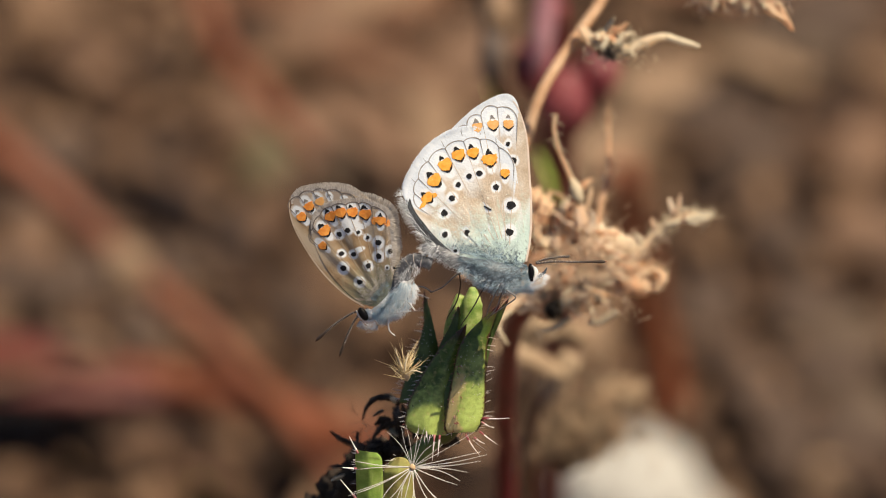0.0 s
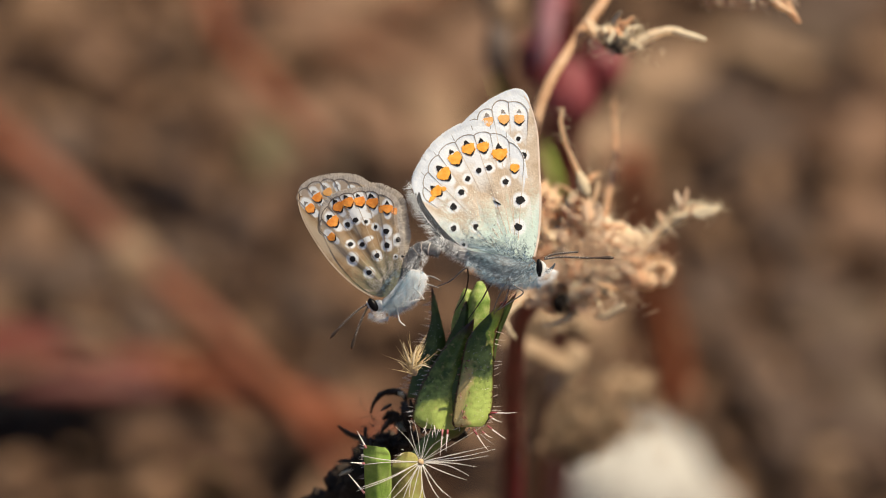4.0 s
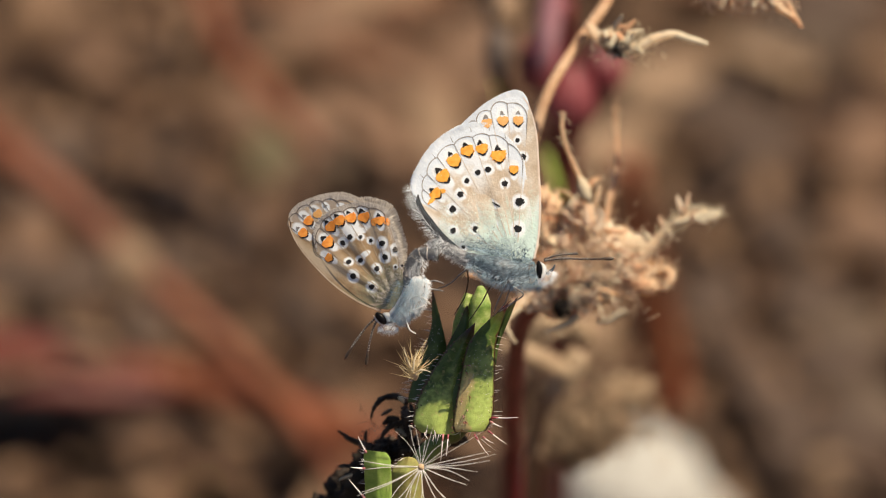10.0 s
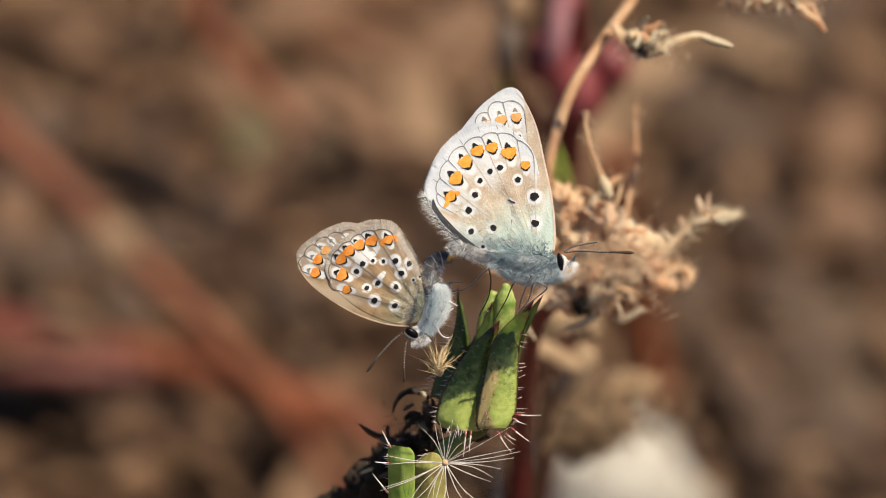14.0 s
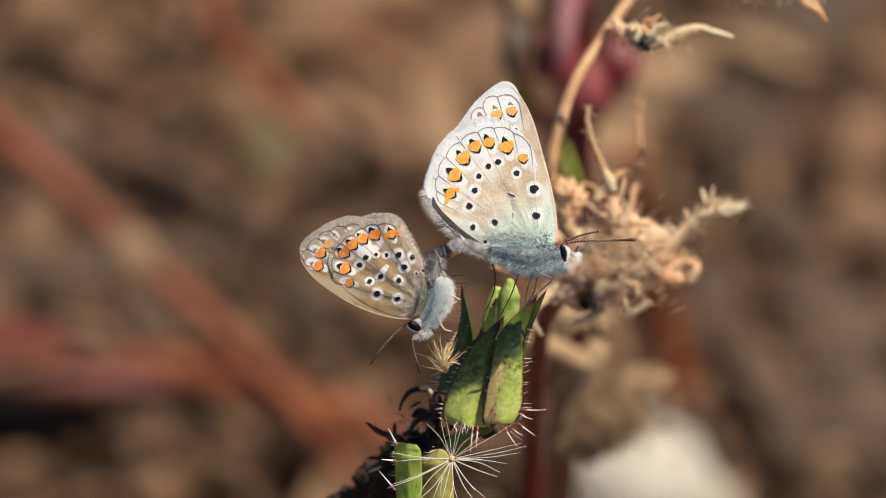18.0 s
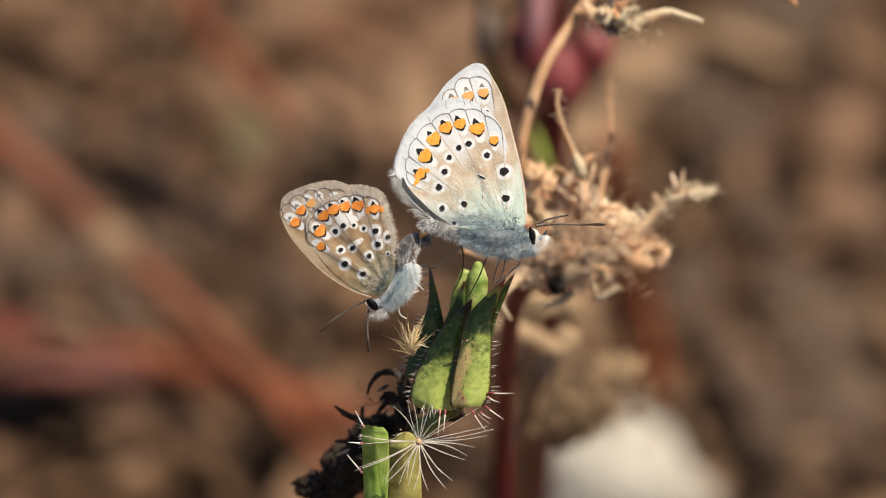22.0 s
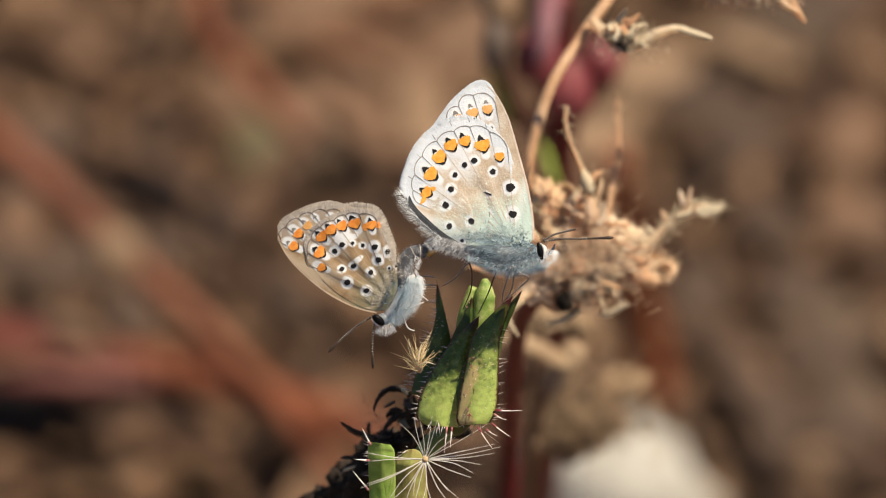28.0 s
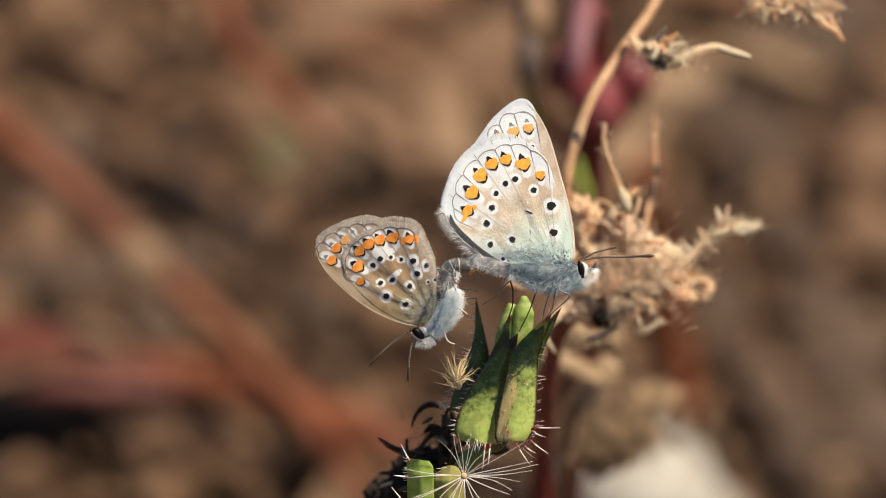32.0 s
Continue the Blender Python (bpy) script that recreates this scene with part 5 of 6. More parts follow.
# a straw-coloured floret tuft stuck to the bract
tuft = thing("dry_floret_tuft", REF @ Matrix.Translation(Vector((-3.80, -12.33, 1)) * MM), "straw-coloured dry floret tuft stuck to a bract", "floret")
lump("tuft_base", (0.1, -0.1, -0.3), (0.45, 0.65, 0.45), SEED, tuft, "brown base", 0.3, 2, 3)
roots = []
for k in range(120):
    a = radians(r1.gauss(92, 42))
    roots.append(((r1.gauss(0, 0.25), r1.gauss(0.1, 0.3), r1.gauss(0, 0.2)), (math.cos(a), math.sin(a), r1.gauss(0.1, 0.4)), r1.uniform(0.8, 2.3)))
hairs("tuft_hair", roots, STRAW, tuft, "straw-coloured hairs", 0.044, 13, 0.34)
for pts in (((0.2, 0, 0.3), (0.9, 0.35, 0.6), (1.8, 0.1, 0.5)), ((0, 0, 0.2), (-0.5, 1.2, 0.4), (-0.9, 2.6, 0.3)), ((0, 0, 0.2), (0.1, 1.0, 0.5), (0.5, 2.3, 0.4))):
    rod("bract_scale", pts, (0.12, 0.16, 0.03), DRY_W, tuft, "bleached scale", 6, 5, 0, 0, 0.5)


# ---- the dried seed head behind ----
dry = thing("dried_weed", REF, "dried tan weed with a spiky shrivelled seed head", "plant")
DRY_FOOT = soil_point(0.006, 0.125)
rod("stem", [(12.05, -4.74, -34), (8.30, -7.28, -44), (7.20, -12.50, -58), (7.10, -20.73, -76), (7.30, -30.81, -94), (DRY_FOOT[0], -100, -135), DRY_FOOT], (0.9, 0.95, 1.05, 1.15, 1.3, 1.7, 2.2), RED, dry, "crimson stem", 10, 8, 0.04, 1)
rod("stalk", [(18.95, 30.95, -34), (16.52, 25.92, -33), (13.38, 21.45, -32), (10.49, 16.75, -31), (8.94, 12.46, -31), (7.81, 7.21, -31), (7.63, 1.25, -31), (10.19, -2.33, -31)], (0.62, 0.62, 0.60, 0.62, 0.66, 0.66, 0.7, 0.8), STALK, dry, "tan curved stalk", 10, 10, 0.03, 2)
# The small black lump among these paints in the shade of a hole.
for k, (c, s, m) in enumerate((((12.90, 0.54, -32), (2.2, 2.3, 1.6), DRY), ((16.49, -1.73, -32), (3.0, 2.5, 2.0), DRY), ((14.70, -4.42, -32), (2.2, 2.0, 1.6), DRY_D), ((10.79, -5.31, -31), (2.2, 1.9, 1.5), DRY), ((19.47, -2.21, -32), (2.2, 1.5, 1.5), DRY_D), ((17.38, 0.66, -32), (1.8, 1.4, 1.4), DRY), ((11.96, -6.60, -30), (0.7, 0.9, 0.6), CHAR), ((18.84, 0.06, -31), (1.6, 1.2, 1.2), DRY), ((20.63, -4.11, -31), (1.4, 0.9, 1.0), DRY), ((10.21, 2.15, -32), (1.6, 1.8, 1.2), DRY), ((13.23, 2.75, -33), (1.8, 1.3, 1.2), DRY))):
    lump("seed_head_core", c, s, m, dry, "shrivelled tan seed head" if m is DRY else "dark shrivelled lump in the core", 0.40, 40 + k, 4, 0.6)
r2 = random.Random(21)
for k in range(110):
    a = r2.uniform(0, 2 * math.pi)
    c = np.array((14.96, -2.03, -31)) + np.array((math.cos(a) * r2.uniform(0.3, 4.6), math.sin(a) * r2.uniform(0.2, 3.3), r2.uniform(-1.5, 2.8)))
    b = a + r2.gauss(0, 0.9)
    ln = r2.uniform(1.2, 3.6)
    tip = c + np.array((math.cos(b) * ln, math.sin(b) * ln * 0.85, r2.uniform(-0.8, 1.4)))
    blade("dry_bract", c, tip, r2.uniform(0.12, 0.5), (r2.gauss(0, 0.7), r2.gauss(0.2, 0.7), 1), (DRY, DRY_W, DRY, DRY, DRY_D, DRY_W)[k % 6], dry, "", r2.uniform(-0.5, 0.8), 0.5, 0.08, r2.uniform(0.3, 0.6), r2.uniform(-0.5, 0.5), 0.2, 8, 3)
for k in range(75):
    a = r2.uniform(0, 2 * math.pi)
    c = np.array((14.6, -1.6, -30.5)) + np.array((math.cos(a) * r2.uniform(0.5, 5.0), math.sin(a) * r2.uniform(0.3, 4.2), r2.uniform(-0.5, 2.6)))
    b, ln = a + r2.gauss(0, 1.2), r2.uniform(1.2, 2.8)
    tip = c + np.array((math.cos(b) * ln, math.sin(b) * ln * 0.9, r2.uniform(-1.2, 0.8)))
    blade("dry_bract", c, tip, r2.uniform(0.5, 1.5), (r2.gauss(0.2, 0.5), r2.gauss(0.5, 0.5), 1), (DRY, DRY_W, DRY, DRY_P, DRY_P)[k % 5], dry, "", r2.uniform(-0.4, 0.7), 0.8, 0.08, r2.uniform(0.3, 0.5), r2.uniform(-0.6, 0.4), 0.2, 10, 4)
for k, (c, sz) in enumerate((((16.40, -0.67, -29.5), (1.7, 1.5, 1.0)), ((15.80, -3.16, -29.3), (1.5, 1.0, 0.9)), ((11.03, -3.06, -29.4), (2.0, 1.2, 0.9)), ((9.53, 4.10, -31), (1.5, 2.0, 0.8)), ((13.41, 2.91, -31), (1.6, 1.5, 0.8)), ((18.60, -3.9, -30), (1.6, 0.9, 0.8)), ((8.64, -5.45, -30), (1.5, 1.0, 0.8)), ((13.2, -5.6, -30), (1.3, 0.9, 0.8)))):
    lump("seed_head_fluff", c, sz, DRY_P if k % 2 == 0 else DRY, dry, "pale matted fluff", 0.9, 140 + k, 4, 0.5)
# Solid dark lumps stand in for the shade inside the head's hollows.
for k, (c, sz) in enumerate((((14.73, -3.4, -28.6), (0.7, 0.5, 0.4)), ((16.6, -5.1, -28.8), (0.9, 0.4, 0.4)), ((11.5, -0.9, -28.6), (0.9, 0.5, 0.4)), ((11.62, -6.34, -28.8), (0.8, 1.0, 0.5)))):
    lump("dark_hollow", c, sz, DARKB if k < 3 else CHAR, dry, "dark lump standing in for a shaded hollow", 0.6, 160 + k, 3, 0.5)
hairs("fuzz", [(np.array((14.93, -2.02, -30)) + np.array((r2.gauss(0, 2.6), r2.gauss(0, 1.9), r2.uniform(-1, 3))), (r2.gauss(0, 1), r2.gauss(0.1, 1), r2.gauss(0.2, 0.6)), r2.uniform(0.7, 2.2)) for _ in range(1500)], DRY_P, dry, "tan bristles", 0.045, 72)
for k in range(70):
    c = np.array((11.39, 2.15, -31)) + np.array((r2.gauss(0, 2.4), r2.gauss(0, 1.3), r2.uniform(-1, 2)))
    b, ln = r2.gauss(1.4, 0.9), r2.uniform(0.9, 2.6)
    blade("dry_bract", c, c + np.array((math.cos(b) * ln, math.sin(b) * ln, r2.uniform(-0.6, 1.0))), r2.uniform(0.25, 0.7), (r2.gauss(0, 0.7), r2.gauss(0.2, 0.7), 1), (DRY, DRY_W, DRY)[k % 3], dry, "", r2.uniform(-0.4, 0.6), 0.5, 0.08, 0.45, r2.uniform(-0.4, 0.4), 0.2, 8, 3)
ARMS = (
    (((18.00, -3.00, -31), (20.88, -0.08, -31), (22.97, 2.01, -31), (25.06, 3.11, -31), (26.67, 3.45, -31), (28.22, 3.27, -31)), (1.0, 0.55, 0.42, 0.50, 0.55, 0.15), 330),
    (((17.00, -4.08, -31), (19.98, -3.06, -31), (22.25, -2.34, -31), (23.15, -3.06, -30), (22.37, -4.55, -30)), (0.7, 0.55, 0.45, 0.42, 0.3), 160),
    (((13.47, -7.09, -31), (11.98, -8.17, -31), (9.88, -8.87, -30)), (0.45, 0.35, 0.1), 15),
    (((8.69, -4.70, -30), (6.89, -6.18, -29), (6.00, -7.07, -29)), (0.6, 0.5, 0.2), 20),
    (((7.18, -6.35, -29), (5.69, -7.94, -28), (6.87, -10.13, -28)), (0.4, 0.35, 0.1), 6),
    (((18.24, -6.50, -31), (16.45, -7.69, -31), (15.26, -7.81, -31)), (0.5, 0.4, 0.15), 20),
    (((14.80, 1.50, -30), (13.90, 6.20, -28), (12.30, 9.80, -26.5), (11.62, 12.40, -26), (11.75, 14.1, -26)), (0.42, 0.34, 0.24, 0.20, 0.08), 45),
    (((16.32, 1.26, -36), (17.05, 5.50, -38), (17.84, 9.16, -40), (17.79, 14.99, -42)), (0.35, 0.24, 0.20, 0.08), 90),
    (((13.86, 5.44, -32), (14.99, 6.93, -32), (15.92, 7.36, -33)), (0.4, 0.3, 0.1), 10),
    (((10.47, 0.06, -30), (9.58, 2.44, -30), (9.88, 3.93, -30)), (0.6, 0.5, 0.15), 20),
    (((5.08, -3.48, -26), (3.29, -3.00, -24), (1.64, -2.75, -22)), (0.5, 0.4, 0.15), 8),
)
for k, (pts, rr, nh) in enumerate(ARMS):
    arm = rod("dry_twig", pts, rr, DRY_W if k in (2, 4, 5) else DRY, dry, "", 8, 6, 0.18, 60 + k)
    line = spline(pts, 8)
    hairs("fuzz", [(line[r2.randrange(len(line))], (r2.gauss(0, 0.7), r2.gauss(0.5, 0.7), r2.gauss(0, 0.6)), r2.uniform(0.6, 1.7)) for _ in range(nh)], (DRY_W, DRY)[k % 2], arm, "", 0.065, 80 + k)
for k in range(16):
    c = np.array((25.2, 3.1, -31)) + np.array((r2.uniform(-4.2, 0.6), r2.gauss(0, 0.25), r2.uniform(-0.3, 0.5)))
    c[1] += min(0.0, (c[0] - 24.0) * 0.8)
    blade("dry_bract", c, c + np.array((r2.gauss(0.7, 1.0), r2.gauss(0.9, 0.7), r2.gauss(0.2, 0.4))), r2.uniform(0.3, 0.6), (0.2, 0.4, 1), (DRY_W, DRY_P)[k % 2], dry, "", 0.1, 0.4, 0.08, 0.4, 0.1, 0.1, 8, 4)
for k in range(4):
    blade("bleached_strip", (24.2 + 0.4 * k, 2.9 + 0.1 * k, -30.6), (28.4 + 0.3 * k - 0.25 * k * k, 3.9 - 0.45 * k, -30.4), 0.55, (0.1, 0.5, 1), DRY_W, dry, "bleached broken strip", 0.1, 0.4, 0.08, 0.4, 0.0, 0.1, 8, 4)
lump("seed_scale", (13.95, 6.00, -27), (0.6, 1.4, 0.5), DRY_W, dry, "bleached seed scale", 0.3, 57, 3, 0.8, 20)
# the curled node on the stalk
lump("curled_node", (16.73, 21.38, -25), (1.1, 1.0, 0.9), DRY_D, dry, "dark curled node", 0.7, 55, 4, 0.5)
lump("curled_node", (17.73, 20.45, -23.6), (0.95, 0.85, 0.7), CHAR, dry, "black shrivelled spot", 0.5, 56, 3, 0.5)
rod("dry_twig", [(14.67, 23.19, -31), (15.47, 21.99, -28), (16.26, 21.26, -25)], (0.5, 0.6, 0.7), DRY, dry, "", 8, 5, 0.15, 5)
curl = rod("curled_twig", [(17.69, 20.05, -24), (19.16, 20.52, -24), (20.93, 21.52, -24), (22.98, 22.04, -24), (24.75, 21.57, -24), (26.45, 21.10, -24)], (0.5, 0.6, 0.5, 0.42, 0.36, 0.2), DRY, dry, "curled tan twig with a bleached tip", 8, 6, 0.15, 6)
rod("bleached_tip", [(23.26, 21.97, -23.6), (24.79, 21.56, -23.6), (26.67, 21.03, -23.6)], (0.3, 0.42, 0.2), DRY_W, curl, "bleached broken tip", 8, 5, 0.1, 7)
hairs("fuzz", [(np.array((17.99, 20.93, -24)) + np.array((r2.gauss(0, 1.5), r2.gauss(0, 0.7), r2.gauss(0, 0.5))), (r2.gauss(0, 0.8), r2.gauss(-0.3, 0.9), r2.gauss(0.2, 0.5)), r2.uniform(0.5, 1.3)) for _ in range(320)], DRY_W, curl, "", 0.05, 70)
for k in range(34):
    c = np.array((17.2, 21.9, -23.6)) + np.array((r2.gauss(0, 1.0), r2.gauss(0, 0.7), r2.gauss(0, 0.5)))
    blade("dry_bract", c, c + np.array((r2.gauss(0.3, 0.9), r2.gauss(0, 0.8), r2.gauss(0.3, 0.5))), 0.5, (0.2, 0.3, 1), (DRY, DRY_W)[k % 2], dry, "", 0.1, 0.4, 0.08, 0.4, 0.2, 0.1, 8, 4)
# the twig that hangs in from above
rod("dry_twig", [(18.61, 29.99, -33), (22.37, 30.30, -30), (27.02, 28.20, -28), (31.11, 27.10, -27), (34.11, 25.79, -26), (35.41, 24.49, -26), (36.59, 22.84, -26)], (0.5, 0.5, 0.6, 0.7, 0.75, 0.5, 0.12), DRY, dry, "", 8, 6, 0.15, 8)
rod("dry_twig", [(33.52, 25.91, -26), (34.40, 24.68, -25), (35.81, 23.86, -25)], (0.4, 0.4, 0.1), DRY, dry, "", 8, 5, 0.15, 9)
hairs("fuzz", [(np.array((31.34, 26.63, -26)) + np.array((r2.uniform(-5, 4.5), r2.gauss(0, 0.6), r2.gauss(0, 0.5))), (r2.gauss(0.2, 0.7), r2.gauss(-0.8, 0.5), r2.gauss(0, 0.5)), r2.uniform(0.6, 1.9)) for _ in range(850)], DRY_P, dry, "tan bristles", 0.05, 71)
for k in range(55):
    c = np.array((31.05, 26.75, -26)) + np.array((r2.uniform(-4.5, 3.6), r2.gauss(0, 0.4), r2.gauss(0, 0.4)))
    blade("dry_bract", c, c + np.array((r2.gauss(0.4, 0.8), r2.gauss(-0.9, 0.6), r2.gauss(0.2, 0.4))), r2.uniform(0.3, 0.6), (0.2, 0.3, 1), (DRY, DRY_W, DRY_D)[k % 3], dry, "", 0.1, 0.4, 0.08, 0.4, 0.2, 0.1, 8, 4)
rebase(dry, DRY_FOOT)


# ---- plants further back ----
red = thing("budding_weed", REF, "blurred weed with crimson stem and pink buds", "plant")
RED_FOOT = soil_point(0.016, 0.235)
RW = -135
rod("stem", [(14.30, 30.67, -128), (14.95, 21.12, -140), (15.35, 13.35, -150), (15.14, 1.58, -163), (15.79, -20.34, -190), RED_FOOT], (1.4, 2.0, 2.0, 2.0, 2.2, 2.8), RED, red, "crimson stem", 10, 6, 0.03, 1)
lump("bud", (12.60, 28.04, -125), (1.5, 6.2, 1.6), MAUVE, red, "mauve bud tip", 0.2, 1, 3, 1, -8)
lump("bud", (11.53, 23.00, -132), (3.0, 3.6, 3.0), PINK, red, "pink bud", 0.25, 2, 3)
lump("bud", (15.19, 18.79, -135), (3.4, 4.4, 3.0), PINK, red, "pink bud", 0.25, 3, 3)
lump("bud", (20.03, 22.57, -140), (2.6, 3.2, 2.4), PINK, red, "pink bud", 0.25, 4, 3)
lump("spent_bud", (6.28, 24.70, -130), (1.7, 3.8, 1.8), DARKB, red, "dark shrivelled bud", 0.3, 5, 3)
lump("spent_bud", (6.85, 29.70, -130), (2.2, 3.0, 1.8), PALE_LEAF, red, "tan shrivelled bud", 0.3, 6, 3)
blade("leaf", (14.20, 6.46, -128), (12.15, 12.00, -120), 4.4, (0.4, 0.7, 0.7), LEAF_G, red, "bright green leaf")
blade("leaf", (8.42, 15.32, -140), (5.59, 21.56, -132), 4.0, (0.4, 0.7, 0.7), LEAF_G, red, "bright green leaf")
rod("side_stem", [(15.25, 5.0, -158), (14.9, 5.6, -142), (14.20, 6.46, -128)], (0.9, 0.7, 0.5), RED, red)
rod("side_stem", [(15.20, 13.35, -150), (11.42, 14.71, -145), (8.42, 17.49, -140), (6.29, 22.24, -131)], (1.2, 1.1, 1.0, 0.8), RED, red)
rod("side_stem", [(15.10, 16.93, -146), (12.01, 20.33, -138), (12.52, 24.98, -128)], (1.2, 1.0, 0.9), RED, red)
rod("side_stem", [(15.15, 13.31, -148), (19.07, 18.34, -144), (20.40, 22.57, -140)], (1.1, 1.0, 0.8), RED, red)
rebase(red, RED_FOOT)

husk = thing("dried_husk_plant", REF, "blurred brown dried plant with curled tan husks", "plant")
HUSK_FOOT = soil_point(0.010, 0.190)
rod("stem", [(11.62, -16.44, -85), (10.37, -22.83, -96), (10.22, -32.12, -118), HUSK_FOOT], (0.7, 0.9, 1.1, 1.6), HUSK, husk, "tan dry stem", 10, 6)
blade("curled_husk", (5.74, -11.15, -78), (14.45, -14.65, -82), 2.5, (0.1, 0.6, 1), HUSK_L, husk, "curled tan husk", 1.2, 0.4, 0.4, 0.6, 0.0)
blade("curled_husk", (14.98, -12.28, -82), (11.47, -18.52, -84), 3.0, (0.2, 0.5, 1), HUSK_L, husk, "curled tan husk", 0.8, 0.5, 0.4, 0.4, 0.0)
lump("tan_husk_head", (10.6, -9.6, -84), (2.6, 1.5, 1.8), HUSK_L, husk, "tan shrivelled husk", 0.7, 31, 4, 0.6, 10)
lump("tan_husk_head", (14.2, -9.9, -86), (2.2, 1.2, 1.6), HUSK_L, husk, "tan shrivelled husk", 0.7, 32, 4, 0.6, -15)
for k, (c, sz, m) in enumerate((((21.39, -17.81, -108), (2.6, 1.9, 2.0), HUSK_L), ((18.23, -19.47, -106), (2.6, 2.2, 2.0), HUSK), ((15.12, -21.83, -105), (2.8, 2.4, 2.0), HUSK), ((12.04, -23.54, -105), (2.6, 2.4, 2.0), HUSK), ((19.29, -22.59, -107), (2.4, 1.8, 1.8), HUSK), ((13.78, -18.78, -106), (2.2, 1.8, 1.6), HUSK), ((16.20, -24.99, -107), (2.6, 1.6, 1.8), HUSK))):
    lump("brown_husk", c, sz, m, husk, "tan shrivelled husk" if m is HUSK_L else "brown shrivelled husk", 0.8, 8 + k, 4, 0.6, 25)
hairs("husk_fuzz", [(np.array((18.14, -21.07, -103)) + np.array((r2.gauss(0, 4.5), r2.gauss(0, 2.6), r2.uniform(0, 3))), (r2.gauss(0, 1), r2.gauss(0.2, 1), r2.gauss(0.3, 0.6)), r2.uniform(1.5, 3.5)) for _ in range(260)], HUSK_L, husk, "tan fibres", 0.12, 90)
rebase(husk, HUSK_FOOT)

# ---- ground ----
def grown(s):
    return 0.6 * s + 500.0 * s ** 11


G = 150
ground_v, ground_f = [], []
for j in range(G + 1):
    for i in range(G + 1):
        x, y = grown(2 * i / G - 1), 0.3 + grown(2 * j / G - 1)
        near = 1.0 / (1.0 + (abs(x) + abs(y - 0.3)) * 0.5)
        h = 0.007 * noise.noise((x * 30, y * 30, 0)) + 0.004 * noise.noise((x * 90, y * 90, 3)) + 0.03 * (noise.noise((x * 1.5, y * 1.5, 7)) - noise.noise((0, 0.45, 7)))
        ground_v.append((x / MM, y / MM, (h * near - 0.004) / MM))
for j in range(G):
    for i in range(G):
        a = j * (G + 1) + i
        ground_f.append((a, a + 1, a + G + 2, a + G + 1))
tagged(raw("ground", ground_v, ground_f, SOIL), "dry brown crumbly soil", "ground", "", "structure")

# dead leaves and crumbs that cover the soil
r3 = random.Random(33)
lv, lf = [], []
for k in range(7000):
    far = k % 4 == 0
    x, y = (r3.uniform(-0.6, 0.6), r3.uniform(-0.4, 1.5)) if far else (r3.uniform(-0.14, 0.16), r3.uniform(0.18, 0.55))
    ln = r3.uniform(8, 24) * 1.5 if far else r3.uniform(4, 15)
    wd = ln * r3.uniform(0.25, 0.6)
    a, tilt, roll = r3.uniform(0, 6.28), r3.gauss(0, 0.45), r3.gauss(0, 0.4)
    m = Matrix.Translation((x / MM, y / MM, r3.uniform(1, 8))) @ Euler((roll, tilt, a)).to_matrix().to_4x4()
    i0 = len(lv)
    for t, w in ((-1, 0.12), (-0.5, 0.8), (0.1, 1.0), (0.6, 0.7), (1, 0.08)):
        for s, z in ((-1, 0.22), (0, 0.0), (1, 0.22)):
            lv.append(m @ Vector((t * ln / 2, s * w * wd / 2, z * wd * w + 0.12 * ln * t * t)))
    for i in range(4):
        for j in range(2):
            q0 = i0 + i * 3 + j
            lf.append((q0, q0 + 1, q0 + 4, q0 + 3))
ob = raw("leaf_litter", lv, lf, LITTER)
tagged(ob, "brown dead leaf litter on the soil", "leaf litter", "", "stuff")


def ground_leaf(c, ln, wd, turn, mat, label, name="dead_leaf", lift=8.0):
    t = thing(name, Matrix.Translation(Vector((c[0], c[1], lift)) * MM) @ pose(0, 0, 0, 28, r3.uniform(-12, 12), turn), label, "leaf")
    blade("leaf_blade", (-ln / 2, 0, 0), (ln / 2, 0, 1.0), wd, (0, 0, 1), mat, t, "", ln * 0.08, 0.35, 0.4, 0.45, 0.05, 0.1)
    rod("midrib", [(-ln * 0.62, 0, -0.4), (-ln * 0.3, 0, ln * 0.06), (0, 0, ln * 0.085), (ln * 0.42, 0, ln * 0.03)], (0.5, 0.5, 0.4, 0.15), mat, t, "raised midrib and stalk", 6, 5)
    return t


def ground_stone(c, size, mat, label, seed, name="pebble"):
    t = thing(name, Matrix.Translation(Vector((c[0], c[1], 0)) * MM), label, "stone")
    lump("stone_body", (0, 0, size[2] * 0.55), size, mat, t, "", 0.22, seed, 4, 1.6)
    return t


ground_stone((31.0, 262.7, 0), (18.4, 15, 14.6), STONE, "pale rounded stone on the soil", 3, "stone")
ground_stone((68.7, 279.5, 0), (6.5, 6, 5.5), PALE_LEAF, "small tan stone on the soil", 4, "stone")
ground_stone((74.8, 293.4, 0), (8, 9, 7), PEBBLE, "dull brown pebble on the soil", 5)
ground_stone((72.6, 320.9, 0), (10, 8, 6), PEBBLE, "dull brown pebble on the soil", 6)
ground_stone((66.0, 349.8, 0), (9, 8, 6), PEBBLE, "dull brown pebble on the soil", 7)
ground_stone((68.0, 420.8, 0), (12, 10, 6), PEBBLE, "dull brown pebble on the soil", 8)
ground_stone((-24.6, 378.3, 0), (9, 8, 6), PEBBLE, "dull brown pebble on the soil", 9)
ground_leaf((-71.5, 299.0, 0), 26, 15, 10, PALE_LEAF, "pale tan dead leaf on the soil", "dead_leaf", 14.0)
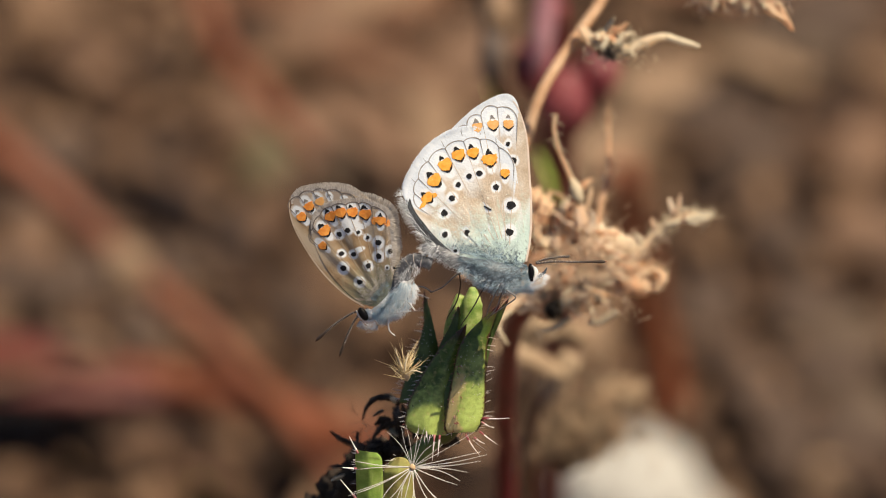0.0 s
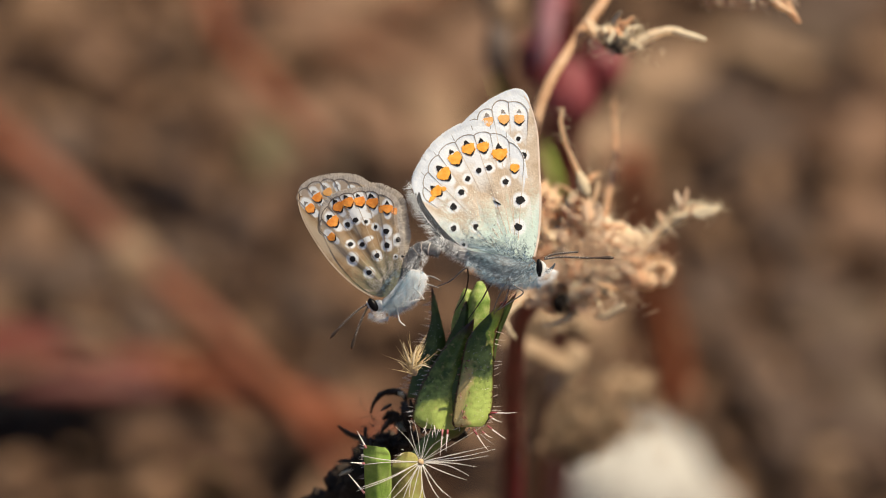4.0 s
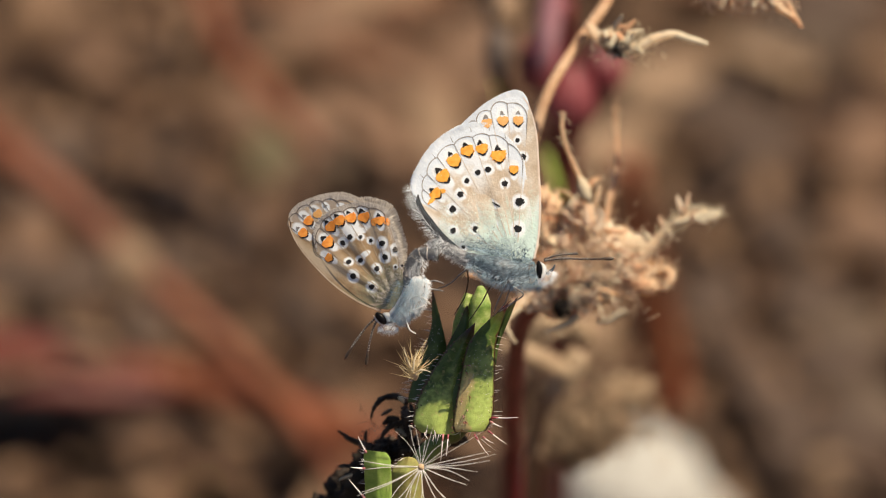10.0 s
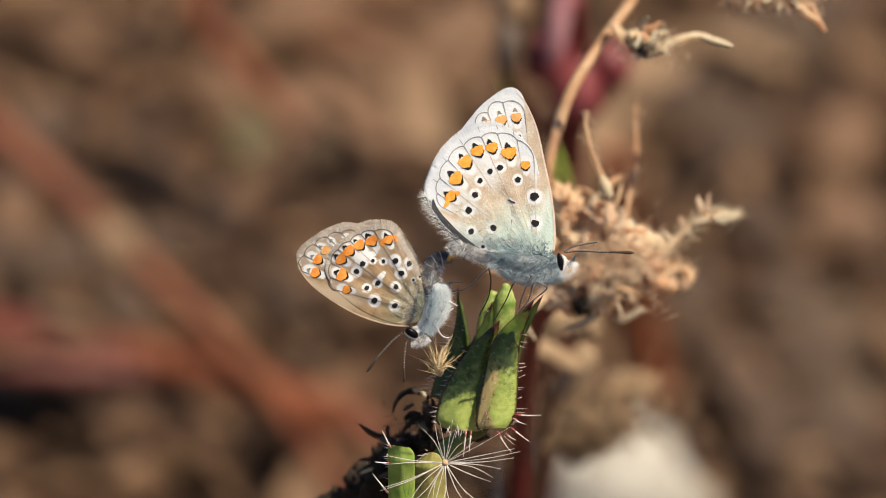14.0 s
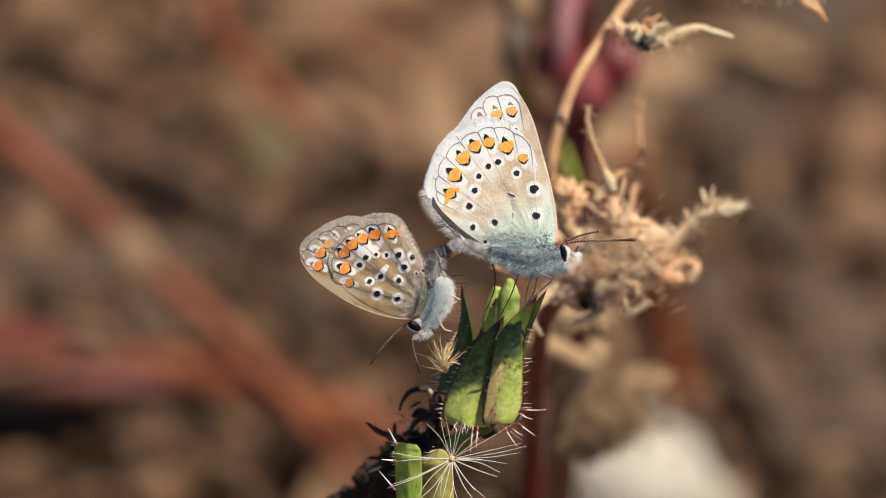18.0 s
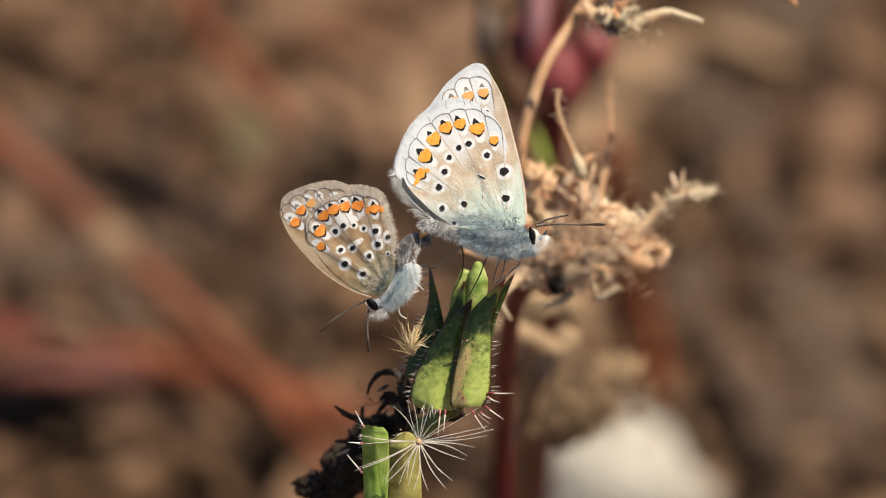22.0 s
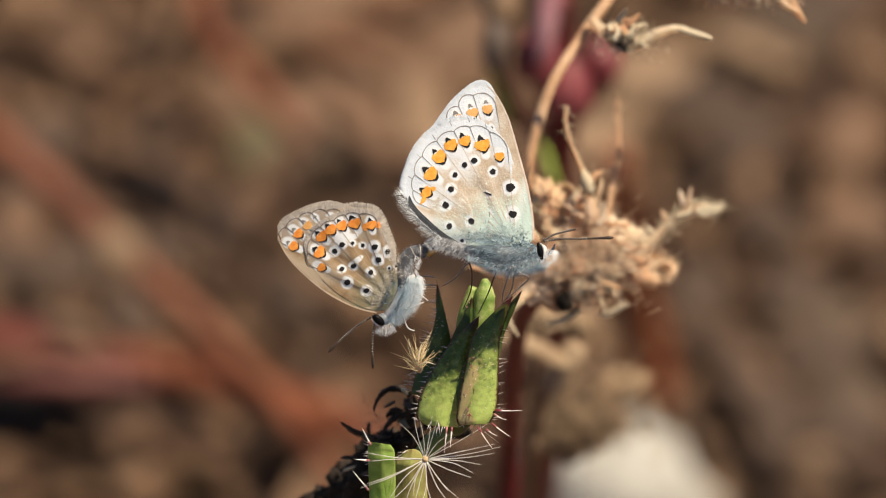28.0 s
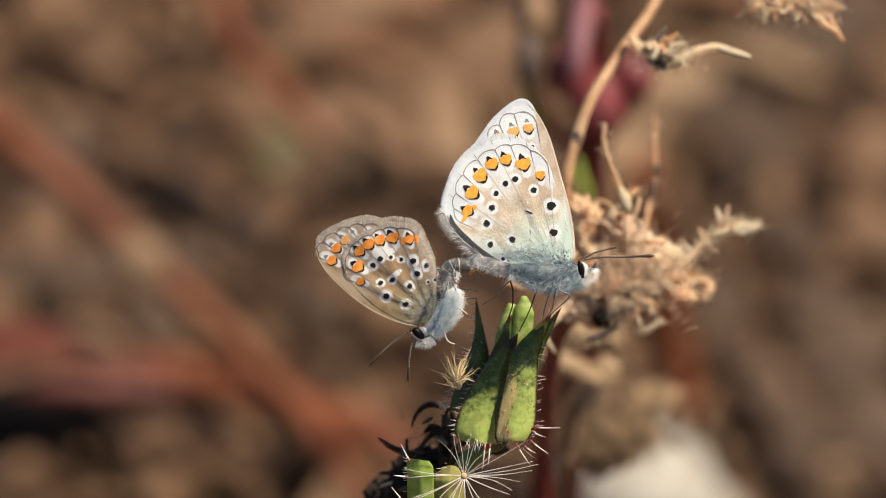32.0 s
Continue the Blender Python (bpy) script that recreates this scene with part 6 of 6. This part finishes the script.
ground_leaf((-51.0, 288.0, 0), 20, 12, 35, BROWN_LEAF, "brown dead leaf on the soil", "dead_leaf", 12.0)
ground_leaf((44.3, 399.2, 0), 22, 17, 20, PALE_LEAF, "pale tan dead leaf on the soil")
ground_leaf((26.7, 320.9, 0), 16, 12, 80, PALE_LEAF, "pale tan dead leaf on the soil")
ground_leaf((-16.6, 431.5, 0), 26, 14, 20, PALE_LEAF, "pale tan dead leaf on the soil")
ground_leaf((-0.4, 384.2, 0), 24, 13, 110, PALE_LEAF, "pale tan dead leaf on the soil")
ground_leaf((32.5, 378.3, 0), 20, 12, 45, PALE_LEAF, "pale tan dead leaf on the soil")
ground_leaf((-13.0, 394.0, 0), 22, 13, 140, BROWN_LEAF, "brown dead leaf on the soil", "dead_leaf", 7.0)
ground_leaf((-12.0, 382.0, 0), 26, 16, 130, BROWN_LEAF, "brown dead leaf on the soil", "dead_leaf", 7.0)
ground_leaf((-22.5, 390.0, 0), 22, 14, 60, BROWN_LEAF, "brown dead leaf on the soil", "dead_leaf", 7.0)
ground_leaf((7.5, 412.5, 0), 24, 16, 60, BROWN_LEAF, "brown dead leaf on the soil")
ground_leaf((-31.2, 378.3, 0), 22, 12, 75, OLIVE, "olive dead leaf on the soil")
ground_leaf((-70.5, 410.4, 0), 20, 12, 120, BROWN_LEAF, "brown dead leaf on the soil")
ground_leaf((-77.5, 349.8, 0), 14, 10, 100, BROWN_LEAF, "brown dead leaf on the soil")
ground_leaf((-74.6, 308.7, 0), 18, 10, 15, BROWN_LEAF, "brown dead leaf on the soil")
ground_leaf((-39.0, 293.4, 0), 16, 10, 40, BROWN_LEAF, "brown dead leaf on the soil")
ground_leaf((61.7, 410.4, 0), 22, 14, 170, PALE_LEAF, "pale tan dead leaf on the soil")
ground_leaf((53.3, 310.4, 0), 18, 13, 150, DARK_LEAF, "dark brown dead leaf on the soil")
ground_leaf((67.8, 327.9, 0), 16, 12, 40, DARK_LEAF, "dark brown dead leaf on the soil")
ground_leaf((62.3, 288.5, 0), 18, 12, 95, DARK_LEAF, "dark brown dead leaf on the soil")
ground_leaf((54.0, 390.1, 0), 18, 12, 15, DARK_LEAF, "dark brown dead leaf on the soil")
ground_leaf((-73.0, 378.3, 0), 18, 12, 60, DARK_LEAF, "dark brown dead leaf on the soil")
ground_leaf((-49.1, 361.0, 0), 18, 11, 130, DARK_LEAF, "dark brown dead leaf on the soil")
ground_leaf((-70.5, 293.4, 0), 18, 11, 20, DARK_LEAF, "dark brown dead leaf on the soil")
ground_leaf((-16.3, 410.4, 0), 22, 14, 160, RED_LEAF, "russet dead leaf on the soil")
ground_leaf((-30.6, 440.1, 0), 30, 18, 15, RED_LEAF, "russet dead leaf on the soil")
ground_leaf((-6.2, 437.9, 0), 26, 14, 60, RED_LEAF, "russet dead leaf on the soil")
ground_leaf((50.4, 437.9, 0), 26, 15, 170, RED_LEAF, "russet dead leaf on the soil")
ground_leaf((79.8, 427.2, 0), 26, 18, 30, DARK_LEAF, "dark brown dead leaf on the soil")
ground_leaf((71.6, 307.0, 0), 18, 13, 30, DARK_LEAF, "dark brown dead leaf on the soil")
ground_leaf((57.7, 296.8, 0), 18, 13, 120, DARK_LEAF, "dark brown dead leaf on the soil")
ground_leaf((50.0, 327.9, 0), 16, 12, 75, DARK_LEAF, "dark brown dead leaf on the soil")
ground_leaf((73.2, 285.2, 0), 18, 12, 10, DARK_LEAF, "dark brown dead leaf on the soil")
ground_leaf((-63.2, 342.4, 0), 16, 11, 80, DARK_LEAF, "dark brown dead leaf on the soil")
ground_leaf((-50.3, 340.6, 0), 14, 10, 20, DARK_LEAF, "dark brown dead leaf on the soil")
ground_leaf((-78.3, 361.0, 0), 16, 11, 140, DARK_LEAF, "dark brown dead leaf on the soil")
ground_leaf((-39.0, 351.6, 0), 16, 11, 100, DARK_LEAF, "dark brown dead leaf on the soil")
ground_leaf((61.1, 378.3, 0), 18, 13, 30, DARK_LEAF, "dark brown dead leaf on the soil")
ground_leaf((63.9, 351.6, 0), 18, 13, 100, DARK_LEAF, "dark brown dead leaf on the soil")
ground_leaf((81.4, 378.3, 0), 18, 13, 60, BROWN_LEAF, "brown dead leaf on the soil")
ground_leaf((79.9, 349.8, 0), 16, 12, 10, BROWN_LEAF, "brown dead leaf on the soil")
ground_leaf((-70.0, 333.3, 0), 18, 12, 25, DARK_LEAF, "dark brown dead leaf on the soil")
ground_leaf((-54.6, 320.9, 0), 16, 11, 110, DARK_LEAF, "dark brown dead leaf on the soil")
ground_leaf((-80.7, 335.1, 0), 16, 11, 70, DARK_LEAF, "dark brown dead leaf on the soil")
ground_leaf((-25.6, 423.0, 0), 22, 14, 40, BROWN_LEAF, "brown dead leaf on the soil")
ground_leaf((-6.1, 402.2, 0), 22, 15, 150, BROWN_LEAF, "brown dead leaf on the soil")
ground_leaf((-37.2, 394.1, 0), 20, 12, 80, BROWN_LEAF, "brown dead leaf on the soil")
ground_leaf((-77.9, 281.1, 0), 9, 6, 60, OLIVE, "small olive green leaf on the soil", "green_leaf", 2.0)
ground_leaf((-43.4, 281.6, 0), 6, 4, 90, LEAF_G, "small green leaf on the soil", "green_leaf", 2.0)


def ground_stem(pts, rr, mat, label, name="fallen_stem"):
    """A stem that lies across the litter; places in the frame of reference."""
    t = thing(name, REF @ Matrix.Translation(Vector(pts[-1]) * MM), label, "stem")
    b = np.array(pts[-1], float)
    pts = [np.array(p, float) - b for p in pts]
    rod("stem_rod", pts, rr, mat, t, "", 12, 8, 0.05, 3)
    for k in range(1, len(pts) - 1, 2):
        lump("stem_node", pts[k], (rr[k] * 1.15, rr[k] * 1.15, rr[k] * 1.15), mat, t, "swollen node", 0.2, k, 3)
        d = pts[k + 1] - pts[k]
        rod("twig_stub", [pts[k], pts[k] + d * 0.12 + np.array((1.5, 2.0, 2.5)), pts[k] + d * 0.2 + np.array((2.5, 4.0, 4.0))], (rr[k] * 0.4, rr[k] * 0.3, rr[k] * 0.15), mat, t, "broken twig stub", 8, 4)
    return t


ground_stem([(-96.33, 31.06, -372), (-82.31, 20.04, -372), (-68.12, 9.00, -370), (-56.00, -2.50, -368), (-37.96, -18.41, -366), (-23.77, -33.44, -356), (-11.85, -48.58, -346)], (3.1, 3.1, 2.8, 2.4, 2.0, 1.7, 1.5), RUST, "rust-red fallen stem across the litter")
ground_stem([(-62.52, -22.94, -372), (-47.38, -23.89, -370), (-33.24, -27.77, -366), (-16.22, -32.53, -360), (-8.31, -37.39, -358)], (3.4, 3.8, 3.8, 3.4, 3.0), RUST, "rust-red fallen stem across the litter")
ground_stem([(-48.35, 53.36, -425), (-41.73, 38.23, -420), (-32.96, 27.39, -412), (-23.40, 16.82, -408)], (2.0, 2.2, 2.2, 1.6), RUST, "rust-red fallen stem across the litter")
ground_stem([(30.08, 13.42, -330), (33.84, -3.81, -352), (37.40, -17.81, -366), (39.68, -28.96, -372)], (2.6, 3.2, 3.8, 4.0), RUST, "rust-red upright dead weed in the soil", "dead_weed")
ground_stem([(-83.36, -24.59, -360), (-68.71, -21.19, -362), (-56.11, -19.00, -366)], (0.8, 0.8, 0.6), HUSK, "tan straw lying on the litter", "straw")
maroon = thing("maroon_leaf", REF @ Matrix.Translation(Vector((-68.53, -21.93, -372)) * MM), "maroon curled leaf on the litter", "leaf")
_c = np.array((-68.53, -21.93, -372))
blade("leaf_blade", np.array((-91.92, -18.33, -366)) - _c, np.array((-44.28, -23.84, -368)) - _c, 15.0, (0, 0.8, 0.7), MAROON, maroon, "", 2.0, 0.3, 0.5, 0.4)
rod("midrib", [np.array((-91.81, -18.31, -365)) - _c, np.array((-67.72, -20.24, -362)) - _c, np.array((-44.22, -23.82, -367)) - _c], (0.9, 0.8, 0.3), RUST, maroon, "rust-red midrib", 8, 6)
knot = thing("tan_husk", REF @ Matrix.Translation(Vector((-55.8, -4.0, -360)) * MM), "pale tan husk on the rust-red stem", "husk")
lump("husk_body", (0, 0, 0), (4.6, 5.2, 3.2), PALE_LEAF, knot, "", 0.3, 4, 3)

# ---- what moves ----
LARGE = [
    (0, -9.5, 3.63, -3.27),
    (0.5, -8.6, 3.63, -3.31),
    (1, -8.0, 3.69, -3.32),
    (1.5, -9.7, 3.66, -3.29),
    (2, -8.5, 3.72, -3.36),
    (2.5, -9.9, 3.73, -3.26),
    (3, -9.0, 3.70, -3.31),
    (3.5, -9.0, 3.74, -3.38),
    (4, -10.6, 3.66, -3.25),
    (4.5, -9.7, 3.69, -3.33),
    (6.5, -10.4, 3.59, -3.21),
    (7, -11.5, 3.63, -3.17),
    (7.5, -9.3, 3.65, -3.21),
    (8, -12.7, 3.52, -2.97),
    (8.5, -10.4, 3.67, -3.14),
    (9, -12.3, 3.63, -3.07),
    (9.5, -12.4, 3.69, -3.05),
    (10, -10.1, 3.56, -3.04),
    (10.5, -10.5, 3.69, -3.10),
    (11, -10.5, 3.63, -3.06),
    (11.5, -10.4, 3.62, -3.06),
    (12, -4.0, 2.92, -2.85),
    (12.5, -4.2, 2.87, -2.83),
    (13, -2.5, 2.91, -2.93),
    (13.5, -3.2, 2.97, -2.96),
    (14, -3.4, 3.09, -2.93),
    (14.5, -3.4, 3.09, -2.87),
    (16.5, -3.3, 3.29, -2.83),
    (17, -2.4, 3.21, -2.81),
    (17.5, -1.9, 3.19, -2.83),
    (18, -1.5, 3.20, -2.82),
    (18.5, -2.2, 3.22, -2.81),
    (19, -1.9, 3.32, -2.83),
    (19.5, -1.0, 3.25, -2.82),
    (20, 0.0, 3.27, -2.85),
    (20.5, 0.3, 3.22, -2.81),
    (21, -1.5, 3.28, -2.84),
    (21.5, -1.7, 3.26, -2.79),
    (22, -2.5, 3.26, -2.76),
    (22.5, -0.7, 3.31, -2.89),
    (23, -0.5, 3.37, -2.92),
    (23.5, -2.1, 3.27, -2.78),
    (24, 0.3, 3.31, -2.88),
    (24.5, -0.4, 3.31, -2.88),
    (25, -0.1, 3.30, -2.89),
    (25.5, 0.2, 3.32, -2.97),
    (27.5, 0.3, 3.35, -2.73),
    (28, -0.7, 3.37, -2.68),
    (28.5, -0.1, 3.36, -2.71),
    (29, -0.2, 3.39, -2.70),
    (29.5, -1.6, 3.39, -2.71),
    (30, -0.4, 3.41, -2.74),
    (30.5, 0.5, 3.47, -2.75),
    (31, -0.7, 3.44, -2.68),
    (31.5, -0.2, 3.43, -2.75),
    (32, -0.3, 3.51, -2.74),
]
SMALL = [
    (0, -25.8, -9.42, -1.85, 9.346),
    (0.5, -25.9, -9.36, -1.67, 9.054),
    (1, -27.1, -9.26, -1.38, 7.476),
    (1.5, -28.9, -9.17, -1.38, 9.758),
    (2, -25.9, -9.26, -1.48, 9.942),
    (2.5, -27.9, -9.17, -1.43, 9.407),
    (3, -24.7, -9.48, -1.64, 8.513),
    (3.5, -22.8, -9.49, -1.79, 10.966),
    (4, -24.9, -9.25, -1.45, 0.000),
    (4.5, -23.2, -9.33, -1.44, 5.527),
    (6.5, -24.2, -9.65, -1.71, 5.940),
    (7, -28.8, -9.32, -1.19, 0.000),
    (7.5, -15.3, -9.93, -2.50, 13.866),
    (8, -23.9, -8.92, -2.34, 0.000),
    (8.5, -17.7, -9.21, -2.52, 0.000),
    (9, -22.6, -9.19, -2.00, 0.000),
    (9.5, -23.8, -8.78, -1.90, 0.000),
    (10, -15.6, -9.25, -2.66, 0.000),
    (10.5, -17.2, -9.48, -2.71, 0.000),
    (11, -22.5, -9.26, -2.29, 0.000),
    (11.5, -8.6, -9.81, -4.17, 0.000),
    (12, -5.2, -10.04, -4.49, 8.076),
    (12.5, -6.7, -9.98, -4.42, 0.000),
    (13, -1.0, -10.01, -5.00, 11.979),
    (13.5, -3.7, -9.83, -4.84, 12.770),
    (14, 0.2, -9.91, -5.40, 11.332),
    (14.5, -1.1, -9.90, -5.09, 9.766),
    (16.5, -3.9, -9.93, -4.54, 15.112),
    (17, 0.0, -9.97, -5.17, 13.139),
    (17.5, -3.8, -9.92, -4.69, 14.558),
    (18, -1.0, -9.98, -4.97, 14.406),
    (18.5, -3.2, -9.88, -4.78, 15.904),
    (19, 1.8, -10.10, -5.65, 16.662),
    (19.5, -0.7, -9.94, -5.57, 20.203),
    (20, 0.0, -9.96, -5.61, 20.840),
    (20.5, 0.8, -10.07, -5.69, 20.134),
    (21, -3.4, -10.10, -5.53, 20.550),
    (21.5, -12.9, -10.01, -4.26, 19.367),
    (22, -15.9, -9.93, -3.86, 15.854),
    (22.5, -8.5, -10.13, -4.62, 19.196),
    (23, -8.4, -10.10, -4.49, 21.377),
    (23.5, -12.9, -10.06, -3.95, 19.314),
    (24, -8.2, -10.24, -4.38, 18.774),
    (24.5, -9.2, -10.24, -4.12, 17.462),
    (25, -7.7, -10.36, -4.25, 18.282),
    (25.5, -8.4, -10.39, -4.16, 17.813),
    (27.5, -5.1, -10.51, -4.50, 14.585),
    (28, -10.0, -10.41, -3.99, 16.277),
    (28.5, -8.9, -10.41, -3.96, 15.078),
    (29, -8.6, -10.41, -4.06, 16.008),
    (29.5, -13.1, -10.31, -3.66, 16.748),
    (30, -8.6, -10.58, -3.97, 16.870),
    (30.5, -7.2, -10.64, -3.85, 14.965),
    (31, -11.2, -10.55, -3.25, 11.783),
    (31.5, -4.5, -10.55, -4.48, 17.446),
    (32, -8.4, -10.49, -3.70, 14.266),
]


# how far the brown one turns its wings out of the sun
TURNED = ((0, 13), (3, 13), (4.5, 15), (6.5, 9), (7, 14), (7.5, 14), (8, 27), (8.5, 13), (9, 11), (9.5, 14), (10.5, 14), (11, 4), (12, 8), (12.5, 14), (13, 14), (13.5, 2), (14.5, 2), (16.5, 14), (17.5, 12), (18, 5), (19, 1), (20, 0), (25, 1), (30, 2), (32, 6))
PALE_ROOT = np.array((8.41, -0.17)) - PIV_L
ONE_ROOT, TWO_ROOT = q((-7.02, -8.56), (-7.08, -8.72))


def motions():
    def carried(u, v, w, turn, tilt=0.0, away=0.0):
        k = (FOCUS / MM - w) / (FOCUS / MM)
        lean = Matrix.Rotation(radians(tilt), 4, Vector((LONG[1], -LONG[0], 0))) if tilt else Matrix()
        lean = lean @ Matrix.Rotation(radians(-away), 4, Vector((LONG[0], LONG[1], 0)))
        return REF @ Matrix.Translation((u * k * MM, v * k * MM, w * MM)) @ pose(0, 0, 0, 0, 0, turn) @ lean

    walk(pale, [(t, carried(u, v, float(np.interp(t, (0, 17.5, 20, 32), (4.5, 4.5, 3.6, 3.6))), a)) for t, a, u, v in LARGE])
    walk(brown, [(t, carried(u, v, float(np.interp(t, (0, 11, 18.5, 32), (3.0, 3.0, 3.2, 3.4))), a, s, float(np.interp(t, [r[0] for r in TURNED], [r[1] for r in TURNED])))) for t, a, u, v, s in SMALL])
    # feelers swing a little on their roots
    for feeler, root, rows in ((ant_pale, PALE_ROOT, ((0, 7), (11.5, 7.5), (12, 0), (32, 0))), (ant_one, ONE_ROOT, ((0, 13), (9, 18), (11, 14), (13, -2), (20, 0), (32, 0))), (ant_two, TWO_ROOT, ((0, -16), (9, -16), (13, -22), (20, 0), (29, -10), (32, -15)))):
        root = Matrix.Translation((root[0] * MM, root[1] * MM, 0))
        walk(feeler, [(t, root @ pose(0, 0, 0, 0, 0, a) @ root.inverted()) for t, a in rows])
    # the pale one draws its forewings back at about eleven seconds
    hinge = Matrix.Translation((fore_base[0] * MM, fore_base[1] * MM, 0))
    for wing in (fore_pale.ob, far_fore_pale.ob):
        walk(wing, [(t, hinge @ pose(0, 0, 0, 0, 0, a) @ hinge.inverted()) for t, a in ((0, -3.4), (10.8, -3.6), (11.0, 4.0), (11.5, 4.0), (12.0, 0.0), (32.0, 0.0))])


motions()
